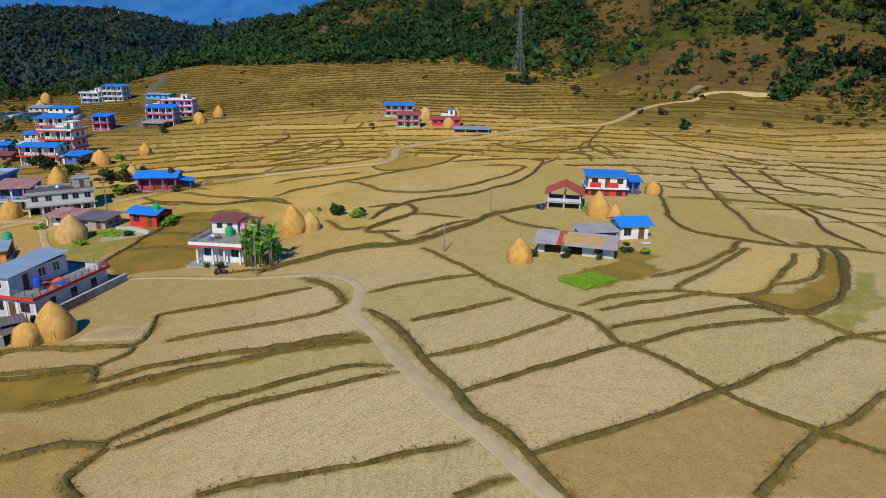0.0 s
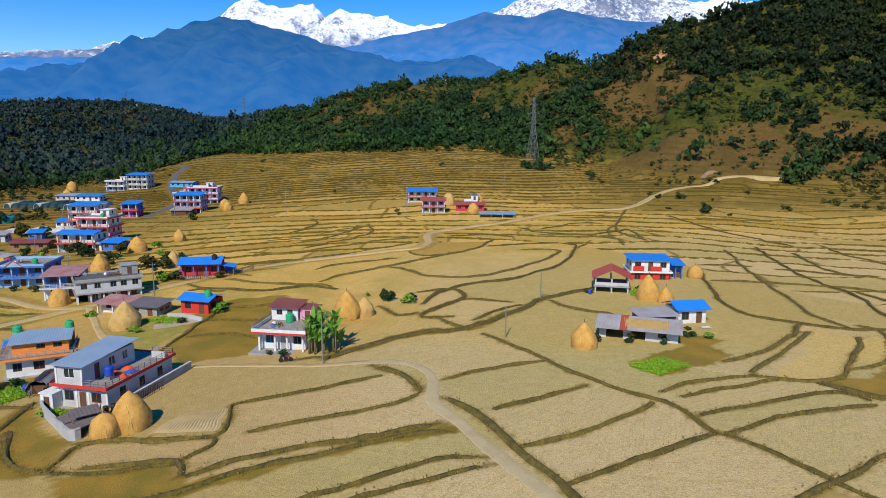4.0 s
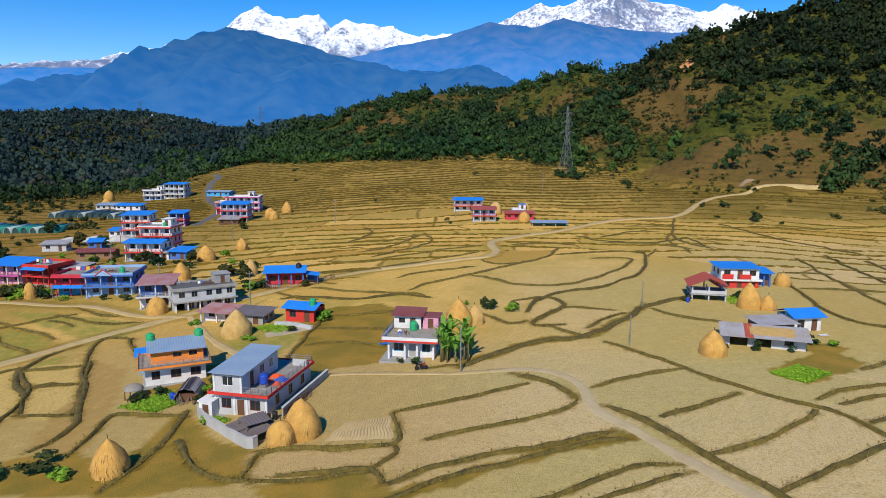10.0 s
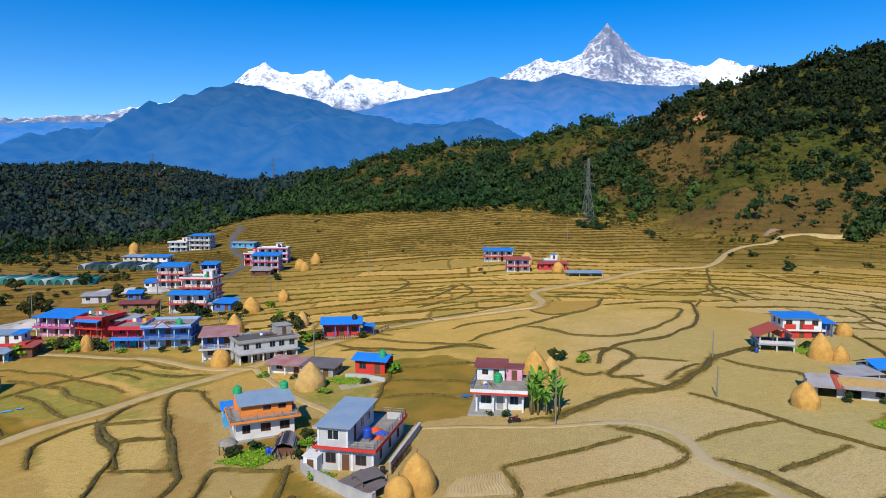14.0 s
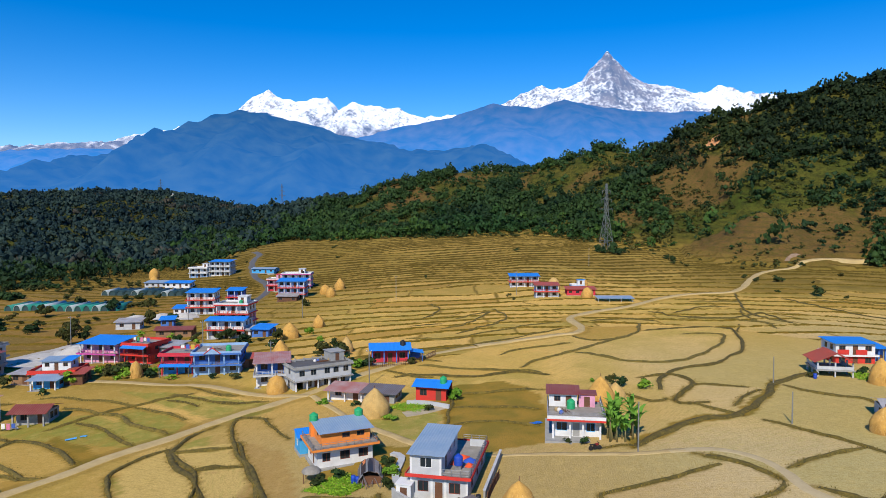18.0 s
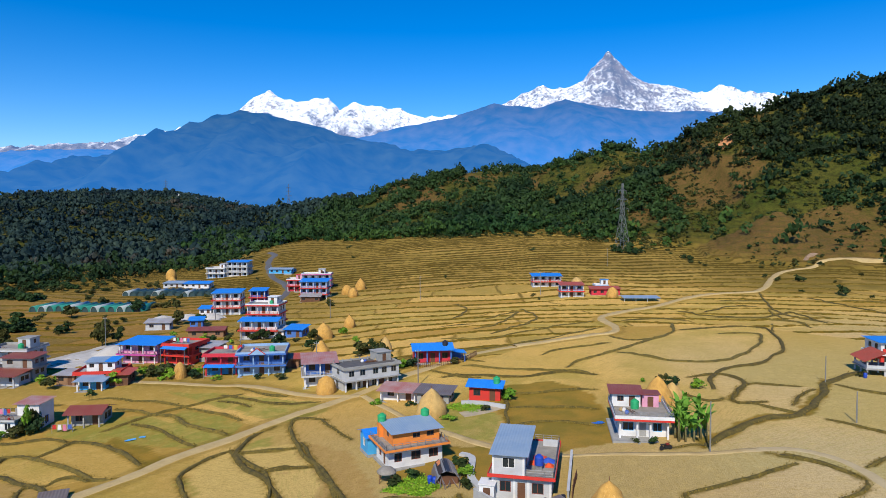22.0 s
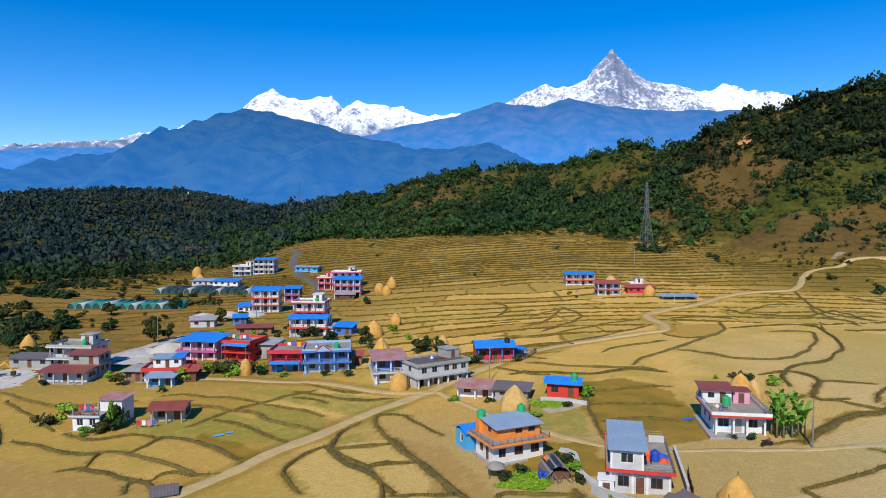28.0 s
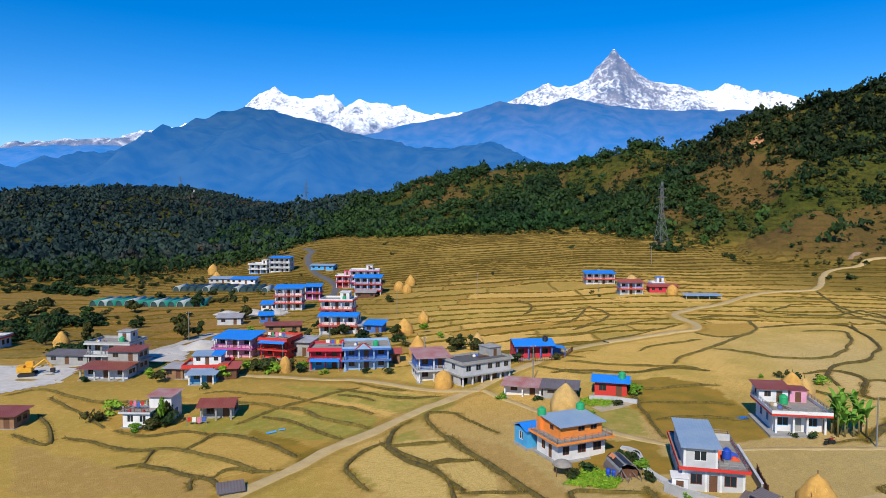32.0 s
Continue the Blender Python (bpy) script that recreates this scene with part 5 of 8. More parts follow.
def gable(parent, x0, x1, y0, y1, z, rise, material, along="x"):
    if along == "x":
        m_ = (y0 + y1) / 2
        tin_roof(parent, x0, x1, y0, m_, z, z + rise, material)
        tin_roof(parent, x0, x1, m_ + 0.003, y1, z + rise, z, material)
    else:
        m_ = (x0 + x1) / 2
        tin_roof_x(parent, x0, m_, y0, y1, z, z + rise, material)
        tin_roof_x(parent, m_ + 0.003, x1, y0, y1, z + rise, z, material)


TANK_MATS = {"green": mat("green_tank", (0.02, 0.34, 0.13), 0.5, amount=0.2), "blue": mat("blue_tank", (0.012, 0.06, 0.42), 0.5, amount=0.2), "black": mat("black_tank", (0.015, 0.015, 0.018), 0.5, amount=0.2), "white": mat("white_tank", (0.7, 0.72, 0.75), 0.5, amount=0.2)}


def tank(x, y, z, colour, r=0.55, h=1.3):
    t = thing("water_tank", x, y, 0, f"ribbed {colour} plastic water tank standing on a roof", "water tank", z)
    bm = bmesh.new()
    prof = [(r * 0.96, 0)]
    for k in range(5):
        prof += [(r, h * (0.03 + 0.17 * k)), (r, h * (0.13 + 0.17 * k)), (r * 0.95, h * (0.16 + 0.17 * k))]
    lathe(bm, prof + [(r * 0.9, h * 0.86), (r * 0.5, h)], 16)
    part("tank_body", bm, TANK_MATS[colour], t, smooth=True)
    bm = bmesh.new()
    lathe(bm, [(r * 0.4, h), (r * 0.4, h + 0.08), (r * 0.3, h + 0.11)], 12)
    part("lid", bm, TANK_MATS[colour], t)
    return t


def on(parent, x, y):
    """Plan place of a local point of a thing."""
    p = parent.matrix_world @ Vector((x, y, 0))
    return p.x, p.y


def base_of(parent):
    return parent.matrix_world.translation.z


def plinth(parent, x0, x1, y0, y1, top=0.0, material=None):
    boxes("plinth", [(x0, x1, y0, y1, -1.6, top)], material or CONCRETE, parent)


# ---- the farm houses near the lane ----
def house_a():
    h = thing("house", -13.1, 72.3, -12, "grey two-storey concrete house with red fascia and blue-grey tin roof", "house", -3.2)
    h.matrix_world = h.matrix_world @ Matrix.Scale(0.93, 4)
    plinth(h, -0.2, 7.5, -0.7, 13.2, 0.0)
    room(h, 0, 7.2, 0.3, 13, 0, 2.85, PALE, [("w", 0.23, 1.35), ("d", 0.5, 0.95), ("w", 0.77, 1.4)], [("w", 0.2, 1.1), ("w", 0.5, 1.1), ("w", 0.8, 1.1)], (), [("w", 0.25, 1.1), ("w", 0.7, 1.1)], frame_mat=TIMBER)
    for px in (0.15, 2.75, 4.45, 7.05):
        boxes("pilaster", [(px - 0.14, px + 0.14, 0.22, 0.297, 0, 2.85)], WHITE, h)
    slab(h, -0.35, 7.6, -0.35, 13.2, 2.85, RED, band_h=0.34)
    for px in (0.22, 3.88):
        boxes("pilaster", [(px - 0.13, px + 0.13, 0.02, 0.095, 2.99, 5.44)], WHITE, h)
    room(h, 0.1, 4.0, 0.1, 9.6, 2.99, 2.45, PALE, [("w", 0.5, 1.5)], [("d", 0.25, 0.9), ("w", 0.55, 1.2), ("w", 0.82, 1.1)], (), [("w", 0.3, 1.2), ("w", 0.7, 1.2)], frame_mat=WHITE)
    tin_roof(h, -0.25, 4.5, -0.5, 10.2, 5.5, 6.0, TIN_GREY)
    rail(h, [(4.2, -0.2), (7.45, -0.2), (7.45, 13.0), (4.2, 13.0)], 3.0)
    boxes("stair_wall", [(5.4, 7.5, 11.2, 11.4, 2.99, 3.9)], PALE, h)
    x, y = on(h, 5.5, 2.8)
    boxes("tank_stand", [(5.1, 5.9, 2.4, 3.2, 2.99, 3.5)], METAL, h)
    tank(x, y, base_of(h) + 3.25, "blue", 0.52, 1.15)
    # washing and sheets spread over the terrace
    cloth = mat("orange_sheet", (0.78, 0.09, 0.02), 0.8)
    blue_cloth = mat("blue_sheet", (0.03, 0.10, 0.55), 0.8)
    for k, (cx, cy, w, d, m_) in enumerate(((4.9, 4.6, 1.3, 1.6, cloth), (6.5, 5.6, 1.6, 1.4, blue_cloth), (5.3, 6.6, 1.6, 1.2, cloth), (6.7, 3.9, 1.0, 1.0, cloth))):
        s = thing("spread_sheet", *on(h, cx, cy), -12, "bright cloth heaped on a flat roof terrace", "cloth", base_of(h) + 2.78)
        bm = bmesh.new()
        g = 7
        vs = [[bm.verts.new(((i / (g - 1) - 0.5) * w, (j / (g - 1) - 0.5) * d, 0.02 + 0.38 * math.sin(math.pi * i / (g - 1)) * math.sin(math.pi * j / (g - 1)) * (1 + 0.6 * noise.noise((i * 0.9 + k * 7, j * 0.9, 0))))) for i in range(g)] for j in range(g)]
        for j in range(g - 1):
            for i in range(g - 1):
                bm.faces.new((vs[j][i], vs[j][i + 1], vs[j + 1][i + 1], vs[j + 1][i]))
        part("cloth", bm, m_, s, smooth=True)
    boxes("front_step", [(3.0, 4.6, -1.5, -0.9, -0.9, -0.2), (3.0, 4.6, -1.9, -1.5, -0.9, -0.45)], CONCRETE, h)
    # yard wall on the eastern side
    s = thing("yard_wall", *on(h, 9.0, 0.5), -12, "low grey concrete wall along the side of a house", "wall")
    boxes("wall", [(0, 0.22, 0, 13.0, -0.6, 1.05)], CONCRETE, s)
    boxes("coping", [(-0.05, 0.27, -0.05, 13.05, 1.05, 1.13)], PALE, s)
    # compound wall in the west and south
    wl_ = thing("compound_wall", -15.0, 72.6, 0, "low rendered compound wall round a yard", "wall")
    line = smooth_line([(-15.0, 72.6), (-13.6, 70.4), (-10.2, 66.9), (-6.4, 63.2), (-5.5, 63.6)], 0.9)
    o = wl_.matrix_world.translation
    side = smooth_sides(line)
    bm = bmesh.new()
    rows = []
    for p, s_ in zip(line, side):
        zz = level(*p) - o.z
        rows.append([bm.verts.new((p[0] + s_[0] * u - o.x, p[1] + s_[1] * u - o.y, zz + v)) for u, v in ((-0.12, -0.5), (-0.12, 1.1), (-0.16, 1.12), (-0.16, 1.22), (0.16, 1.22), (0.16, 1.12), (0.12, 1.1), (0.12, -0.5))])
    for a, b in zip(rows, rows[1:]):
        for i in range(7):
            bm.faces.new((a[i], b[i], b[i + 1], a[i + 1]))
    bm.faces.new(rows[0][::-1])
    bm.faces.new(rows[-1])
    part("wall", bm, paint("wall_render", (0.47, 0.47, 0.47)), wl_)
    # white store at the corner and an open cattle shed in the yard
    st = thing("outhouse", -14.5, 71.6, -14, "small white flat-roofed outhouse in a yard", "outhouse")
    room(st, 0, 1.7, 0, 1.8, -0.3, 2.3, WHITE, [("d", 0.5, 0.8)])
    boxes("roof_slab", [(-0.12, 1.82, -0.12, 1.92, 2.0, 2.12)], WHITE, st)
    cs = thing("cattle_shed", -9.3, 66.4, -42, "low cattle shed of poles with a patched tin roof", "shed")
    for px in (0, 2.0, 4.0):
        for py in (0, 2.6):
            boxes("post", [(px - 0.07, px + 0.07, py - 0.07, py + 0.07, -0.4, 1.18)], BROWN, cs)
    tin_roof(cs, -0.3, 2.2, -0.3, 2.9, 1.2, 1.5, TIN_DARK)
    tin_roof(cs, 2.21, 4.4, -0.4, 2.8, 1.12, 1.42, TIN_DARK)
    return h


def house_b():
    h = thing("house", -25.5, 82.0, 25, "white house with orange upper storey and blue-grey tin roof", "house", -3.75)
    h.matrix_world = h.matrix_world @ Matrix.Scale(0.87, 4)
    plinth(h, -0.4, 9.0, -0.5, 6.6, 0.0)
    room(h, 0, 8.6, 0.3, 6.0, 0, 2.9, WHITE, [("w", 0.17, 1.2), ("w", 0.5, 1.5), ("w", 0.83, 1.5)], [("d", 0.35, 0.9), ("w", 0.7, 1.1)], (), [("w", 0.3, 1.0), ("d", 0.65, 0.9)], frame_mat=TIMBER)
    slab(h, -0.9, 9.3, -0.9, 6.9, 2.9, ORANGE, band_h=0.28)
    room(h, 0.9, 8.4, 0.9, 5.8, 3.04, 1.95, ORANGE, [("w", 0.5, 1.2), ("w", 0.8, 1.2)], [("w", 0.5, 1.2)], (), [("w", 0.5, 1.0)], frame_mat=BROWN)
    rail(h, [(-0.7, 6.7), (-0.7, -0.7), (9.1, -0.7), (9.1, 6.7)], 3.05, 0.85)
    tin_roof(h, 0.4, 8.9, 0.2, 6.5, 5.0, 5.45, TIN_GREY)
    for px, py in ((1.0, 6.3), (8.2, 6.2)):
        x, y = on(h, px, py)
        boxes("tank_stand", [(px - 0.6, px + 0.6, py - 0.55, py + 0.55, 3.04, 5.25)], ORANGE, h)
        tank(x, y, base_of(h) + 4.57, "green", 0.6, 1.1)
    # blue annex behind
    a = thing("annex", *on(h, -1.0, 7.2), 25, "cyan annex with a bright blue tin roof", "annex", -3.75)
    a.matrix_world = a.matrix_world @ Matrix.Scale(0.87, 4)
    plinth(a, -0.1, 4.7, -0.1, 4.1)
    room(a, 0, 4.5, 0, 4, 0, 2.7, CYAN, [("w", 0.5, 1.0)], (), (), [("w", 0.5, 1.1)], frame_mat=WHITE)
    gable(a, -0.5, 5.0, -0.5, 4.5, 2.7, 0.8, TIN_BLUE)
    return h


def house_c():
    h = thing("house", 5.0, 88.9, -8, "white single-storey house with red-edged flat roof terrace", "house", -2.0)
    h.matrix_world = h.matrix_world @ Matrix.Scale(0.92, 4)
    plinth(h, -0.6, 8.6, -1.0, 10.4, 0.0)
    room(h, 0.5, 7.6, 1.6, 9.8, 0, 2.9, WHITE, [("w", 0.2, 1.6), ("d", 0.5, 1.0), ("w", 0.8, 1.3)], [("w", 0.3, 1.2), ("w", 0.7, 1.2)], (), [("w", 0.3, 1.1), ("w", 0.7, 1.1)], frame_mat=CYAN, door_mat=CONCRETE)
    posts(h, (0.6, 3.1, 5.0, 7.5), 0.5, 0, 2.9, WHITE)
    slab(h, -0.2, 8.2, -0.3, 10.2, 2.9, RED, band_h=0.22)
    boxes("upstand", [(-0.28, 8.28, -0.4, -0.2, 3.14, 3.62), (-0.28, -0.12, -0.2, 10.2, 3.14, 3.62), (8.12, 8.28, -0.2, 10.2, 3.14, 3.62)], WHITE, h)
    rail(h, [(-0.2, 10.0), (-0.2, -0.3), (8.2, -0.3), (8.2, 10.0)], 3.6, 0.45)
    room(h, 0.0, 4.4, 6.8, 10.2, 3.04, 2.05, WHITE, [("w", 0.3, 1.0), ("d", 0.7, 0.9)], (), (), [("w", 0.5, 1.0)])
    tin_roof(h, -0.5, 4.9, 6.2, 10.7, 5.1, 5.6, TIN_MAROON)
    room(h, 4.7, 7.2, 7.0, 9.6, 3.04, 1.95, PINK, [("d", 0.5, 0.9)], [("w", 0.5, 0.8)])
    boxes("stair_roof", [(4.5, 7.5, 6.8, 9.9, 4.99, 5.1)], TIN_MAROON, h)
    x, y = on(h, 3.4, 5.9)
    tank(x, y, base_of(h) + 2.80, "green", 0.6, 1.3)
    boxes("steps", [(3.0, 5.0, -1.5, -1.0, -0.7, -0.15), (3.0, 5.0, -1.9, -1.5, -0.7, -0.38)], CONCRETE, h)
    return h


def house_d():
    h = thing("house", -37.4, 119.8, 33, "long unfinished two-storey grey concrete house with a flat roof", "house", -4.3)
    h.matrix_world = h.matrix_world @ Matrix.Scale(0.91, 4)
    plinth(h, -0.3, 12.8, -0.4, 7.3, 0.0)
    room(h, 0, 12.4, 1.2, 7, 0, 2.55, PALE, [("g", 0.1, 1.7), ("w", 0.28, 1.1), ("d", 0.42, 1.3), ("w", 0.58, 1.1), ("d", 0.72, 1.3), ("w", 0.88, 1.2)], [("w", 0.5, 1.0)], (), [("w", 0.5, 1.2)], frame_mat=METAL)
    posts(h, (0.2, 2.6, 5.0, 7.4, 9.8, 12.2), 0.2, 0, 2.55, WHITE)
    slab(h, -0.3, 12.7, -0.3, 7.3, 2.55, CONCRETE, band_h=0.2)
    room(h, 0, 12.4, 0, 7, 2.69, 2.4, PALE, [("w", 0.12, 1.2), ("w", 0.32, 1.2), ("w", 0.56, 1.2), ("w", 0.72, 1.2), ("w", 0.9, 1.2)], [("w", 0.5, 1.0)], (), [("w", 0.5, 1.2)], frame_mat=METAL)
    slab(h, -0.35, 12.75, -0.35, 7.35, 5.09, CONCRETE, band_h=0.25)
    parapet(h, -0.3, 12.7, -0.3, 7.3, 5.24, 0.4, CONCRETE)
    boxes("tar_deck", [(-0.15, 12.55, -0.15, 7.15, 5.244, 5.27)], TAR, h)
    room(h, 9.0, 12.2, 3.2, 6.9, 5.24, 1.9, CONCRETE, [("d", 0.5, 0.9)])
    boxes("stair_roof", [(8.8, 12.4, 3.0, 7.1, 7.14, 7.26)], CONCRETE, h)
    for k in range(6):
        boxes("rebar_post", [(0.2 + 2.0 * k, 0.4 + 2.0 * k, 6.5, 6.7, 5.24, 6.0)], CONCRETE, h)
    return h


house_a()
house_b()
house_c()
house_d()


def block(name, x, y, ang, w, d, storeys, walls, band, label, top="flat", top_mat=None, veranda=1.2, frame_mat=None, columns=None, rise=1.0, ground=None, tank_colour=None, stair=True, hgt=2.75, front_walls=None, z=None):
    """A house of one or more storeys with slabs, verandas, columns and windows; walls: one material for each storey."""
    h = thing(name, x, y, ang, label, "house", z)
    plinth(h, -0.3, w + 0.3, -0.4, d + 0.3, 0.05)
    n_win = max(2, round(w / 3))
    z0 = 0.05
    for s in range(storeys):
        m_ = walls[min(s, len(walls) - 1)]
        fm = front_walls[min(s, len(front_walls) - 1)] if front_walls else m_
        back = veranda if veranda else 0.0
        front = [("d" if k == n_win // 2 else "w", (k + 0.5) / n_win, 1.0 if k == n_win // 2 else 1.25) for k in range(n_win)]
        room(h, 0, w, back, d, z0, hgt - 0.14, m_, front, [("w", 0.3, 1.1), ("w", 0.72, 1.1)], [("w", 0.3, 1.1), ("w", 0.7, 1.1)], [("w", 0.3, 1.1), ("w", 0.72, 1.1)], frame_mat, front_mat=fm)
        if veranda:
            posts(h, [w * k / n_win + (0.15 if k == 0 else -0.15 if k == n_win else 0) for k in range(n_win + 1)], 0.05, z0, z0 + hgt - 0.14, columns or WHITE, 0.24)
            if s:
                rail(h, [(0, d * 0.3), (0, -0.3), (w, -0.3), (w, d * 0.3)], z0, 0.85, band)
        z0 += hgt
        last = s == storeys - 1
        if not last or top == "flat":
            slab(h, -0.45, w + 0.45, -0.5, d + 0.4, z0 - 0.14, band, band_h=0.3)
    if top == "flat":
        parapet(h, -0.4, w + 0.4, -0.45, d + 0.35, z0, 0.55, columns or WHITE)
        if stair:
            room(h, w * 0.55, w * 0.55 + 2.8, d * 0.5, d - 0.2, z0, 2.1, walls[-1], [("d", 0.5, 0.9)], [("w", 0.5, 0.8)])
            boxes("stair_roof", [(w * 0.55 - 0.25, w * 0.55 + 3.05, d * 0.5 - 0.25, d + 0.05, z0 + 2.1, z0 + 2.24)], top_mat or CONCRETE, h)
    elif top == "slope":
        tin_roof(h, -0.6, w + 0.6, -0.7, d + 0.5, z0 - 0.05, z0 + rise, top_mat)
    elif top == "gable":
        boxes("gable_wall", [(0, w, d * 0.46, d * 0.54, z0 - 0.14, z0 + rise * 0.8)], walls[-1], h)
        gable(h, -0.6, w + 0.6, -0.7, d + 0.5, z0 - 0.1, rise, top_mat)
    elif top == "side":
        tin_roof_x(h, -0.6, w + 0.6, -0.7, d + 0.5, z0 + rise, z0 - 0.05, top_mat)
    if tank_colour:
        tank(*on(h, w * 0.72 if top == "flat" else w * 0.85, d * 0.3), base_of(h) + z0 + (0.0 if top == "flat" else rise * 0.4), tank_colour, 0.6, 1.2)
    return h


# the row along the upper lane
block("house", -95.2, 150.4, -8, 9.0, 7.5, 2, [PINK, PINK], MAUVE, "pink two-storey house with mauve balcony and bright blue tin roof", "slope", TIN_BLUE, columns=WHITE, rise=0.7, hgt=2.3)
block("house", -83.4, 147.6, -14, 6.4, 7.0, 2, [RED, RED], RED, "bright red two-storey house with blue awning and flat roof", "flat", TIN_BLUE, columns=RED, hgt=2.2, stair=False)
block("house", -69.4, 135.4, 2, 6.6, 7.0, 2, [ROSE, ROSE], ROSE, "rose-red two-storey house with blue ground-floor shutters", "flat", ROSE, columns=ROSE, hgt=2.15, stair=False, front_walls=[CYAN, ROSE])
block("house", -61.8, 133.4, 9, 9.2, 9.0, 2, [SKYBLUE, BLUE], BLUE, "light blue two-storey house with dark blue trim and roof terrace", "flat", SKYBLUE, columns=SKYBLUE, tank_colour="green", hgt=2.35, stair=False)
block("house", -45.8, 123.4, 14, 6.0, 7.5, 2, [WHITE, BLUE], PALE, "narrow white and blue house with a rusty tin roof", "slope", TIN_PATCHED, columns=WHITE, rise=0.5, hgt=2.4)
block("shed", -91.8, 126.9, 4, 5.0, 3.2, 1, [CYAN], PALE, "open-fronted shop shed with a grey tin roof and blue shutters", "slope", TIN_GREY, hgt=2.1, rise=0.4, veranda=1.2)
block("house", -25.6, 139.0, 8, 8.0, 6.0, 1, [ROSE], PALE, "red single-storey house with a bright blue tin roof", "gable", TIN_BLUE, columns=BLUE, rise=1.1, hgt=3.0, tank_colour="black")
block("shed", -14.6, 111.9, -14, 5.4, 4.4, 1, [RED], RED, "small red house with a bright blue tin roof", "gable", TIN_BLUE, rise=0.8, hgt=2.5, veranda=0, tank_colour="green")


def creeper_house():
    """A low terraced front with a taller block behind it."""
    h = thing("house", -93.6, 104.6, -2, "white and pale blue house with a cluttered roof terrace", "house")
    plinth(h, -0.3, 7.4, -0.4, 6.6, 0.05)
    room(h, 0, 4.6, 0, 4.0, 0.05, 2.4, SKYBLUE, [("w", 0.27, 1.1), ("w", 0.73, 1.1)], (), (), [("w", 0.5, 1.0)], frame_mat=WHITE, front_mat=WHITE)
    slab(h, -0.4, 4.8, -0.4, 4.2, 2.45, PALE, band_h=0.25)
    rail(h, [(-0.3, 4.0), (-0.3, -0.3), (4.6, -0.3)], 2.6, 0.7, BROWN)
    room(h, 3.2, 7.0, 2.6, 6.4, 0.05, 4.5, WHITE, [("w", 0.25, 0.9), ("d", 0.7, 0.9)], [("w", 0.5, 1.0)], (), [("w", 0.5, 1.0)], frame_mat=BLUE)
    tin_roof(h, 2.7, 7.4, 2.1, 6.8, 4.56, 4.8, TIN_PATCHED)
    for px, py in ((0.1, 3.6), (2.2, 3.8), (0.1, 0.1)):
        boxes("rebar_post", [(px - 0.12, px + 0.12, py - 0.12, py + 0.12, 2.59, 3.5)], CONCRETE, h)
    boxes("flower_pot", [(1.0, 1.3, 0.0, 0.3, 2.6, 3.0)], RED, h)
    boxes("flower_pot", [(3.4, 3.7, 0.0, 0.3, 2.6, 2.95)], RED, h)
    return h


def terrace_house():
    """A low storey with a red parapet and a white room set back on its roof."""
    h = thing("house", -94.4, 130.8, 8, "white house with red terrace parapet and grey-blue roof", "house")
    plinth(h, -0.3, 9.0, -0.4, 6.6, 0.05)
    room(h, 0, 8.6, 0.8, 6.4, 0.05, 2.2, WHITE, [("d", 0.2, 1.0), ("w", 0.5, 1.2), ("w", 0.8, 1.2)], [("w", 0.5, 1.0)], (), [("w", 0.5, 1.0)])
    slab(h, -0.3, 9.0, -0.3, 6.6, 2.25, RED, band_h=0.2)
    parapet(h, -0.3, 9.0, -0.3, 6.6, 2.46, 0.55, RED)
    room(h, 1.4, 7.0, 2.4, 6.2, 2.4, 2.0, WHITE, [("w", 0.18, 0.9), ("d", 0.5, 0.8), ("w", 0.82, 0.9)], [("w", 0.5, 0.9)], (), [("w", 0.5, 0.9)])
    tin_roof(h, 1.0, 5.0, 1.9, 6.6, 4.4, 4.65, TIN_GREY)
    tin_roof(h, 5.01, 7.5, 1.9, 6.6, 4.42, 4.67, TIN_BLUE)
    return h


creeper_house()
terrace_house()
block("shed", -81.4, 106.2, 6, 5.2, 5.0, 1, [CONCRETE], PALE, "grey brick hut with a dark red tin roof", "gable", TIN_MAROON, rise=0.9, hgt=2.5, columns=CONCRETE, veranda=1.4)
FADED = paint("faded_pink_plaster", (0.50, 0.42, 0.42), (0.30, 0.26, 0.25), 0.45)
block("house", -119.3, 140.0, -3, 9.4, 6.5, 2, [FADED, PALE], PALE, "weathered pinkish grey two-storey house with a roof stair room", "flat", CONCRETE, columns=CONCRETE, tank_colour="green", hgt=2.6)
block("house", -112.3, 135.3, -3, 6.6, 4.4, 2, [CONCRETE, CONCRETE], CONCRETE, "grey concrete annex with a dark red tin roof", "slope", TIN_MAROON, hgt=2.25, rise=0.35, veranda=0)
block("shed", -115.4, 130.0, -3, 9.4, 4.8, 1, [PALE], PALE, "low white shed with a rusty dark red tin roof", "slope", TIN_MAROON, hgt=2.3, rise=0.5, veranda=1.4, columns=PALE)
block("shed", -98.6, 131.5, -6, 4.0, 4.0, 1, [MUD], PALE, "small brown store with a rusty tin roof", "slope", TIN_OLD, hgt=2.2, rise=0.3, veranda=0)
block("house", -158.5, 158.0, 4, 6.0, 6.0, 1, [PALE, WHITE], RED, "grey house with a red roof edge at the village border", "flat", PALE, columns=PALE, stair=False)
block("shed", -130.0, 142.5, -4, 9.5, 4.0, 1, [CONCRETE], PALE, "low roadside shed with a weathered tin roof", "slope", TIN_DARK, hgt=2.2, rise=0.3, veranda=0)
block("shed", -116.0, 103.5, 0, 5.0, 4.0, 1, [MUD], PALE, "dark hut with a purple-brown tin roof", "slope", TIN_MAROON, hgt=2.2, rise=0.4, veranda=0)

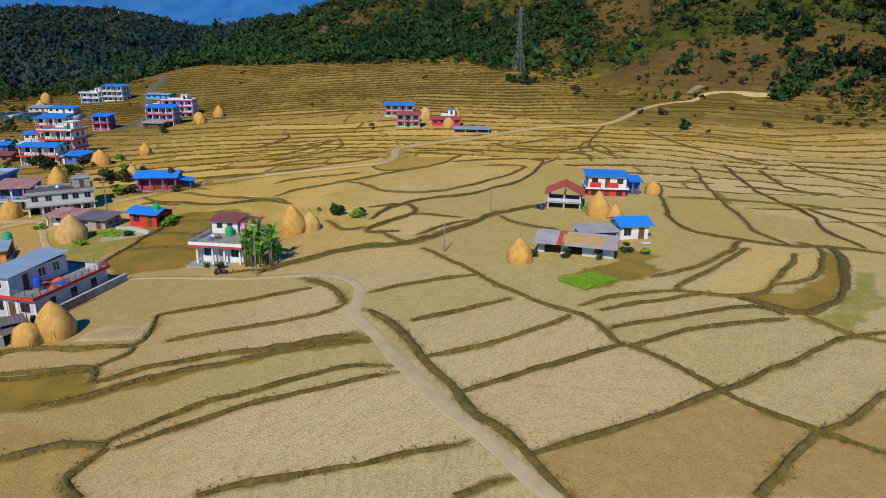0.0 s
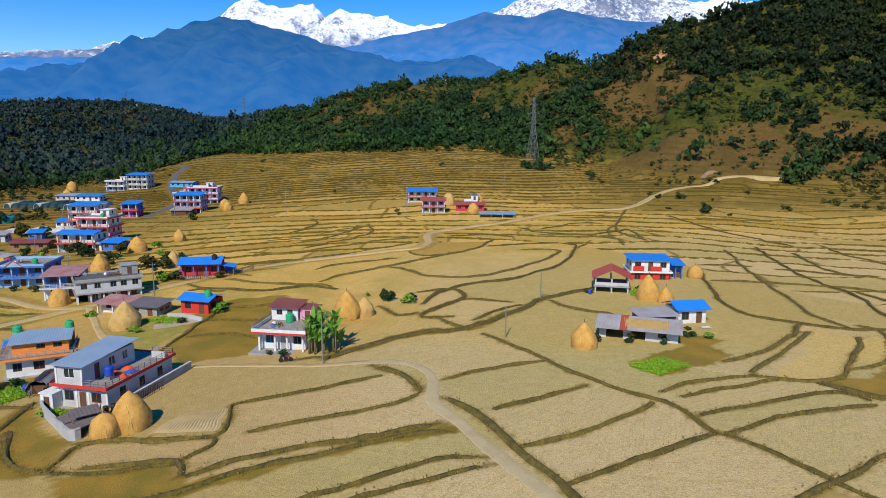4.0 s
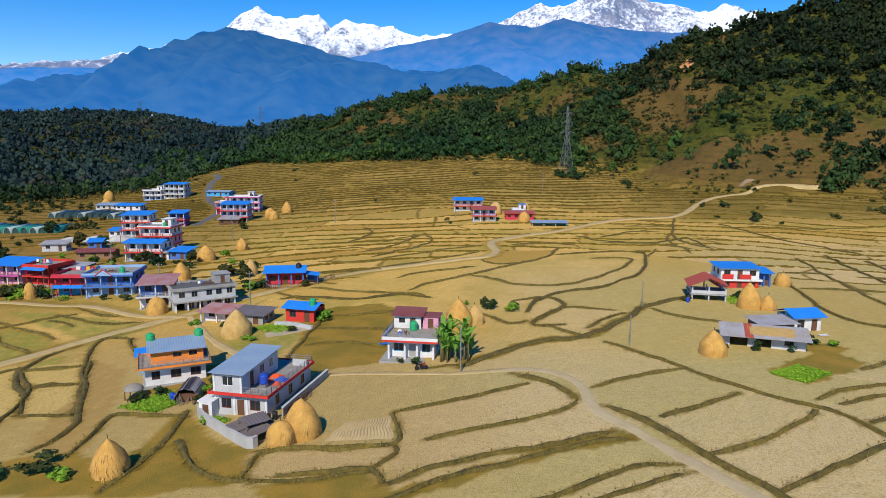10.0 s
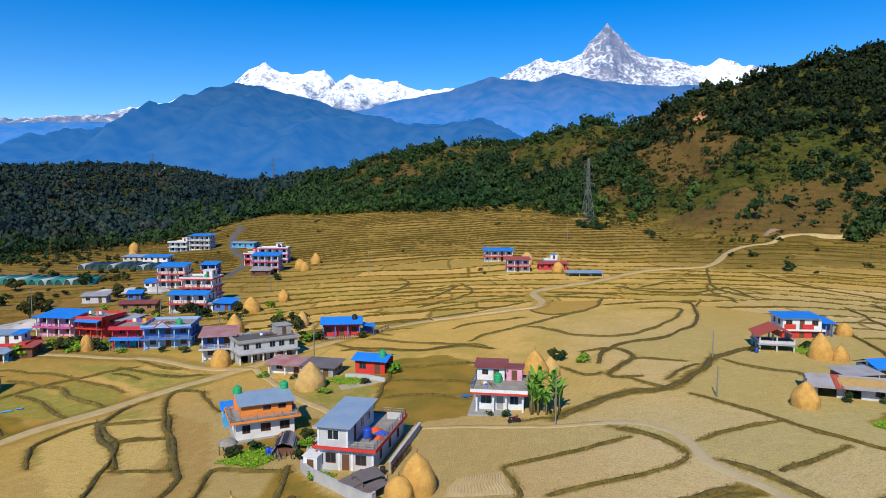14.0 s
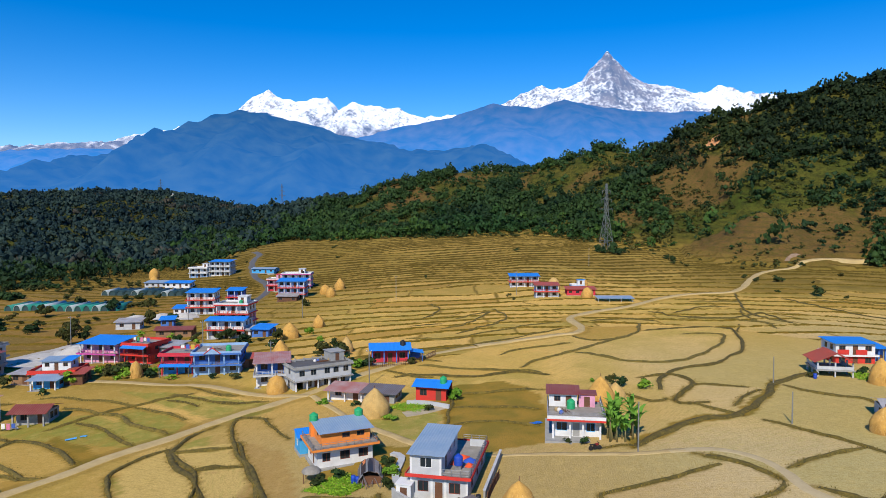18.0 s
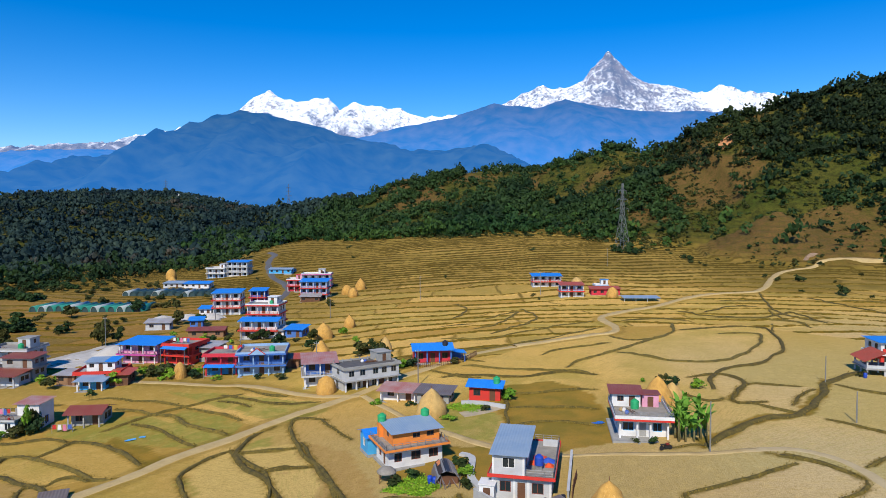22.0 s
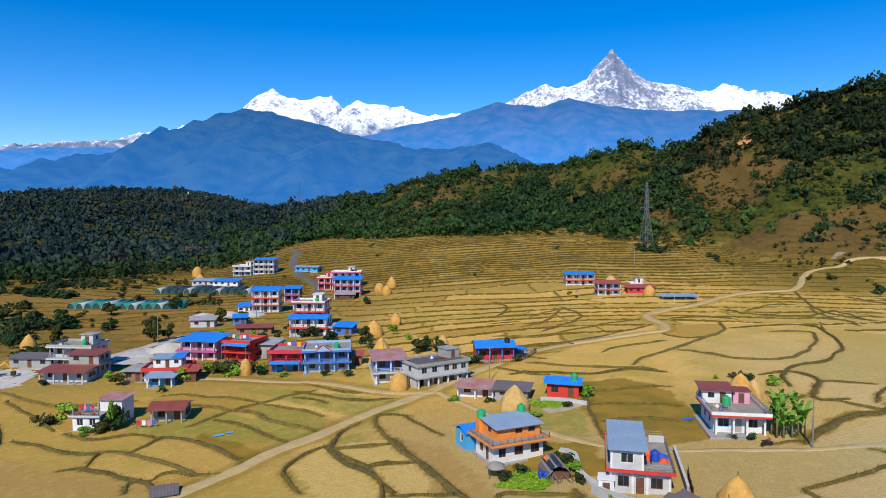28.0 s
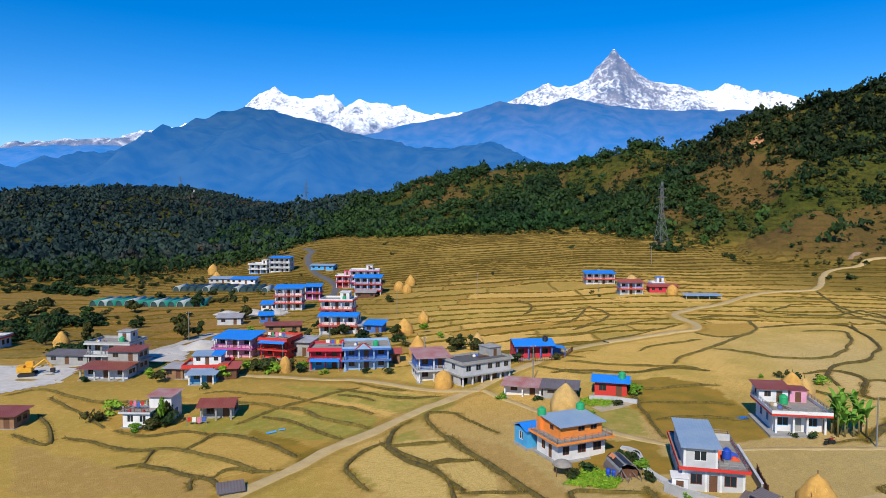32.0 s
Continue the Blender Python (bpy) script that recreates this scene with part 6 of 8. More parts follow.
pr = thing("porch", -17.4, 140.4, 8, "lower blue tin porch beside a red house", "porch")
for px, py in ((2.6, 0.2), (2.6, 3.4)):
    boxes("post", [(px - 0.08, px + 0.08, py - 0.08, py + 0.08, -0.3, 1.9)], BLUE, pr)
boxes("side_wall", [(0.2, 2.4, 3.3, 3.5, -0.3, 2.0)], BLUE, pr)
tin_roof_x(pr, -0.1, 3.0, -0.4, 3.8, 2.35, 1.9, TIN_BLUE)

# the farm to the east
block("house", 69.6, 133.4, -4, 7.6, 6.0, 2, [RED, WHITE], WHITE, "white two-storey house with red and blue patches and a blue roof", "slope", TIN_BLUE, rise=0.2, hgt=2.45, columns=WHITE, z=-2.0, veranda=0)
block("shed", 77.6, 134.6, -4, 2.8, 5.0, 1, [BLUE], BLUE, "blue porch with a bright blue tin roof", "slope", TIN_BLUE, hgt=3.6, rise=0.4, veranda=1.0, columns=BLUE, z=-2.0)
block("house", 68.2, 101.2, 10, 4.7, 4.2, 1, [WHITE], WHITE, "white hut with a bright blue hipped tin roof", "gable", TIN_BLUE, rise=1.0, hgt=2.6, veranda=0, z=-1.5)

for k, (px, w_) in enumerate(((69.9, 2.2), (73.4, 2.2))):
    pn = thing("balcony_panel", px, 133.4 - 0.07 * (px - 69.6) - 0.12, -4, "red painted balcony panel on a white house front", "panel", 0.62)
    boxes("panel", [(0, w_, -0.06, 0.02, 0, 1.0)], RED, pn)


def open_barn():
    h = thing("barn", 59.6, 122.0, -12, "open two-level barn of concrete posts with a rusty red tin roof", "barn", -1.9)
    plinth(h, -0.2, 6.4, -0.2, 6.4)
    for x in (0.15, 3.1, 6.05):
        for y in (0.15, 3.1, 6.05):
            boxes("post", [(x - 0.13, x + 0.13, y - 0.13, y + 0.13, 0, 3.4)], PALE, h)
    slab(h, -0.1, 6.3, -0.1, 6.3, 1.9, CONCRETE, band_h=0.2)
    boxes("parapet", [(0, 6.2, 0.0, 0.12, 2.1, 2.7), (0, 0.12, 0.12, 6.2, 2.1, 2.7), (6.08, 6.2, 0.12, 6.2, 2.1, 2.7)], PALE, h)
    gable(h, -0.6, 6.8, -0.6, 6.8, 3.4, 1.7, TIN_RUST, "y")
    return h


def long_barn():
    h = thing("barn", 54.0, 93.6, -18, "long low grey barn with straw spread over a patched tin roof", "barn", -1.45)
    w, d = 11.0, 6.2
    plinth(h, -0.2, w + 0.2, -0.2, d + 0.2)
    room(h, 0, w, 0.9, d, 0, 1.95, PALE, [("g", 0.2, 2.4), ("g", 0.5, 2.0), ("w", 0.8, 1.2)], [("d", 0.5, 1.2)], (), [("w", 0.5, 1.2)])
    for k, (xa, xb, m_) in enumerate(((-0.5, 2.9, TIN_OLD), (2.91, 4.0, TIN_RUST), (4.01, w + 0.5, TIN_OLD))):
        tin_roof(h, xa, xb, -0.7, d * 0.55, 1.95 + 0.02 * k, 3.0, m_)
        tin_roof(h, xa, xb, d * 0.55 + 0.01, d + 0.5, 3.0, 2.2, m_)
    boxes("gable_wall", [(w - 0.2, w, 1.4, d - 0.4, 1.95, 2.6)], PALE, h)
    straw = thing("spread_straw", *on(h, 6.6, 1.4), -18, "rice straw spread to dry on a tin roof", "straw", -1.45)
    vs, fs = [], []
    for j_ in range(6):
        for i_ in range(12):
            u, v = (i_ / 11 - 0.5) * 6.4, (j_ / 5 - 0.5) * 3.0
            edge_ = 0.09 * (1 - max(abs(i_ / 5.5 - 1), abs(j_ / 2.5 - 1)) ** 4)
            vs.append((u, v + 0.15 * noise.noise((i_ * 0.8, j_, 0)), 1.95 + (v + 2.1) / 4.1 * 1.05 + 0.04 + edge_ * (1 + noise.noise((i_, j_ * 1.3, 3)))))
            if i_ and j_:
                a = j_ * 12 + i_
                fs.append((a - 13, a - 12, a, a - 1))
    raw("straw_layer", vs, fs, mat("drying_straw", (0.50, 0.33, 0.11), 0.95, (0.36, 0.23, 0.08), 1.5, 0.5, 0.05, 8), straw)
    return h


open_barn()
hb = long_barn()
block("shed", 61.4, 97.8, 8, 5.5, 3.4, 1, [MUD], PALE, "low brown shed with a patched tin roof", "slope", TIN_OLD, hgt=2.4, rise=0.3, veranda=0, z=-1.5)

# sheds beside the fork of the road
block("shed", -30.2, 113.4, -14, 6.5, 4.0, 1, [WHITE], PALE, "white shed with a patched maroon tin roof", "slope", TIN_PATCHED, hgt=2.0, rise=0.5, veranda=1.0)
block("shed", -23.6, 111.6, -14, 5.6, 4.0, 1, [CONCRETE], PALE, "grey shed with a dark weathered tin roof", "slope", TIN_DARK, hgt=1.9, rise=0.4, veranda=0)

# the village round the asphalt road
V = [
    (-76.6, 180.0, -2, 10.2, 8.0, 2, [PALE, WHITE], RED, "white two-storey house with a bright blue tin roof and red band", "gable", TIN_BLUE),
    (-64.0, 180.0, -10, 4.9, 5.0, 1, [BLUE], BLUE, "low blue building with a bright blue tin roof", "slope", TIN_BLUE),
    (-69.0, 180.6, -6, 4.6, 4.0, 1, [WHITE], PALE, "small white hut beside a blue building", "slope", TIN_OLD),
    (-79.3, 195.0, -2, 9.4, 8.0, 3, [WHITE, PINK, WHITE], RED, "white house with red slab edges and a green tank", "flat", WHITE),
    (-103.3, 232.0, 6, 9.4, 8.5, 3, [PALE, WHITE], RED, "three-storey white house with red bands and a blue roof sheet", "slope", TIN_BLUE),
    (-108.6, 233.0, 6, 4.2, 5.0, 1, [WHITE], PALE, "small white lean-to with a blue tin roof", "slope", TIN_BLUE),
    (-80.1, 267.0, 2, 10.8, 8.0, 3, [PALE, SKYBLUE], RED, "three-storey pale blue house with red balconies and blue roof", "slope", TIN_BLUE),
    (-78.4, 260.0, 2, 7.6, 5.0, 1, [BROWN], PALE, "dark open store below a tall house", "slope", TIN_OLD),
    (-87.0, 300.0, 4, 13.0, 8.0, 3, [SKYBLUE, WHITE], MAUVE, "white and blue three-storey house with a flat roof", "flat", PALE),
    (-93.4, 299.0, 4, 6.0, 8.0, 2, [ROSE, PINK], RED, "red house beside the asphalt road", "flat", RED),
    (-99.3, 262.0, 4, 6.0, 7.0, 2, [MAUVE, BLUE], RED, "mauve and blue house with a blue roof sheet", "slope", TIN_BLUE),
    (-160.2, 320.0, -2, 11.2, 6.0, 1, [PALE], PALE, "long pale house with a grey tin roof", "slope", TIN_GREY),
    (-147.8, 315.0, -2, 12.1, 6.0, 1, [WHITE], BLUE, "long white house with a blue tin roof", "slope", TIN_BLUE),
    (-148.4, 346.0, -4, 9.5, 9.0, 2, [SKYBLUE, WHITE], PALE, "white and blue house at the village end", "flat", PALE),
    (-138.0, 347.0, -4, 11.0, 8.0, 3, [WHITE, PALE], PALE, "tall white house with a blue roof sheet at the village end", "slope", TIN_BLUE),
    (-116.3, 350.0, -6, 12.4, 8.0, 1, [CYAN], WHITE, "cyan house with a pale blue tin roof", "gable", TIN_GREY),
    (-93.2, 185.0, 8, 9.8, 6.0, 1, [MUD], PALE, "brown hut with a dark red hipped tin roof", "gable", TIN_MAROON),
    (-112.5, 200.0, 8, 7.1, 4.0, 1, [PALE], PALE, "low grey store with a weathered tin roof", "slope", TIN_OLD),
    (-100.7, 205.0, 14, 3.8, 3.6, 1, [BLUE], PALE, "small shelter with a blue sheet roof", "slope", TIN_BLUE),
    (15.4, 269.0, 0, 11.6, 7.0, 2, [WHITE, PALE], RED, "two-storey white farm house with a blue roof below the hill", "slope", TIN_BLUE),
    (22.3, 241.0, 0, 8.3, 5.5, 2, [PALE, SKYBLUE], RED, "white farm house with a red tin roof among hay stacks", "slope", TIN_RUST),
    (38.5, 256.0, 0, 4.2, 4.5, 1, [WHITE], SKYBLUE, "small white and cyan hut", "flat", TIN_BLUE),
    (34.8, 247.0, 0, 10.6, 4.5, 1, [ROSE], RED, "low white shed with a long red tin roof", "slope", TIN_RUST),
]
for x, y, a, w, d, n, walls, band, label, top, tm in V:
    block("house" if n > 1 or w > 9 else "shed", x, y, a, w, d, n, walls, band, label, top, tm, veranda=1.2 if n > 1 else 0, hgt=(2.3 if x > 0 else 2.65) if n > 1 else 2.3, rise=0.7, tank_colour="green" if x == -79.3 else "black" if x == -87.0 else None)
gh = thing("open_shelter", 43.0, 231.0, -2, "long low open shelter with a pale grey roof", "shelter")
for px in (0, 4, 8, 12):
    for py in (0, 5):
        boxes("post", [(px - 0.08, px + 0.08, py - 0.08, py + 0.08, -0.3, 1.2)], PALE, gh)
tin_roof(gh, -0.4, 12.6, -0.5, 5.5, 1.2, 1.6, TIN_GREY)


def awning(x, y, ang, w, z, material, label):
    a = thing("awning", x, y, ang, label, "awning")
    tin_roof(a, 0, w, -1.1, 0.1, z, z + 0.45, material)
    for px in (0.1, w - 0.1):
        boxes("post", [(px - 0.05, px + 0.05, -1.0, -0.9, -0.4, z + 0.03)], METAL, a)
    return a


awning(-83.4, 146.9, -14, 6.4, 3.9, TIN_BLUE, "blue tin awning along a red house front")
awning(-69.2, 134.6, 2, 6.2, 2.2, TIN_BLUE, "low blue awning over the shutters of a rose house")
pd = thing("pediment", -59.5, 133.2, 9, "small triangular light blue pediment with red edge on a roof", "pediment", level(-59.5, 133.2) + 4.7)
bm = bmesh.new()
tri = [bm.verts.new(q) for q in ((0, -0.3, 0), (3.4, -0.3, 0), (1.7, -0.3, 1.3), (0, 0, 0), (3.4, 0, 0), (1.7, 0, 1.3))]
for q in ((0, 1, 2), (5, 4, 3), (0, 3, 4, 1), (1, 4, 5, 2), (2, 5, 3, 0)):
    bm.faces.new([tri[i] for i in q])
part("gable_panel", bm, SKYBLUE, pd)
bm = bmesh.new()
rod(bm, (0, -0.34, 0.03), (1.7, -0.34, 1.33), 0.09, 4)
rod(bm, (3.4, -0.34, 0.03), (1.7, -0.34, 1.33), 0.09, 4)
part("edge_strip", bm, RED, pd)
block("shed", -87.0, 130.2, 8, 3.6, 4.5, 1, [BROWN], RED, "dark store with a red tin roof beside a white house", "slope", TIN_RUST, hgt=2.4, rise=0.3, veranda=0)
block("shed", -54.8, 139.5, 6, 4.0, 3.6, 1, [MUD], PALE, "small brown shed with a rusty tin roof behind a blue house", "slope", TIN_RUST, hgt=2.2, rise=0.4, veranda=0)
block("shed", -77.2, 150.0, -10, 4.6, 6.0, 1, [CONCRETE], PALE, "grey store with a weathered roof beside a red house", "slope", TIN_OLD, hgt=3.4, rise=0.4, veranda=0)


def low_wall(name, pts, h, w, material, label):
    """A low wall or kerb that follows plan points over the ground."""
    t = thing(name, pts[0][0], pts[0][1], 0, label, "wall")
    o = t.matrix_world.translation
    line = smooth_line(pts, 1.0)
    bm = bmesh.new()
    rows = []
    for p, s_ in zip(line, smooth_sides(line)):
        z = level(*p) - o.z
        rows.append([bm.verts.new((p[0] + s_[0] * u - o.x, p[1] + s_[1] * u - o.y, z + v)) for u, v in ((-w / 2, -0.5), (-w / 2, h), (w / 2, h), (w / 2, -0.5))])
    for a, b in zip(rows, rows[1:]):
        for i in range(3):
            bm.faces.new((a[i], b[i], b[i + 1], a[i + 1]))
    bm.faces.new(rows[0][::-1])
    bm.faces.new(rows[-1])
    part("wall", bm, material, t)
    return t


low_wall("concrete_path", [(-16.4, 86.6), (-14.9, 85.0), (-15.2, 78.4), (-13.6, 73.6)], 0.32, 0.9, PALE, "narrow raised concrete path beside a house")
low_wall("garden_wall", [(-16.0, 109.6), (-13.0, 108.9), (-8.8, 106.2)], 0.7, 0.3, PALE, "low grey wall in front of a red hut")
low_wall("threshing_floor", [(-16.0, 104.0), (-12.6, 105.4), (-10.2, 107.2)], 0.08, 2.6, paint("pale_mud_floor", (0.46, 0.38, 0.26)), "pale beaten-earth threshing floor beside a wall")

ru = thing("ruined_hut", -67.6, 76.8, 22, "ruined hut with a dark sagging roof in the field", "hut")
room(ru, 0, 2.8, 0, 2.0, -0.6, 1.0, CONCRETE, [("g", 0.5, 1.0)])
tin_roof(ru, -0.3, 3.1, -0.4, 2.3, 0.38, 0.8, TIN_DARK)


def ground_sheet(x, y, ang, w, d, colour, label):
    """A crumpled sheet lying on the ground."""
    t = thing("plastic_sheet", x, y, ang, label, "sheet")
    vs, fs = [], []
    for j in range(6):
        for i in range(8):
            u, v = (i / 7 - 0.5) * w, (j / 5 - 0.5) * d
            q = t.matrix_world @ Vector((u, v, 0))
            vs.append((u + 0.1 * noise.noise((i, j, 1)), v + 0.1 * noise.noise((j, i, 4)), level(q.x, q.y) - t.matrix_world.translation.z + 0.10 + 0.12 * abs(noise.noise((i * 0.7, j * 0.7, x)))))
            if i and j:
                a = j * 8 + i
                fs.append((a - 9, a - 8, a, a - 1))
    raw("sheet", vs, fs, mat("plastic_" + colour, {"blue": (0.02, 0.16, 0.62), "pale_blue": (0.12, 0.42, 0.75), "white": (0.75, 0.75, 0.75)}[colour], 0.5), t)


ground_sheet(4.2, 96.6, 20, 1.8, 1.0, "blue", "blue plastic sheet lying in a fallow field")
ground_sheet(-67.6, 99.6, 30, 1.6, 0.8, "pale_blue", "pale blue plastic sheet on a field bank")
ground_sheet(-66.2, 100.6, 10, 1.0, 0.7, "pale_blue", "scrap of pale blue plastic on a field bank")
ground_sheet(71.8, 99.2, 10, 1.6, 0.8, "white", "white plastic sheet lying on a pale field")


def washing(x, y, z, ang, w, colours, label):
    """A line between two poles with cloths over it."""
    t = thing("washing_line", x, y, ang, label, "washing line", z)
    for px in (0, w):
        boxes("pole", [(px - 0.03, px + 0.03, -0.03, 0.03, 0, 1.5)], METAL, t)
    bm = bmesh.new()
    rod(bm, (0, 0, 1.45), (w, 0, 1.45), 0.015, 4)
    part("line", bm, METAL, t)
    n = len(colours)
    for k, c in enumerate(colours):
        x0, x1 = w * (k + 0.12) / n, w * (k + 0.85) / n
        bm = bmesh.new()
        vs = [[bm.verts.new((x0 + (x1 - x0) * i / 5, 0.02 + 0.05 * math.sin(i * 1.9 + j + k), 1.44 - (0.75 + 0.15 * (k % 3)) * j / 4)) for i in range(6)] for j in range(5)]
        for j in range(4):
            for i in range(5):
                bm.faces.new((vs[j][i], vs[j][i + 1], vs[j + 1][i + 1], vs[j + 1][i]))
        part("garment", bm, CLOTHS[c], t, smooth=True)


CLOTHS = {k: mat(k + "_cloth", c, 0.9) for k, c in (("red", (0.55, 0.03, 0.03)), ("white", (0.75, 0.74, 0.72)), ("blue", (0.05, 0.12, 0.45)), ("yellow", (0.65, 0.42, 0.06)), ("pink", (0.65, 0.2, 0.32)), ("green", (0.06, 0.28, 0.12)))}
washing(-83.0, 104.6, None, 6, 3.2, ("red", "white", "pink", "blue"), "washing hung to dry before a hut")
washing(-93.2, 106.0, level(-93.6, 104.6) + 2.6, -2, 2.6, ("red", "pink", "blue", "red"), "washing hung on a flat roof")
washing(-66.8, 139.0, level(-66.8, 139.0) + 4.3, 4, 4.2, ("white", "blue", "yellow", "red"), "washing hung on the roof of a rose house")
washing(-82.6, 150.4, level(-82.6, 150.4) + 4.4, -14, 4.6, ("white", "green", "pink", "white", "blue"), "washing hung on the roof of a red house")


def roof_clutter(x, y, z, seed, label):
    """Poles, planks and sacks left on a roof."""
    t = thing("roof_clutter", x, y, 31 * seed, label, "clutter", z)
    rnd = random.Random(seed)
    for k in range(5):
        bm = bmesh.new()
        a, b = rnd.uniform(-1.4, -0.6), rnd.uniform(0.6, 1.5)
        q = rnd.uniform(-0.7, 0.7)
        rod(bm, (a, q, 0.06 + 0.05 * k), (b, q + rnd.uniform(-0.5, 0.5), 0.08 + 0.05 * k), 0.05, 5)
        part("plank", bm, BROWN, t)
    for k in range(3):
        bm = bmesh.new()
        lathe(bm, [(0.28, 0.0), (0.34, 0.15), (0.3, 0.4), (0.12, 0.55)], 10, rnd.uniform(-1.6, 1.6), rnd.uniform(0.8, 1.4), 0.3, seed + k)
        part("sack", bm, (CLOTHS["white"], STRAW_SACK, CLOTHS["blue"])[k], t, smooth=True)


STRAW_SACK = mat("jute_sack", (0.42, 0.30, 0.15), 0.95)
roof_clutter(-33.2, 126.0, level(-37.4, 119.8) * 0 - 4.3 + 4.77, 1, "planks and sacks on an unfinished roof")
roof_clutter(-58.6, 138.2, level(-61.8, 133.4) + 4.75, 2, "planks and sacks on a blue house roof")
roof_clutter(7.8, 91.8, -2.0 + 2.8, 3, "planks and sacks on a terrace roof")
roof_clutter(-116.6, 142.0, level(-119.3, 140.0) + 5.25, 4, "planks and sacks on a flat village roof")


def fence(pts, label):
    """Posts with two rails and thin upright slats between them."""
    t = thing("fence", pts[0][0], pts[0][1], 0, label, "fence")
    o = t.matrix_world.translation
    line = smooth_line(pts, 1.8)
    for a, b in zip(line[:-1], line[1:]):
        za, zb = level(*a) - o.z, level(*b) - o.z
        bm = bmesh.new()
        rod(bm, (a[0] - o.x, a[1] - o.y, za - 0.3), (a[0] - o.x, a[1] - o.y, za + 1.25), 0.06, 5)
        part("post", bm, BROWN, t)
        for z in (0.35, 1.0):
            bm = bmesh.new()
            rod(bm, (a[0] - o.x, a[1] - o.y, za + z), (b[0] - o.x, b[1] - o.y, zb + z), 0.04, 4)
            part("rail", bm, BROWN, t)
        for k in range(1, 6):
            u = k / 6
            q = a + (b - a) * u
            z = za + (zb - za) * u
            bm = bmesh.new()
            rod(bm, (q[0] - o.x, q[1] - o.y, z), (q[0] - o.x, q[1] - o.y, z + 1.1), 0.035, 4)
            part("slat", bm, BROWN, t)


fence([(-25.4, 136.4), (-20.6, 137.0), (-16.2, 139.2), (-13.6, 143.4), (-12.0, 146.8)], "dark wooden fence beside the dirt road")
fence([(-4.4, 70.2), (-3.6, 73.6), (-2.6, 77.0)], "short wooden fence beside a house yard")

ta = thing("straw_canopy", -25.6, 78.9, 0, "small grey straw canopy on poles before a house", "canopy")
bm = bmesh.new()
lathe(bm, [(1.25, 1.2), (1.2, 1.32), (0.85, 1.62), (0.4, 1.82), (0.08, 1.9)], 16, 0, 0, 0.2, 3)
part("canopy_top", bm, mat("grey_thatch", (0.30, 0.28, 0.25), 0.95, (0.2, 0.18, 0.15), 2, 0.5, 0.05, 9), ta, smooth=True)
for px, py in ((-0.8, -0.7), (0.8, -0.7), (0.8, 0.7), (-0.8, 0.7)):
    boxes("pole", [(px - 0.05, px + 0.05, py - 0.05, py + 0.05, -0.4, 1.4)], BROWN, ta)


# ---- hay stacks ----
STRAW = mat("rice_straw", (0.63, 0.365, 0.085), 0.95, (0.41, 0.22, 0.05), 1.2, 0.55, 0.06, 9.0)
STRAW_OLD = mat("weathered_straw", (0.60, 0.40, 0.14), 0.95, (0.40, 0.26, 0.09), 1.0, 0.55, 0.06, 9.0)
STALK = mat("straw_stalks", (0.70, 0.46, 0.15), 0.95, (0.46, 0.27, 0.08), 4.0, 0.6)


def hay_stack(x, y, r, h, seed, old=False, shape=0):
    s = thing("hay_stack", x, y, 40 * seed, "tall golden rice-straw stack with a pointed top" if h > 3.4 else "small rounded rice-straw stack", "hay stack")
    prof = ((1.0, -0.25), (1.04, 0.08), (1.05, 0.25), (0.97, 0.42), (0.80, 0.58), (0.58, 0.73), (0.36, 0.86), (0.15, 0.96), (0.04, 1.0)) if shape == 0 else \
        ((1.0, -0.25), (1.05, 0.12), (1.03, 0.35), (0.95, 0.55), (0.78, 0.73), (0.52, 0.87), (0.25, 0.96), (0.05, 1.0))
    bm = bmesh.new()
    lathe(bm, [(r * a, h * b) for a, b in prof], 26, 0, 0, 0.16, seed * 3.7)
    for v in bm.verts:
        v.co += Vector((noise.noise(v.co * 1.9 + Vector((seed, 0, 0))), noise.noise(v.co * 1.9 + Vector((0, seed, 5))), 0.6 * noise.noise(v.co * 2.3))) * 0.16
    part("straw_body", bm, STRAW_OLD if old else STRAW, s, smooth=True)
    rnd = random.Random(seed)
    bm = bmesh.new()
    for _ in range(260):
        k = rnd.random() ** 0.8
        a = rnd.uniform(0, 2 * math.pi)
        z = h * (0.02 + 0.95 * k)
        rr = r * float(np.interp(z / h, [b for a_, b in prof], [a_ for a_, b in prof])) * 1.02
        p = Vector((rr * math.cos(a), rr * math.sin(a), z))
        d = Vector((math.cos(a) * 0.35 + rnd.uniform(-0.3, 0.3), math.sin(a) * 0.35 + rnd.uniform(-0.3, 0.3), -0.75)).normalized() * rnd.uniform(0.25, 0.6)
        w = Vector((-math.sin(a), math.cos(a), 0)) * 0.035
        bm.faces.new([bm.verts.new(q) for q in (p - w, p + w, p + d + w * 0.4, p + d - w * 0.4)])
    tagged(part("loose_straw", bm, STALK, s), kind="stuff")
    bm = bmesh.new()
    rod(bm, (0, 0, h * 0.9), (0.05, 0.03, h + 0.45), 0.05, 6)
    part("centre_pole", bm, BROWN, s)
    return s


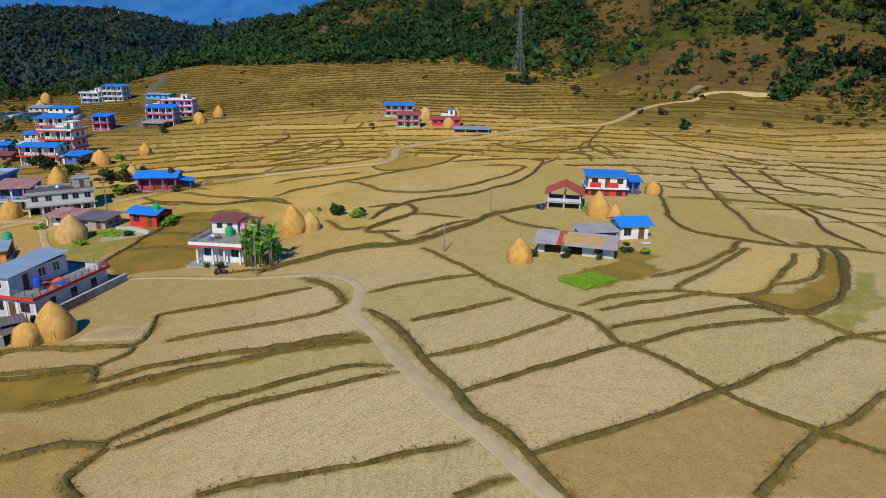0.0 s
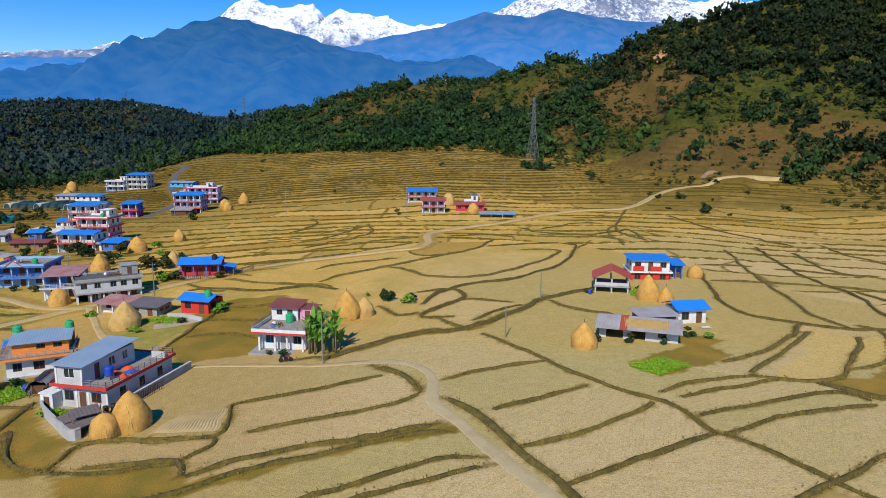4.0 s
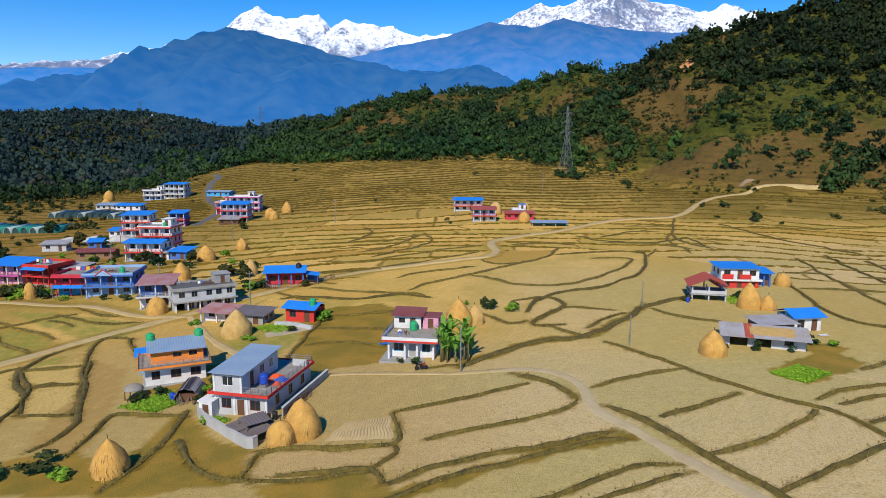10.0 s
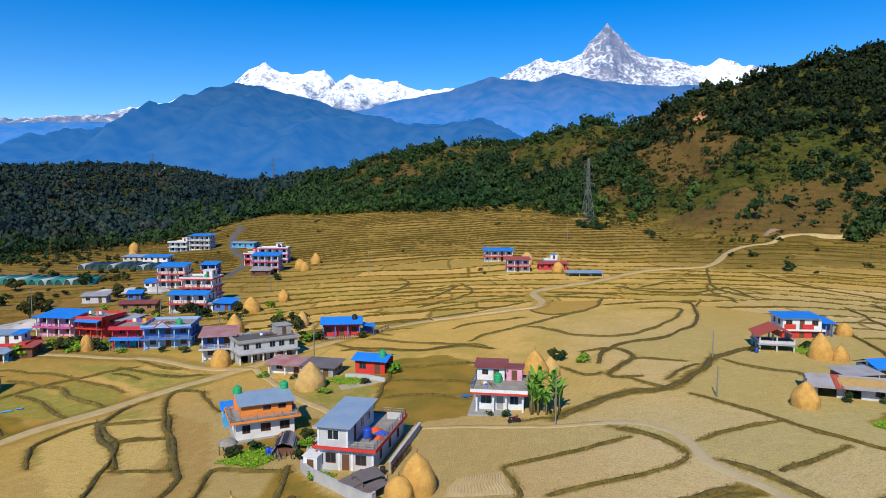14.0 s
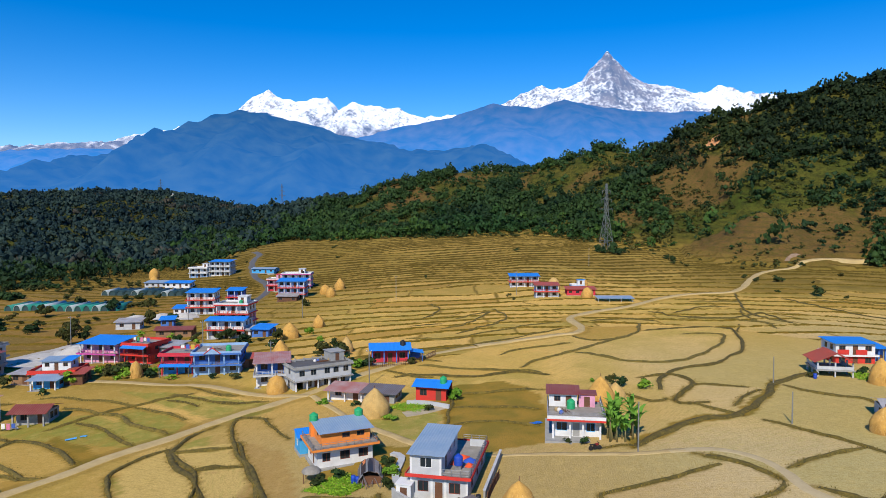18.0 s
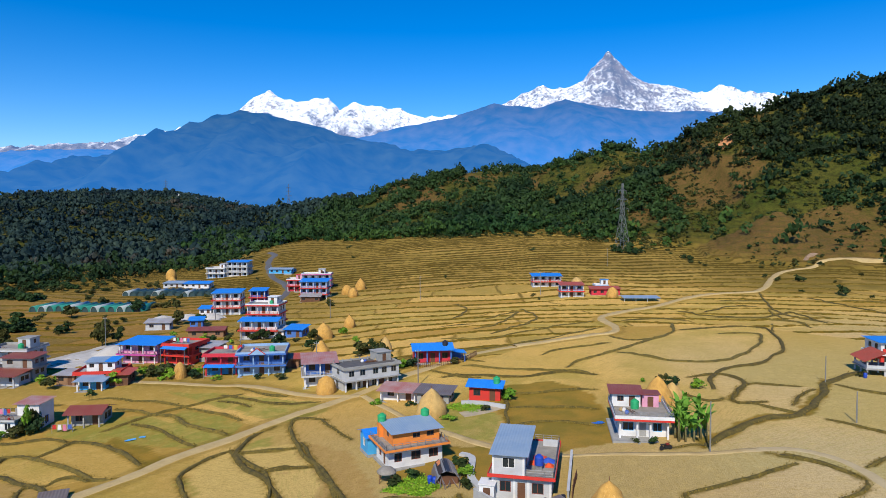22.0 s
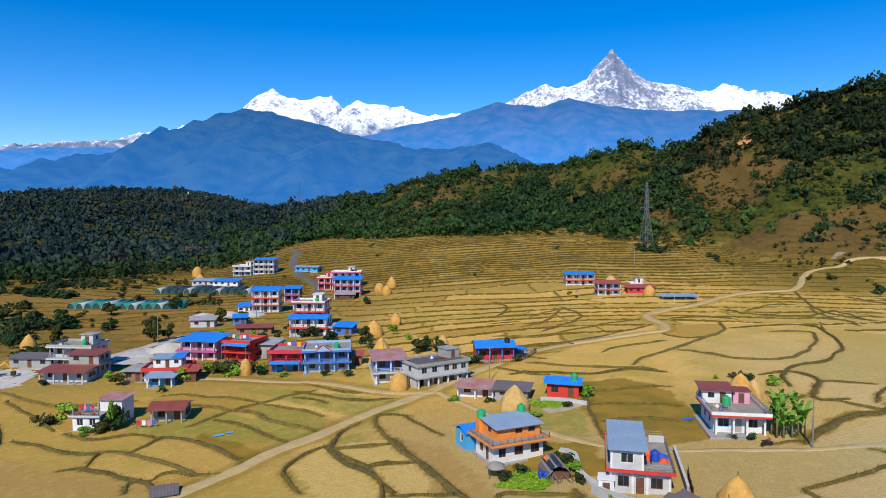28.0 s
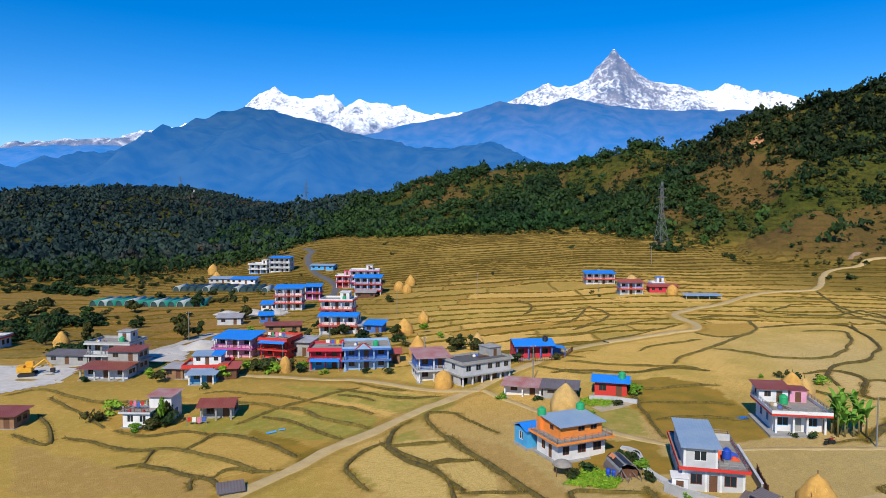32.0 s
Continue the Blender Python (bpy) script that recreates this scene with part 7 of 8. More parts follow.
for k, (x, y, r, h, sh) in enumerate((
        (-1.4, 66.0, 1.9, 4.0, 0), (-3.1, 64.0, 1.45, 2.5, 1), (-18.4, 59.2, 1.6, 3.5, 0), (-20.8, 104.6, 2.3, 4.4, 0), (-41.0, 120.3, 1.7, 3.2, 1), (-47.3, 147.0, 2.0, 4.6, 0),
        (-52.6, 176.5, 2.4, 4.3, 0), (-48.3, 194.0, 1.6, 3.4, 0), (-33.5, 154.0, 1.6, 3.7, 0), (-58.5, 290.0, 2.2, 5.0, 0), (-62.5, 277.0, 2.1, 4.0, 1), (-58.5, 268.0, 1.9, 3.4, 1), (15.6, 104.6, 2.1, 4.6, 0), (18.2, 105.8, 1.6, 3.2, 0),
        (51.0, 89.6, 1.75, 3.5, 0), (68.0, 116.6, 1.9, 4.6, 0), (70.7, 115.2, 1.35, 2.7, 0), (83.6, 136.0, 1.5, 2.6, 1), (32.0, 262.0, 2.4, 4.6, 1), (44.0, 262.0, 1.9, 4.6, 0), (41.0, 240.5, 2.0, 3.8, 1),
        (-91.0, 112.5, 1.7, 3.4, 1), (-74.5, 134.9, 1.2, 3.4, 1), (-94.0, 158.0, 2.2, 4.2, 1), (-139.0, 163.0, 1.8, 4.0, 0), (-170.0, 352.0, 2.6, 5.5, 1), (-160.0, 330.0, 2.2, 4.2, 0))):
    hay_stack(x, y, r, h, k + 1, k % 5 == 3, sh)


# ---- leaves, trees and shrubs ----
def leaf_material(name, a, b, c):
    m = bpy.data.materials.new(name)
    m.use_nodes = True
    n, l = m.node_tree.nodes, m.node_tree.links
    bs = n["Principled BSDF"]
    bs.inputs["Roughness"].default_value = 0.75
    bs.inputs["Specular IOR Level"].default_value = 0.2
    at, geo = n.new("ShaderNodeAttribute"), n.new("ShaderNodeNewGeometry")
    at.attribute_name = "tint"
    m1, m2 = n.new("ShaderNodeMix"), n.new("ShaderNodeMix")
    m1.data_type = m2.data_type = "RGBA"
    m1.inputs["A"].default_value, m1.inputs["B"].default_value, m2.inputs["B"].default_value = (*a, 1), (*b, 1), (*c, 1)
    l.new(at.outputs["Fac"], m1.inputs["Factor"])
    l.new(m1.outputs["Result"], m2.inputs["A"])
    r = n.new("ShaderNodeMapRange")
    r.inputs["From Min"].default_value, r.inputs["To Max"].default_value = 0.35, 0.7
    l.new(geo.outputs["Random Per Island"], r.inputs["Value"])
    l.new(r.outputs[0], m2.inputs["Factor"])
    l.new(m2.outputs["Result"], bs.inputs["Base Color"])
    return m


WOOD = leaf_material("forest_leaves", (0.008, 0.025, 0.008), (0.031, 0.066, 0.014), (0.015, 0.037, 0.012))
OLD_WOOD = leaf_material("old_wood_leaves", (0.006, 0.016, 0.005), (0.022, 0.038, 0.008), (0.011, 0.024, 0.007))
YOUNG_WOOD = leaf_material("young_wood_leaves", (0.011, 0.040, 0.010), (0.045, 0.094, 0.016), (0.024, 0.062, 0.013))
# leaf colours shifted to blue to stand for haze over the distant woods
HAZED_WOOD = leaf_material("hazed_forest_leaves", (0.007, 0.022, 0.026), (0.032, 0.056, 0.040), (0.014, 0.034, 0.032))
BARE_WOOD = leaf_material("leafless_twigs", (0.04, 0.042, 0.036), (0.065, 0.055, 0.04), (0.03, 0.04, 0.03))
SCRUB = leaf_material("scrub_leaves", (0.018, 0.034, 0.008), (0.070, 0.062, 0.014), (0.032, 0.052, 0.011))
FRESH = leaf_material("garden_leaves", (0.10, 0.22, 0.015), (0.21, 0.34, 0.025), (0.06, 0.15, 0.015))
DRY = leaf_material("dry_grass_blades", (0.18, 0.135, 0.024), (0.31, 0.21, 0.042), (0.11, 0.10, 0.02))
LUSH = leaf_material("lush_crop_leaves", (0.17, 0.36, 0.02), (0.30, 0.46, 0.03), (0.10, 0.24, 0.02))
BARK = mat("bark", (0.11, 0.08, 0.055), 0.95, (0.06, 0.045, 0.03), 3, 0.5, 0.02, 20)


def crown_template(n, seed, size=0.5, flat=0.8, core=4):
    """Leaf clumps round an uneven crown of radius 1 whose foot is at 0: corners and faces."""
    rnd = np.random.RandomState(seed)
    lobes = rnd.normal(size=(5, 3)) * (0.42, 0.42, 0.34) + (0, 0, 1.0)
    rad = rnd.uniform(0.42, 0.72, 5)
    verts, faces = [], []
    for k in range(n):
        c = k % 5
        d = rnd.normal(size=3)
        d /= np.linalg.norm(d)
        d[2] = abs(d[2]) * 0.9 - 0.25
        p = lobes[c] + d * rad[c]
        nrm = d + rnd.normal(size=3) * 0.55
        nrm /= np.linalg.norm(nrm)
        u = np.cross(nrm, (0.3, 0.2, 1.0))
        u /= np.linalg.norm(u)
        v = np.cross(nrm, u)
        s = size * rnd.uniform(0.6, 1.2)
        b = len(verts)
        verts += [p - u * s * 0.5, p + v * s * 0.45 + nrm * 0.06, p + u * s * 0.5, p - v * s * 0.5]
        faces.append((b, b + 1, b + 2, b + 3))
    if core:
        for c in range(core):
            b = len(verts)
            r = rad[c] * 0.85
            verts += [lobes[c] + np.array(q) * r for q in ((1, 0, 0), (0, 1, 0), (-1, 0, 0), (0, -1, 0), (0, 0, 0.9), (0, 0, -0.9))]
            faces += [(b + i, b + (i + 1) % 4, b + 4) for i in range(4)] + [(b + (i + 1) % 4, b + i, b + 5) for i in range(4)]
    V_ = np.array(verts)
    V_[:, 2] *= flat
    return V_, faces


def scatter(name, places, templates, material, label, category):
    """Many small plants joined in one mesh; places: x, y, z, radius, height, turn, tint."""
    out_v, loops, starts, tints = [], [], [], []
    nv = nl = 0
    places = np.asarray(places, float)
    for ti, (tv, tf) in enumerate(templates):
        sel = places[ti::len(templates)]
        if not len(sel):
            continue
        c, s = np.cos(sel[:, 5])[:, None], np.sin(sel[:, 5])[:, None]
        X = sel[:, 0:1] + (tv[:, 0] * c - tv[:, 1] * s) * sel[:, 3:4]
        Y = sel[:, 1:2] + (tv[:, 0] * s + tv[:, 1] * c) * sel[:, 3:4]
        Z = sel[:, 2:3] + tv[:, 2] * sel[:, 4:5]
        out_v.append(np.stack([X, Y, Z], -1).reshape(-1, 3))
        tints.append(np.repeat(sel[:, 6], len(tv)))
        flat = np.concatenate([np.array(q) for q in tf])
        sizes = np.array([len(q) for q in tf])
        offs = nv + np.arange(len(sel)) * len(tv)
        loops.append((flat[None] + offs[:, None]).ravel())
        st = np.concatenate([[0], np.cumsum(sizes)[:-1]])
        starts.append((st[None] + nl + np.arange(len(sel))[:, None] * len(flat)).ravel())
        nv += len(sel) * len(tv)
        nl += len(sel) * len(flat)
    me = bpy.data.meshes.new(name)
    me.vertices.add(nv)
    me.vertices.foreach_set("co", np.concatenate(out_v).astype(np.float32).ravel())
    me.loops.add(nl)
    me.loops.foreach_set("vertex_index", np.concatenate(loops).astype(np.int32))
    allst = np.concatenate(starts).astype(np.int32)
    me.polygons.add(len(allst))
    me.polygons.foreach_set("loop_start", allst)
    me.update(calc_edges=True)
    a = me.attributes.new("tint", "FLOAT", "POINT")
    a.data.foreach_set("value", np.concatenate(tints).astype(np.float32))
    me.materials.append(material)
    return tagged(new(name, me), label, category, kind="stuff")


def grid_level(x, y):
    i = np.clip(np.searchsorted(GX, x) - 1, 0, NX - 2)
    j = np.clip(np.searchsorted(GY, y) - 1, 0, NY - 2)
    u, v = (x - GX[i]) / (GX[i + 1] - GX[i]), (y - GY[j]) / (GY[j + 1] - GY[j])
    return (ZZ[j, i] * (1 - u) + ZZ[j, i + 1] * u) * (1 - v) + (ZZ[j + 1, i] * (1 - u) + ZZ[j + 1, i + 1] * u) * v


rs = np.random.RandomState(5)


def plant(n, x0, x1, y0, y1, chance, r, aspect):
    """Random places where chance(x, y) allows; r: least and most radius."""
    x, y = rs.uniform(x0, x1, n), rs.uniform(y0, y1, n)
    keep = rs.rand(n) < chance(x, y)
    x, y = x[keep], y[keep]
    rad = (r[0] + (r[1] - r[0]) * rs.rand(len(x)) ** 1.7) * (0.8 + 0.4 * rs.rand(len(x)))
    return np.stack([x, y, grid_level(x, y) - 0.15 * rad, rad, rad * rs.uniform(aspect[0], aspect[1], len(x)), rs.uniform(0, 6.28, len(x)), np.clip(0.4 + 0.75 * fbm(x, y, 40, 2) + rs.uniform(-0.35, 0.35, len(x)), 0, 1)], 1)


def hill_chance(x, y):
    h_, u = hills(x, y)
    clump = fbm(x, y, 38, 3)
    ridge = (0.95 - 0.85 * sm(0.05, 0.45, clump + 0.4 * sm(0.5, 0.95, u))) * (1 - sm(85, 125, x))
    open_slope = sm(85, 125, x) * (0.12 + 0.8 * sm(0.15, 0.5, fbm(x + 70, y + 20, 24, 3)))
    top = np.maximum(sm(160, 200, x) * sm(0.66, 0.8, u + 0.10 * clump), sm(225, 275, x) * sm(0.25, 0.5, u + 0.2 * clump))
    brow = 0.9 * sm(0.86, 0.96, u) * sm(60, 110, x) * sm(-0.35, 0.1, clump)
    on_spur = sm(-1, 3, spur(x, y) - valley(x, y)) * (y < 380)
    return np.maximum(np.maximum(ridge, open_slope), np.maximum(0.98 * top, brow)) * sm(0.02, 0.10, u) * (u < 1.15) * (1 - 0.9 * on_spur)


def west_chance(x, y):
    edge_y = np.interp(x, [-700, -420, -300, -240, -207, -180, -157, -145, -136], [300, 300, 305, 318, 345, 370, 388, 400, 432])
    return sm(-10, 25, y - edge_y) * (0.97 - 0.6 * sm(0.4, 0.75, fbm(x, y, 80, 3)) * sm(420, 520, y)) * (y < 1180)


FAR_TREES = [crown_template(33, 11 + k, 0.50, core=1) for k in range(5)]
DISTANT_TREES = [crown_template(13, 21 + k, 0.74, core=1) for k in range(5)]
BUSHES = [crown_template(13, 41 + k, 0.72, core=1) for k in range(5)]
NEAR_TREES = [crown_template(90, 31 + k, 0.42) for k in range(4)]
p_hill = plant(27000, -260, 420, 300, 660, hill_chance, (1.3, 5.2), (1.0, 1.7))
p_west = plant(20000, -820, -136, 296, 1180, west_chance, (1.8, 5.4), (1.0, 1.7))
p_up = hills(p_hill[:, 0], p_hill[:, 1])[1]
at_foot = (p_up + rs.uniform(-0.2, 0.2, len(p_hill)) < 0.2) & (p_hill[:, 0] < 150)
old = (p_hill[:, 0] > 150) & (p_up + rs.uniform(-0.1, 0.1, len(p_hill)) > 0.62) | (p_hill[:, 0] > 240)
scatter("hill_woods", p_hill[~at_foot & ~old], FAR_TREES, WOOD, "dense dark green broadleaf woods on the hill slopes", "woods")
scatter("old_woods", p_hill[old & ~at_foot], FAR_TREES, OLD_WOOD, "very dark old woods along the hill top", "woods")
scatter("foot_woods", p_hill[at_foot], FAR_TREES, YOUNG_WOOD, "fresh green young trees along the foot of the hill", "woods")
front = p_west[:, 1] + rs.uniform(-40, 40, len(p_west)) < np.interp(p_west[:, 0], [-420, -240, -157], [375, 385, 450])
scatter("valley_edge_woods", p_west[front], FAR_TREES, WOOD, "green trees at the edge of the valley woods", "woods")
p_west = p_west[~front]
grey_patch = fbm(p_west[:, 0] + 300, p_west[:, 1], 70, 3) + rs.uniform(-0.4, 0.4, len(p_west)) > 0.85
scatter("valley_woods", p_west[~grey_patch], DISTANT_TREES, HAZED_WOOD, "dark wooded hill across the valley, tinted blue for haze", "woods")
scatter("leafless_trees", p_west[grey_patch], DISTANT_TREES, BARE_WOOD, "grey-brown leafless trees among the valley woods", "woods")


def scrub_chance(x, y):
    h_, u = hills(x, y)
    return np.where(u > 0.01, 0.85 * sm(-0.35, 0.3, fbm(x + 200, y, 28, 3)) * (1 - 0.75 * sm(-1, 3, spur(x, y) - valley(x, y)) * (y < 380)), 0.0) * (u < 1.05)


scatter("hill_scrub", plant(17000, -40, 420, 285, 560, scrub_chance, (0.7, 2.2), (0.7, 1.2)), BUSHES, SCRUB, "scattered green and brown bushes on the hill slope", "bushes")


def terrace_chance(x, y):
    west = sm(-105, -125, x) * sm(150, 175, y) * (1 - sm(330, 350, y)) * 0.9 * sm(-0.3, 0.35, fbm(x, y, 22, 2)) * (0.35 + 0.65 * sm(-165, -185, x))
    foot = 0.35 * sm(95, 130, x) * sm(215, 245, y) * sm(0.1, 0.5, fbm(x, y, 18, 2))
    thin = 0.012 * (y > 230)
    return np.maximum(np.maximum(west, foot), thin) * (hills(x, y)[1] <= 0.02)


scatter("terrace_bushes", plant(4200, -330, 260, 150, 420, terrace_chance, (0.8, 2.2), (0.8, 1.3)), NEAR_TREES, SCRUB, "bushes along the field terraces", "bushes")


def tree(x, y, h, r, seed, label, leaves=WOOD, trunk_h=0.06, n=300):
    t = thing("tree", x, y, 37 * seed, label, "tree")
    rnd = random.Random(seed)
    bm = bmesh.new()
    lathe(bm, [(0.06 * r + 0.10, -0.3), (0.05 * r + 0.07, h * trunk_h), (0.03 * r + 0.03, h * 0.75)], 8, 0, 0, 0.2, seed)
    part("trunk", bm, BARK, t, smooth=True)
    for k in range(5):
        a = 2 * math.pi * k / 5 + rnd.uniform(-0.4, 0.4)
        bm = bmesh.new()
        rod(bm, (0, 0, h * (trunk_h + 0.06 * k)), (math.cos(a) * r * 0.65, math.sin(a) * r * 0.65, h * (trunk_h + 0.2 + 0.09 * k)), 0.05, 5)
        part("limb", bm, BARK, t)
    tv, tf = crown_template(n, seed + 100, 0.36, 1.0)
    t2, f2 = crown_template(n // 2, seed + 200, 0.36, 1.0)
    cv = np.concatenate([tv * (r, r, h * (1 - trunk_h) * 0.56), t2 * (r * 0.95, r * 0.95, h * 0.34)]) + (0, 0, h * trunk_h * 0.6)
    tf = tf + [tuple(i + len(tv) for i in q) for q in f2]
    ob = raw("crown", cv, tf, leaves, t, False)
    at = ob.data.attributes.new("tint", "FLOAT", "POINT")
    at.data.foreach_set("value", np.full(len(cv), rnd.random(), np.float32))
    return t


for k, (x, y, h, r) in enumerate(((-144.4, 165, 10.5, 2.6), (-111.7, 173.5, 8.0, 2.4), (-109.9, 178.6, 5.2, 1.8), (-135.3, 195, 4.8, 2.6), (-107.5, 212, 9.5, 2.4), (-119.2, 190, 6.5, 2.6), (-135.3, 242, 7.0, 3.0), (-181, 214, 6.5, 3.2), (-172, 215, 5.5, 3.0), (-157, 208, 6.5, 3.4), (-152, 228, 6.0, 3.0),
                                  (-150.6, 174, 9.0, 2.6), (-159.8, 190, 6.0, 3.2), (-72.8, 179, 3.6, 1.8), (-69.4, 178, 3.8, 1.7), (-83, 176, 4.0, 1.6), (-39, 152, 4.5, 2.6), (-34.5, 150.5, 4.0, 2.2), (-100, 213, 5, 2.2), (-128, 160, 6.0, 2.2), (-137, 171, 7.0, 2.0), (-63, 171, 4, 2), (-55, 172, 4.5, 1.8))):
    tree(x, y, h * 0.7, r * 0.8, k + 1, "dark green broadleaf tree among village fields" if h > 5.5 else "small green tree beside the houses", SCRUB if k % 3 else WOOD)


hedges = []
for pts, n in ((((-174, 188), (-164, 195), (-157, 197), (-149, 201)), 46), (((-236, 280), (-230, 292), (-216, 284), (-195, 277)), 60), (((-224, 300), (-218, 322), (-206, 318)), 40), (((-160, 172), (-152, 176), (-146, 172)), 22), (((-120, 152), (-128, 152), (-136, 156)), 18)):
    line = smooth_line(pts, 1.0)
    for _ in range(n):
        q = line[rs.randint(len(line))] + rs.normal(size=2) * (1.5, 2.6)
        r_ = rs.uniform(1.1, 2.5)
        hedges.append((q[0], q[1], level(*q) - 0.2, r_, r_ * rs.uniform(0.8, 1.2), rs.uniform(0, 6.28), rs.rand()))
scatter("hedges", hedges, NEAR_TREES, WOOD, "rounded dark green hedge bushes between brown fields", "bushes")


def shrub(x, y, r, h, seed, leaves=SCRUB, label="green garden shrub beside a house"):
    t = thing("shrub", x, y, 53 * seed, label, "shrub")
    tv, tf = crown_template(130, seed + 300, 0.36, 1.0)
    ob = raw("foliage", tv * (r, r, h * 0.62) - (0, 0, 0.12 * h), tf, leaves, t, False)
    at = ob.data.attributes.new("tint", "FLOAT", "POINT")
    at.data.foreach_set("value", np.full(len(tv), (seed * 0.37) % 1.0, np.float32))
    return t


CREEPER = [(-86.9, 104.9, 1.0, 4.6), (-86.2, 105.8, 0.9, 4.2), (-87.2, 104.4, 1.2, 2.6)]
for k, (x, y, r, h) in enumerate(CREEPER):
    shrub(x, y, r, h, 90 + k, FRESH if k == 0 else SCRUB, "green creeper grown up a house wall")
SHRUBS = [(-79.2, 136.2, 1.9, 2.4), (-76.4, 134.6, 1.7, 2.2), (-71.4, 133.4, 1.3, 1.8), (-81.5, 138.0, 1.4, 2.0), (-87.2, 131.0, 1.8, 2.8), (-86.9, 106.4, 1.6, 3.4), (-88.6, 104.4, 1.3, 1.8), (-98.5, 111.7, 1.8, 2.6),
          (-26.0, 137.0, 1.5, 2.2), (-17.0, 138.5, 1.2, 1.5), (-7.8, 111.4, 1.3, 2.2), (21.6, 115.0, 1.2, 1.8), (20.4, 118.6, 0.7, 1.2), (17.2, 118.7, 0.5, 0.8), (69.5, 124.2, 1.2, 1.6), (58.5, 121.5, 1.0, 1.4), (64.5, 92.6, 0.9, 1.0), (67.4, 94.4, 0.9, 1.1),
          (58.2, 91.6, 0.9, 1.2), (-18.0, 101.5, 0.9, 0.9), (-16.8, 83.5, 0.9, 1.2), (-15.8, 75.6, 0.9, 1.4), (-33.0, 60.0, 1.4, 1.4), (-29.8, 59.0, 1.3, 1.2), (-26.0, 60.0, 1.5, 1.3), (-22.6, 58.4, 1.2, 1.1), (-19.8, 60.2, 0.9, 1.0), (-12.0, 105.8, 0.9, 1.1),
          (-66.0, 132.0, 0.9, 1.3), (-57.0, 131.6, 1.0, 1.2), (-52.6, 131.0, 1.2, 1.4), (-83.8, 137.6, 1.5, 2.3), (-90.4, 134.8, 1.2, 2.4), (-98.6, 128.6, 1.6, 2.4), (-101.5, 131.0, 1.4, 2.0), (-113.5, 128.6, 1.0, 1.4), (-88.8, 103.2, 1.5, 2.0),
          (-90.6, 103.0, 1.2, 1.5), (-86.4, 104.0, 1.2, 2.2), (-98.6, 107.0, 1.5, 2.6), (-30.5, 112.0, 0.9, 1.2), (-24.6, 110.4, 0.8, 1.0), (-9.0, 112.0, 0.9, 1.3), (-28.4, 136.0, 1.2, 1.6), (-29.8, 138.4, 1.3, 2.0), (-16.0, 81.2, 1.0, 1.4), (-15.8, 79.0, 1.1, 1.6),
          (-22.4, 79.4, 0.9, 1.2), (-24.6, 77.4, 1.0, 1.3), (-13.0, 69.6, 0.7, 0.9), (9.4, 86.8, 0.7, 0.8), (7.4, 87.6, 0.5, 0.6), (70.4, 93.6, 0.8, 1.0), (62.6, 91.0, 0.8, 0.9), (53.2, 92.0, 0.9, 1.1), (24.4, 113.4, 1.3, 1.5), (25.6, 114.6, 0.9, 1.1), (20.2, 115.8, 0.6, 1.9),
          (-88.9, 183.2, 1.2, 1.6), (-88.6, 189.2, 1.4, 2.0), (-79.9, 179.3, 1.3, 1.8), (-76.9, 173.1, 1.1, 1.5), (-79.6, 190.8, 1.3, 2.4), (-81.7, 137.5, 1.3, 1.9), (-79.5, 137.3, 1.5, 2.2), (-77.6, 138.6, 1.2, 1.7), (-73.8, 138.1, 1.5, 2.2), (-71.1, 135.9, 1.3, 1.8), (-53.3, 164.8, 1.6, 2.6), (-51.0, 158.4, 1.2, 1.8), (-47.0, 177.0, 1.4, 2.6), (-34.6, 161.9, 1.2, 1.8), (-38.1, 160.9, 1.5, 2.4), (-42.6, 167.8, 1.1, 1.5), (-107.1, 140.8, 1.2, 1.4), (-106.6, 136.1, 0.9, 1.1), (-100.1, 134.4, 1.3, 1.9), (-87.4, 124.3, 1.0, 1.4), (-88.3, 131.1, 1.1, 2.0), (-27.7, 138.0, 0.9, 1.3), (-24.1, 144.3, 1.0, 1.6), (-59.3, 172.5, 1.1, 1.4), (-97.6, 185.3, 1.2, 1.8)]
for k, (x, y, r, h) in enumerate(SHRUBS):
    shrub(x, y, r, h, k + 1, (SCRUB, FRESH, WOOD)[k % 3])

# blades of dry grass along the bunds
blades = []
for w, line in BUND_LINES:
    if line[:, 1].mean() > 130:
        continue
    for a, b in zip(line[:-1], line[1:]):
        for _ in range(int(np.linalg.norm(b - a) * 7)):
            q = a + (b - a) * rs.rand() + rs.normal(size=2) * (0.18 + 0.16 * w)
            if road_near[np.searchsorted(GY, q[1]), np.searchsorted(GX, q[0])] < 0.35:
                continue
            blades.append((q[0], q[1], level(*q) + 0.1, rs.uniform(0.12, 0.26), rs.uniform(0.12, 0.3), rs.uniform(0, 6.28), rs.rand()))
TUFT = []
for k in range(3):
    rnd = np.random.RandomState(70 + k)
    vs, fs = [], []
    for i in range(7):
        a, t_ = rnd.uniform(0, 6.28), rnd.uniform(0.3, 0.9)
        d = np.array([math.cos(a), math.sin(a), 0])
        s = np.array([-d[1], d[0], 0]) * 0.13
        b = len(vs)
        vs += [d * 0.15 - s, d * 0.15 + s, d * t_ + (0, 0, rnd.uniform(0.6, 1.1))]
        fs.append((b, b + 1, b + 2))
    TUFT.append((np.array(vs), fs))
scatter("bund_grass", blades, TUFT, DRY, "tufts of dry grass on the field bunds", "grass")


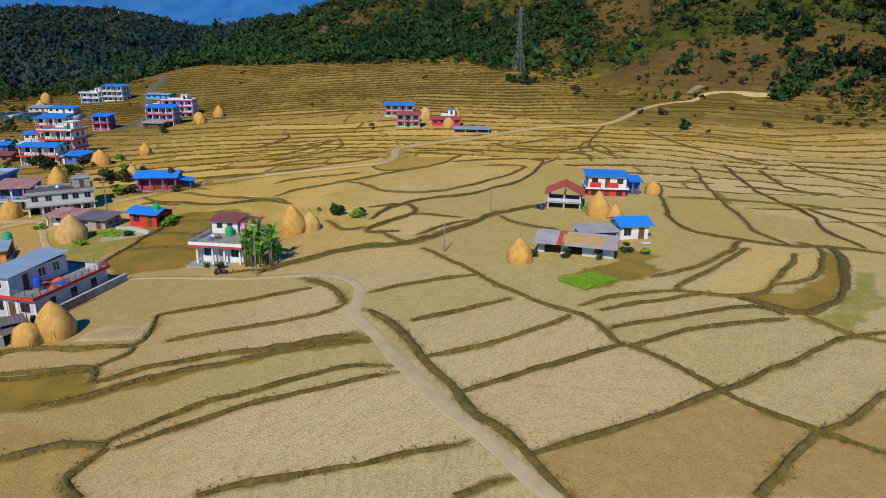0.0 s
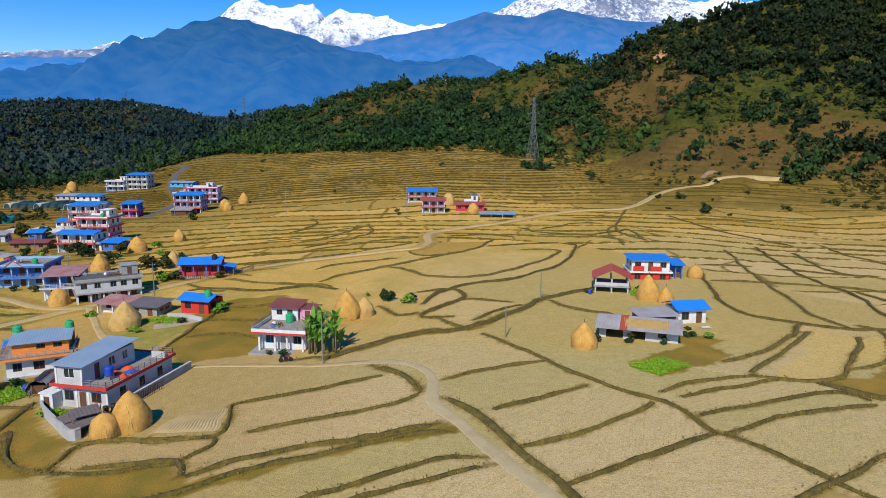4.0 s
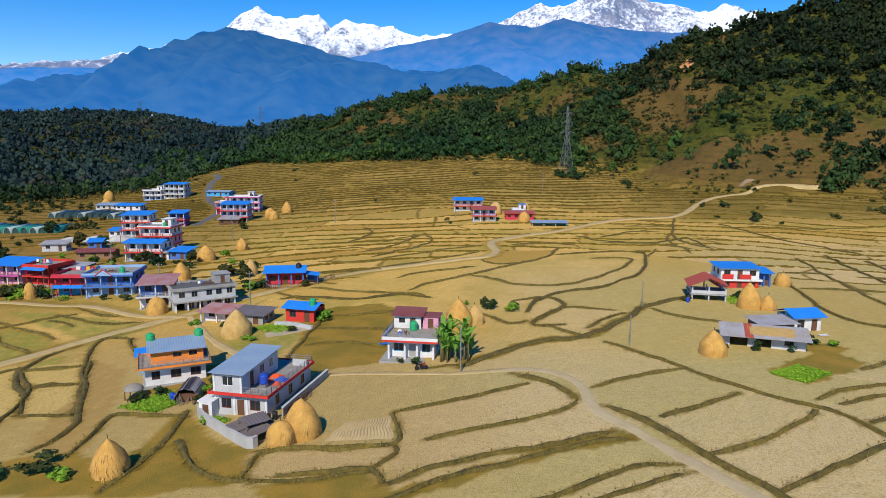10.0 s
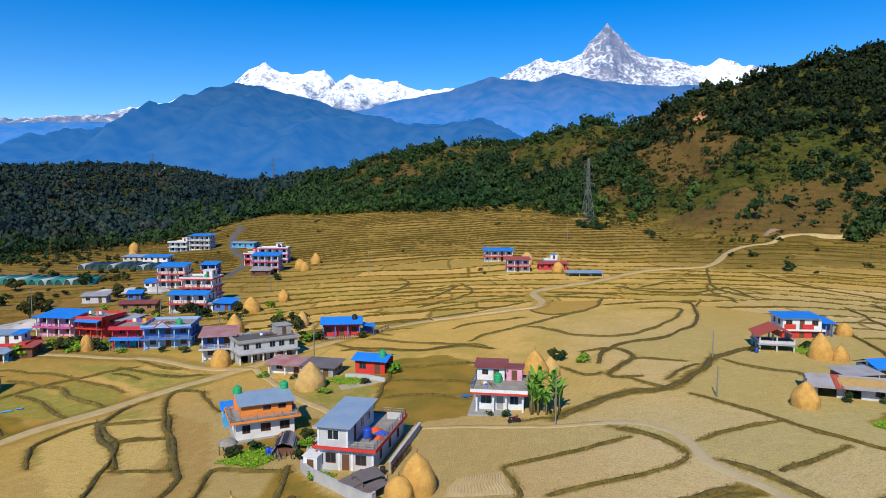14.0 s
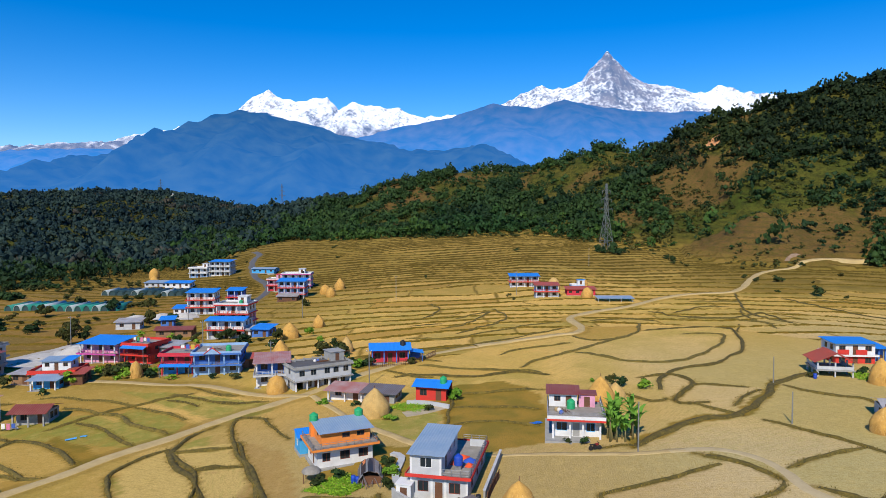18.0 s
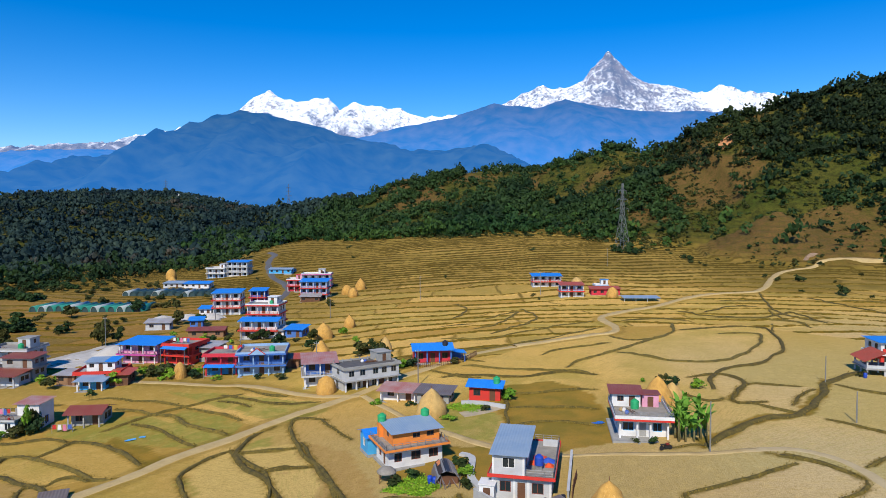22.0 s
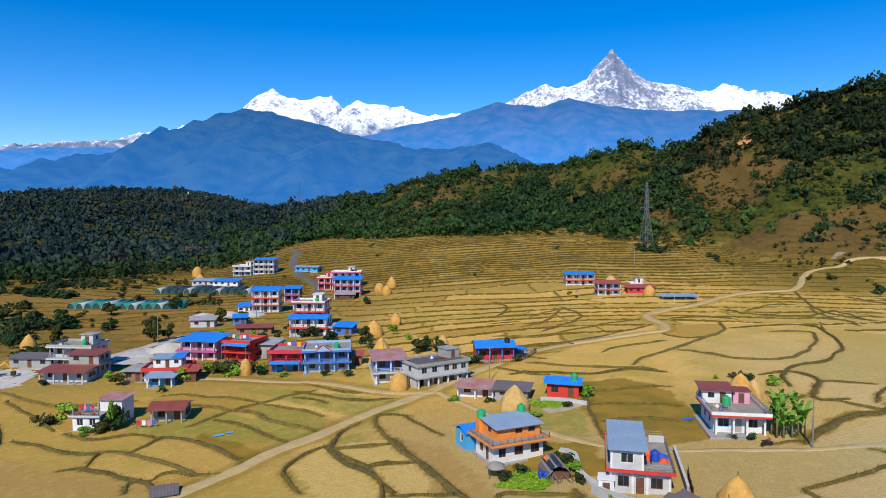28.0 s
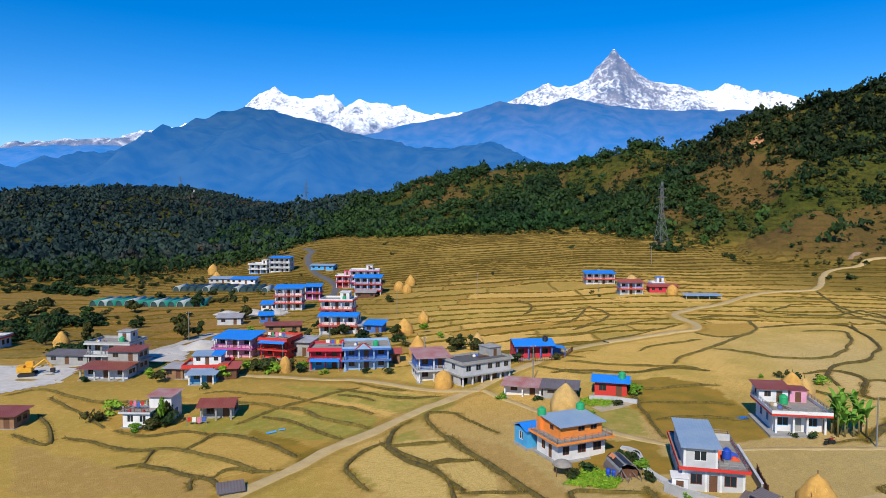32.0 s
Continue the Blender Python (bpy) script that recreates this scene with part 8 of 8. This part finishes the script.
def crop(name, x0, y0, corners, n, h, label):
    """Low leafy plants over a four-cornered plot."""
    c = np.array(corners, float)
    u, v = rs.rand(n, 1), rs.rand(n, 1)
    p = (c[0] * (1 - u) + c[1] * u) * (1 - v) + (c[3] * (1 - u) + c[2] * u) * v
    rad = rs.uniform(0.25, 0.5, n)
    return scatter(name, np.stack([p[:, 0], p[:, 1], grid_level(p[:, 0], p[:, 1]) - 0.05, rad, rad * h, rs.uniform(0, 6.28, n), rs.rand(n)], 1), TUFT + [(tv, tf) for tv, tf in [crown_template(14, 401, 0.6, 0.6, 0)]], LUSH, label, "crop")


crop("green_crop", 0, 0, [(55.4, 81.6), (58.0, 78.4), (62.9, 81.6), (60.4, 84.8)], 1500, 0.9, "bright green vegetable crop in a small plot")
crop("kitchen_garden", 0, 0, [(-26.0, 75.6), (-20.6, 73.6), (-18.6, 76.6), (-22.0, 81.0)], 700, 0.9, "green kitchen garden beside a house")
crop("lawn", 0, 0, [(-19.4, 107.8), (-13.6, 104.4), (-12.0, 108.4), (-16.0, 110.6)], 420, 0.7, "green weeds between the sheds")
crop("yard_greens", 0, 0, [(-13.4, 69.8), (-11.4, 68.8), (-10.4, 70.6), (-12.6, 71.4)], 90, 1.0, "green plants inside a walled yard")
crop("barn_weeds", 0, 0, [(66.0, 119.0), (69.6, 118.6), (70.6, 123.6), (66.4, 124.4)], 160, 1.3, "green weeds beside a barn")


def banana_grove(x, y):
    g = thing("banana_grove", x, y, 0, "clump of banana plants with broad arching green leaves", "banana plants")
    leaf = leaf_material("banana_leaf", (0.11, 0.25, 0.03), (0.24, 0.38, 0.07), (0.15, 0.29, 0.04))
    stem = mat("banana_stem", (0.12, 0.13, 0.04), 0.8, (0.2, 0.14, 0.06), 3, 0.5)
    shapes = []
    for k in range(4):
        verts, faces = [], []
        L, droop = 2.3 + 0.25 * k, 0.9 + 0.35 * k
        for i in range(8):
            t_ = i / 7
            w = 0.26 * math.sin(math.pi * min(1, 0.12 + t_ * 0.88)) ** 0.6
            c = Vector((L * t_ * (1 - 0.15 * t_), 0, 1.1 * L * t_ * 0.7 - droop * 1.3 * t_ * t_))
            verts += [c + Vector((0, -w, 0.10 * w)), c, c + Vector((0, w, 0.10 * w))]
            if i:
                a = 3 * i
                faces += [(a - 3, a - 2, a + 1, a), (a - 2, a - 1, a + 2, a + 1)]
        me = bpy.data.meshes.new("leaf")
        me.from_pydata([tuple(v) for v in verts], [], faces)
        me.materials.append(leaf)
        shapes.append(me)
    rnd = random.Random(4)
    for k in range(16):
        sx, sy, sh = rnd.uniform(-2.2, 2.2), rnd.uniform(-1.6, 1.6), rnd.uniform(1.0, 3.8)
        bm = bmesh.new()
        lathe(bm, [(0.15, -0.3), (0.12, sh * 0.6), (0.08, sh)], 8, sx, sy)
        part("stem", bm, stem, g, smooth=True)
        for i in range(7):
            ob = new("leaf", shapes[(i + k) % 4])
            ob.parent = g
            ob.matrix_local = pose(sx, sy, sh - 0.1, 0, -46 + rnd.uniform(-28, 22), i * 51 + rnd.uniform(-15, 15)) @ Matrix.Scale(rnd.uniform(0.9, 1.25), 4)
    return g


banana_grove(15.0, 88.4)


# ---- small things ----
def pole(x, y, h, label="thin grey power pole in a field", arm=True):
    p = thing("power_pole", x, y, 12, label, "pole")
    bm = bmesh.new()
    lathe(bm, [(0.11, -0.5), (0.10, h * 0.5), (0.07, h)], 8)
    part("post", bm, METAL, p)
    if arm:
        boxes("cross_arm", [(-0.5, 0.5, -0.04, 0.04, h - 0.5, h - 0.42)], METAL, p)
        for px in (-0.45, 0.0, 0.45):
            bm = bmesh.new()
            lathe(bm, [(0.05, h - 0.42), (0.06, h - 0.34), (0.03, h - 0.26)], 6, px, 0)
            part("insulator", bm, WHITE, p)
    return p


for x, y, h, arm in ((40.4, 93.4, 4.6, False), (48.6, 115.9, 5.0, False), (15.6, 83.2, 6.5, False), (-24.0, 122.5, 7.0, True), (-45.0, 131.0, 7.5, True), (-70.0, 160.0, 8.0, True), (-58.0, 215.0, 8.0, True), (16.0, 250.0, 9.0, True), (-30.0, 250.0, 9.0, True), (60, 330, 9.0, True), (-98, 220, 8.5, True), (-110, 172, 8, True)):
    pole(x, y, h, arm=arm)


PYLON_STEEL = mat("weathered_pylon_steel", (0.13, 0.15, 0.16), 0.6, (0.07, 0.08, 0.085), 3, 0.4)


def pylon(x, y, h, label, w=3.4):
    p = thing("pylon", x, y, 20, label, "pylon")
    r0, r1, waist = w, 0.35, 0.55
    lv = [0.0, 0.16, 0.3, 0.43, 0.55, 0.65, 0.74, 0.83, 0.92, 1.0]
    wid = [float(np.interp(q, [0, waist, 1], [r0, 0.9, r1])) for q in lv]
    t_ = 0.05 + h * 0.0022
    for sx, sy in ((-1, -1), (1, -1), (1, 1), (-1, 1)):
        bm = bmesh.new()
        for (a, wa), (b, wb) in zip(zip(lv, wid), zip(lv[1:], wid[1:])):
            if a in (0.0, 0.55):
                end_z, end_w = (0.55, 0.9) if a == 0 else (1.0, r1)
                rod(bm, (sx * wa, sy * wa, a * h - (0.6 if a == 0 else 0.0)), (sx * end_w, sy * end_w, end_z * h), t_, 4)
        part("leg", bm, PYLON_STEEL, p)
    bm = bmesh.new()
    for (a, wa), (b, wb) in zip(zip(lv, wid), zip(lv[1:], wid[1:])):
        c4 = [(-1, -1), (1, -1), (1, 1), (-1, 1)]
        for (ax, ay), (bx, by) in zip(c4, c4[1:] + c4[:1]):
            rod(bm, (ax * wa, ay * wa, a * h), (bx * wb, by * wb, b * h), t_ * 0.6, 4)
            rod(bm, (bx * wa, by * wa, a * h), (ax * wb, ay * wb, b * h), t_ * 0.6, 4)
            rod(bm, (ax * wb, ay * wb, b * h), (bx * wb, by * wb, b * h), t_ * 0.5, 4)
    part("lattice", bm, PYLON_STEEL, p)
    for z, reach in ((0.62, 4.2), (0.76, 3.4), (0.89, 2.6)):
        bm = bmesh.new()
        for s in (-1, 1):
            rod(bm, (0, 0, h * z), (s * reach, 0, h * z + 0.2), t_ * 0.8, 4)
            rod(bm, (0, 0, h * z + 1.3), (s * reach, 0, h * z + 0.25), t_ * 0.8, 4)
            rod(bm, (s * reach, 0, h * z + 0.2), (s * reach, 0, h * z - 1.4), t_ * 0.7, 4)
        part("cross_arm", bm, PYLON_STEEL, p)
    return p


for k, (x, y, r, h) in enumerate(((77, 372, 3.2, 4.5), (81, 371, 3.6, 5.5), (85, 373, 3.0, 4.0), (88, 369, 2.6, 3.4), (74, 375, 2.4, 3.2), (83, 366, 2.2, 2.6))):
    shrub(x, y, r, h, 60 + k, WOOD, "dark thicket at the foot of a pylon")
pylon(79.4, 377, 48.6 - level(79.4, 377), "tall grey lattice power pylon at the foot of the hill")
pylon(-517, 1139, 92 - level(-517, 1139) + 8, "distant lattice power pylon on a wooded hill", 5)
pylon(-243, 900, 78 - level(-243, 900), "distant lattice power pylon behind the woods", 4)

SHEETING = {k: mat(k + "_sheeting", c, 0.5, amount=0.25) for k, c in (("green", (0.03, 0.25, 0.19)), ("dark", (0.025, 0.06, 0.065)), ("pale", (0.42, 0.47, 0.46)))}


def tunnel(x, y, ang, w, length, h, cover):
    t = thing("polytunnel", x, y, ang, f"arched polytunnel with {cover} plastic sheeting", "polytunnel", group="polytunnels")
    n = 9
    verts, faces = [], []
    for yy in (0.0, length):
        for s in (1.0, 0.95):
            verts += [(w / 2 * s * math.cos(math.pi * i / n), yy, h * s * math.sin(math.pi * i / n) - 0.05) for i in range(n + 1)]
    m_ = n + 1
    for i in range(n):
        faces += [(i, i + 1, 2 * m_ + i + 1, 2 * m_ + i), (m_ + i + 1, m_ + i, 3 * m_ + i, 3 * m_ + i + 1), (i + 1, i, m_ + i, m_ + i + 1), (2 * m_ + i, 2 * m_ + i + 1, 3 * m_ + i + 1, 3 * m_ + i)]
    raw("cover", verts, faces, SHEETING[cover], t, True)
    bm = bmesh.new()
    vs = [bm.verts.new((w / 2 * 0.94 * math.cos(math.pi * i / n), 0.3, h * 0.94 * math.sin(math.pi * i / n))) for i in range(n + 1)]
    bm.faces.new(vs)
    part("end_sheet", bm, SHEETING["dark"], t)
    return t


for k in range(13):
    tunnel(-175.0 + 3.3 * k, 242.0, 0, 2.8, 14, 2.2, "green" if k % 3 != 1 else "pale")
for k in range(13):
    tunnel(-163.0 + 3.3 * k, 288.0, 3, 2.9, 14, 2.3, "dark" if k % 4 else "pale")

# heaps of gravel and the yard by the broad road
GRAVEL = mat("pale_gravel", (0.55, 0.53, 0.50), 0.95, (0.38, 0.36, 0.33), 0.7, 0.5, 0.08, 6.0)


def heap(x, y, r, h, seed, label, material):
    t = thing("gravel_heap", x, y, 0, label, "heap")
    bm = bmesh.new()
    lathe(bm, [(r * 1.15, -0.4), (r, 0.05), (r * 0.8, h * 0.3), (r * 0.5, h * 0.68), (r * 0.22, h * 0.93), (0.05, h)], 22, 0, 0, 0.35, seed)
    part("mound", bm, material, t, smooth=True)


for k, (x, y, r, h) in enumerate(((-96, 166, 5.6, 2.6), (-103, 163, 5.5, 2.0), (-101, 171, 4.0, 1.7), (-92, 170, 3.5, 1.2), (-118, 225, 4, 1.2), (-110, 227, 5, 1.4), (-103, 229, 4, 1.2))):
    heap(x, y, r, h, k + 1, "pale grey heap of gravel beside the road", GRAVEL)


def gravel_yard(corners, label):
    """A thin uneven spread of gravel inside plan corners."""
    c = np.array(corners, float)
    step = 1.0
    xs_, ys_ = np.arange(c[:, 0].min(), c[:, 0].max() + step, step), np.arange(c[:, 1].min(), c[:, 1].max() + step, step)
    keep = {}
    for j, y in enumerate(ys_):
        for i, x in enumerate(xs_):
            wx, wy = x + 0.9 * float(vnoise(x, y, 3)), y + 0.9 * float(vnoise(x + 9, y, 3))
            hit = False
            for (xa, ya), (xb, yb) in zip(c, np.roll(c, -1, 0)):
                if (ya > wy) != (yb > wy) and wx < (xb - xa) * (wy - ya) / (yb - ya) + xa:
                    hit = not hit
            if hit:
                keep[i, j] = len(keep)
    vs = [(xs_[i], ys_[j], level(xs_[i], ys_[j]) + 0.06 + 0.08 * float(vnoise(xs_[i], ys_[j], 2.5))) for i, j in keep]
    fs = [(k, keep[i + 1, j], keep[i + 1, j + 1], keep[i, j + 1]) for (i, j), k in keep.items() if (i + 1, j) in keep and (i + 1, j + 1) in keep and (i, j + 1) in keep]
    return tagged(raw("gravel_yard", vs, fs, GRAVEL), label, "gravel", kind="structure")


gravel_yard([(-124.5, 121.5), (-118.2, 128.6), (-119.0, 135.0), (-121.5, 139.5), (-131, 141.8), (-142, 141), (-144, 119)], "pale grey gravel yard beside the village road")
gravel_yard([(-115.0, 146.6), (-105.3, 143.4), (-99.5, 147.0), (-104.8, 161.5), (-110.0, 166.0), (-112.6, 155.0)], "spread of pale gravel between the road and the houses")
gravel_yard([(-121, 221), (-96, 218), (-97, 231), (-110, 229), (-122, 233)], "bare pale ground along the village edge")


def excavator(x, y, ang):
    e = thing("excavator", x, y, ang, "yellow tracked excavator parked on gravel", "excavator")
    yel, dark = mat("yellow_machine_paint", (0.75, 0.38, 0.02), 0.5), mat("black_rubber", (0.02, 0.02, 0.02), 0.8)
    for s in (-1, 1):
        bm = bmesh.new()
        ring = [(-1.7, 0.35), (-1.4, 0.0), (1.4, 0.0), (1.7, 0.35), (1.4, 0.75), (-1.4, 0.75)]
        lo = [bm.verts.new((a, s * 1.15 - 0.25, b)) for a, b in ring]
        hi = [bm.verts.new((a, s * 1.15 + 0.25, b)) for a, b in ring]
        bm.faces.new(lo)
        bm.faces.new(hi[::-1])
        for i in range(6):
            bm.faces.new((lo[i], hi[i], hi[(i + 1) % 6], lo[(i + 1) % 6]))
        part("track", bm, dark, e)
    boxes("body", [(-1.8, 0.9, -1.2, 1.2, 0.85, 1.8), (-1.8, -0.6, -1.1, 1.1, 1.8, 2.2)], yel, e)
    cab = boxes("cab", [(-0.5, 0.95, 0.25, 1.15, 1.8, 2.9)], yel, e)
    boxes("window", [(0.96, 0.98, 0.35, 1.05, 2.0, 2.8)], GLASS, cab)
    for nm, a, b, r in (("boom", (0.9, -0.2, 1.5), (3.2, -0.2, 3.3), 0.22), ("arm", (3.2, -0.2, 3.3), (4.6, -0.2, 1.4), 0.17)):
        bm = bmesh.new()
        rod(bm, a, b, r, 6)
        part(nm, bm, yel, e)
    boxes("bucket", [(4.2, 5.0, -0.7, 0.3, 0.5, 1.3)], dark, e)


excavator(-128.0, 133.0, 20)


def motorbike(x, y, ang):
    e = thing("motorbike", x, y, ang, "dark motorbike parked on the lane", "motorbike")
    dark, red = mat("bike_black", (0.015, 0.015, 0.018), 0.5), mat("bike_red", (0.25, 0.02, 0.02), 0.4)
    for px in (-0.62, 0.62):
        bm = bmesh.new()
        rod(bm, (px, -0.06, 0.31), (px, 0.06, 0.31), 0.31, 14)
        part("wheel", bm, dark, e)
    boxes("engine", [(-0.25, 0.3, -0.14, 0.14, 0.25, 0.62)], dark, e)
    boxes("fuel_tank", [(0.0, 0.42, -0.13, 0.13, 0.66, 0.9)], red, e)
    boxes("seat", [(-0.75, 0.0, -0.13, 0.13, 0.68, 0.82)], dark, e)
    bm = bmesh.new()
    rod(bm, (0.62, 0, 0.31), (0.42, 0, 1.0), 0.04, 6)
    rod(bm, (0.42, -0.35, 1.02), (0.42, 0.35, 1.02), 0.03, 6)
    part("fork", bm, dark, e)


motorbike(10.4, 84.6, 15)


def wood_pile(x, y, ang, seed):
    e = thing("wood_pile", x, y, ang, "heap of poles and firewood under a sheet in a yard", "wood pile")
    rnd = random.Random(seed)
    grey_wood = mat("weathered_wood", (0.22, 0.19, 0.16), 0.9, (0.12, 0.10, 0.08), 3, 0.5)
    for k in range(16):
        bm = bmesh.new()
        yy, zz = rnd.uniform(-1.0, 1.0), 0.1 + 0.9 * rnd.random() * (1 - abs(k / 8 - 1) * 0.4)
        rod(bm, (rnd.uniform(-1.9, -1.3), yy, zz), (rnd.uniform(1.3, 1.9), yy + rnd.uniform(-0.5, 0.5), zz + rnd.uniform(-0.1, 0.3)), rnd.uniform(0.05, 0.1), 6)
        part("pole", bm, grey_wood, e)
    boxes("frame_post", [(-1.6, -1.5, -1.1, -1.0, -0.3, 1.6), (1.5, 1.6, -1.1, -1.0, -0.3, 1.6), (-1.6, -1.5, 1.0, 1.1, -0.3, 1.8), (1.5, 1.6, 1.0, 1.1, -0.3, 1.8)], grey_wood, e)
    tin_roof(e, -1.5, 1.3, -1.0, 1.1, 1.6, 1.85, TIN_DARK)


def sheet_hut(x, y, ang):
    """A barrel-shaped heap roofed with overlapping strips of old sheeting."""
    e = thing("sheet_hut", x, y, ang, "barrel-shaped wood store covered with grey sheeting strips", "hut")
    rnd = random.Random(8)
    mats = [TIN_DARK, mat("black_plastic", (0.03, 0.032, 0.036), 0.45), TIN_OLD, mat("grey_sheeting", (0.24, 0.25, 0.27), 0.6)]
    for k in range(11):
        a0, a1 = math.pi * k / 11 - 0.05, math.pi * (k + 1) / 11 + 0.05
        y0, y1 = rnd.uniform(-0.3, 0.2), 4.0 + rnd.uniform(-0.2, 0.4)
        vs = []
        for yy in (y0, (y0 + y1) / 2, y1):
            sag = 0.06 * rnd.random()
            for a, rr in ((a0, 1.30), (a1, 1.30), (a1, 1.35), (a0, 1.35)):
                rr += 0.03 * (k % 2)
                vs.append((1.15 * rr * math.cos(a), yy, max(-0.2, 1.35 * rr * math.sin(a) - sag)))
        fs = []
        for b in (0, 4):
            fs += [(b + i, b + (i + 1) % 4, b + 4 + (i + 1) % 4, b + 4 + i) for i in range(4)]
        raw("sheeting_strip", vs, fs + [(3, 2, 1, 0), (8, 9, 10, 11)], mats[rnd.randrange(4)], e, False)
    bm = bmesh.new()
    box(bm, -1.3, 1.3, 0.3, 3.8, -0.3, 0.9)
    part("stacked_wood", bm, BROWN, e)
    for k in range(9):
        bm = bmesh.new()
        px = rnd.uniform(-1.2, 1.2)
        rod(bm, (px, rnd.uniform(-1.4, -0.5), rnd.uniform(0.05, 0.3)), (px + rnd.uniform(-0.6, 0.6), rnd.uniform(0.0, 0.5), rnd.uniform(0.5, 1.2)), 0.05, 5)
        part("pole", bm, mats[0], e)
    c = thing("draped_cloth", *on(e, -0.95, 2.6), ang, "orange cloth drying on a wood store", "cloth", base_of(e) + 1.25)
    vs = [(0.12 * i - 0.1, 0.35 * j, 0.05 + 0.13 * i + 0.03 * math.sin(2.0 * j + i)) for j in range(5) for i in range(5)]
    raw("cloth", vs, [(j * 5 + i, j * 5 + i + 1, j * 5 + i + 6, j * 5 + i + 5) for j in range(4) for i in range(4)], mat("orange_cloth", (0.75, 0.26, 0.10), 0.85), c)


sheet_hut(-18.0, 76.6, 8)
wood_pile(-6.4, 66.6, 40, 2)


def barrel(x, y, colour, label):
    e = thing("barrel", x, y, 0, label, "barrel")
    bm = bmesh.new()
    lathe(bm, [(0.28, -0.05), (0.3, 0.05), (0.3, 0.3), (0.31, 0.32), (0.3, 0.34), (0.3, 0.62), (0.31, 0.64), (0.3, 0.66), (0.3, 0.9), (0.27, 0.93)], 14)
    part("drum", bm, TANK_MATS[colour], e, smooth=True)


for x, y, c in ((-20.2, 77.6, "blue"), (-6.0, 69.6, "black"), (-5.4, 70.2, "black"), (58.4, 120.4, "blue"), (-19.6, 77.2, "blue")):
    barrel(x, y, c, f"{c} plastic barrel standing in a yard")

# ploughed plot with wavy ridges
soil_m = mat("ploughed_soil", (0.54, 0.41, 0.20), 0.95, (0.40, 0.29, 0.13), 0.8, 0.5, 0.05, 5)
pv, pf = [], []
nu, nw = 120, 26
for j in range(nw):
    for i in range(nu):
        u, v = i / (nu - 1), j / (nw - 1)
        x = (1.2 * (1 - v) + 2.6 * v) * (1 - u) + (8.4 * (1 - v) + 7.6 * v) * u + 0.14 * math.sin(v * 9)
        y = 64.0 * (1 - v) + (68.4 + 1.2 * u) * v
        rim = min(1, 8 * u, 8 * (1 - u), 8 * v, 8 * (1 - v))
        pv.append((x, y, level(x, y) + 0.03 + rim * (0.10 + 0.06 * math.sin(u * 2 * math.pi * 19 + 0.8 * math.sin(v * 7)))))
        if i and j:
            a = j * nu + i
            pf.append((a - nu - 1, a - nu, a, a - 1))
tagged(raw("ploughed_plot", pv, pf, soil_m), "ploughed plot with wavy soil ridges", "field", kind="structure")

# pale cut in the spur above the track
cut = mat("cut_earth", (0.34, 0.24, 0.16), 0.95, (0.18, 0.115, 0.07), 0.35, 0.55, 0.15, 1.5)
cv_, cf_ = [], []
for j in range(6):
    for i in range(16):
        a, b = i / 15 - 0.5, j / 5 - 0.5
        x, y = 162 + 14 * a + 1.5 * vnoise(j * 1.0, i * 0.7, 2), 330 + 5 * b + 5 * a + 1.2 * vnoise(i * 1.0, j * 2.0, 3)
        cv_.append((x, y, level(x, y) + 0.7 - 3.2 * (abs(2 * a) ** 3 + abs(2 * b) ** 3) * (0.7 + 0.5 * vnoise(i * 1.3, j * 1.7, 2))))
        if i and j:
            k = j * 16 + i
            cf_.append((k - 17, k - 16, k, k - 1))
tagged(raw("cut_bank", cv_, cf_, cut), "pale bare earth cut above the hill track", "bank", kind="structure")

# low houses on the ridge and a landslip scar
for x, y, w in ((-42, 655, 14), (20, 636, 16), (31, 634, 9), (-604, 1085, 12), (-575, 1090, 9), (-470, 1060, 12), (-440, 1066, 8)):
    rb = thing("ridge_house", x, y, 0, "long white house on the wooded ridge", "house", level(x, y))
    room(rb, 0, w, 0, 6, -2, 5.5, WHITE, [("w", 0.2, 1.4), ("w", 0.5, 1.4), ("w", 0.8, 1.4)])
    tin_roof(rb, -0.6, w + 0.6, -0.6, 6.6, 3.5, 4.4, TIN_GREY)
scar = mat("landslip_earth", (0.55, 0.24, 0.10), 0.95, (0.38, 0.18, 0.08), 0.4, 0.5, 0.1, 2)
sv, sf = [], []
for j in range(7):
    for i in range(15):
        a, b = i / 14 - 0.5, j / 6 - 0.5
        x, y = 184.5 + 13 * a, 488 + 10 * b + 2 * vnoise(i * 2.0, j, 4)
        sv.append((x, y, level(x, y) + 1.2 - 5 * (abs(a) ** 3 + abs(b) ** 3) * 2))
        if i and j:
            k = j * 15 + i
            sf.append((k - 16, k - 15, k, k - 1))
tagged(raw("landslip", sv, sf, scar), "bare orange earth scar on the hill", "landslip", kind="structure")
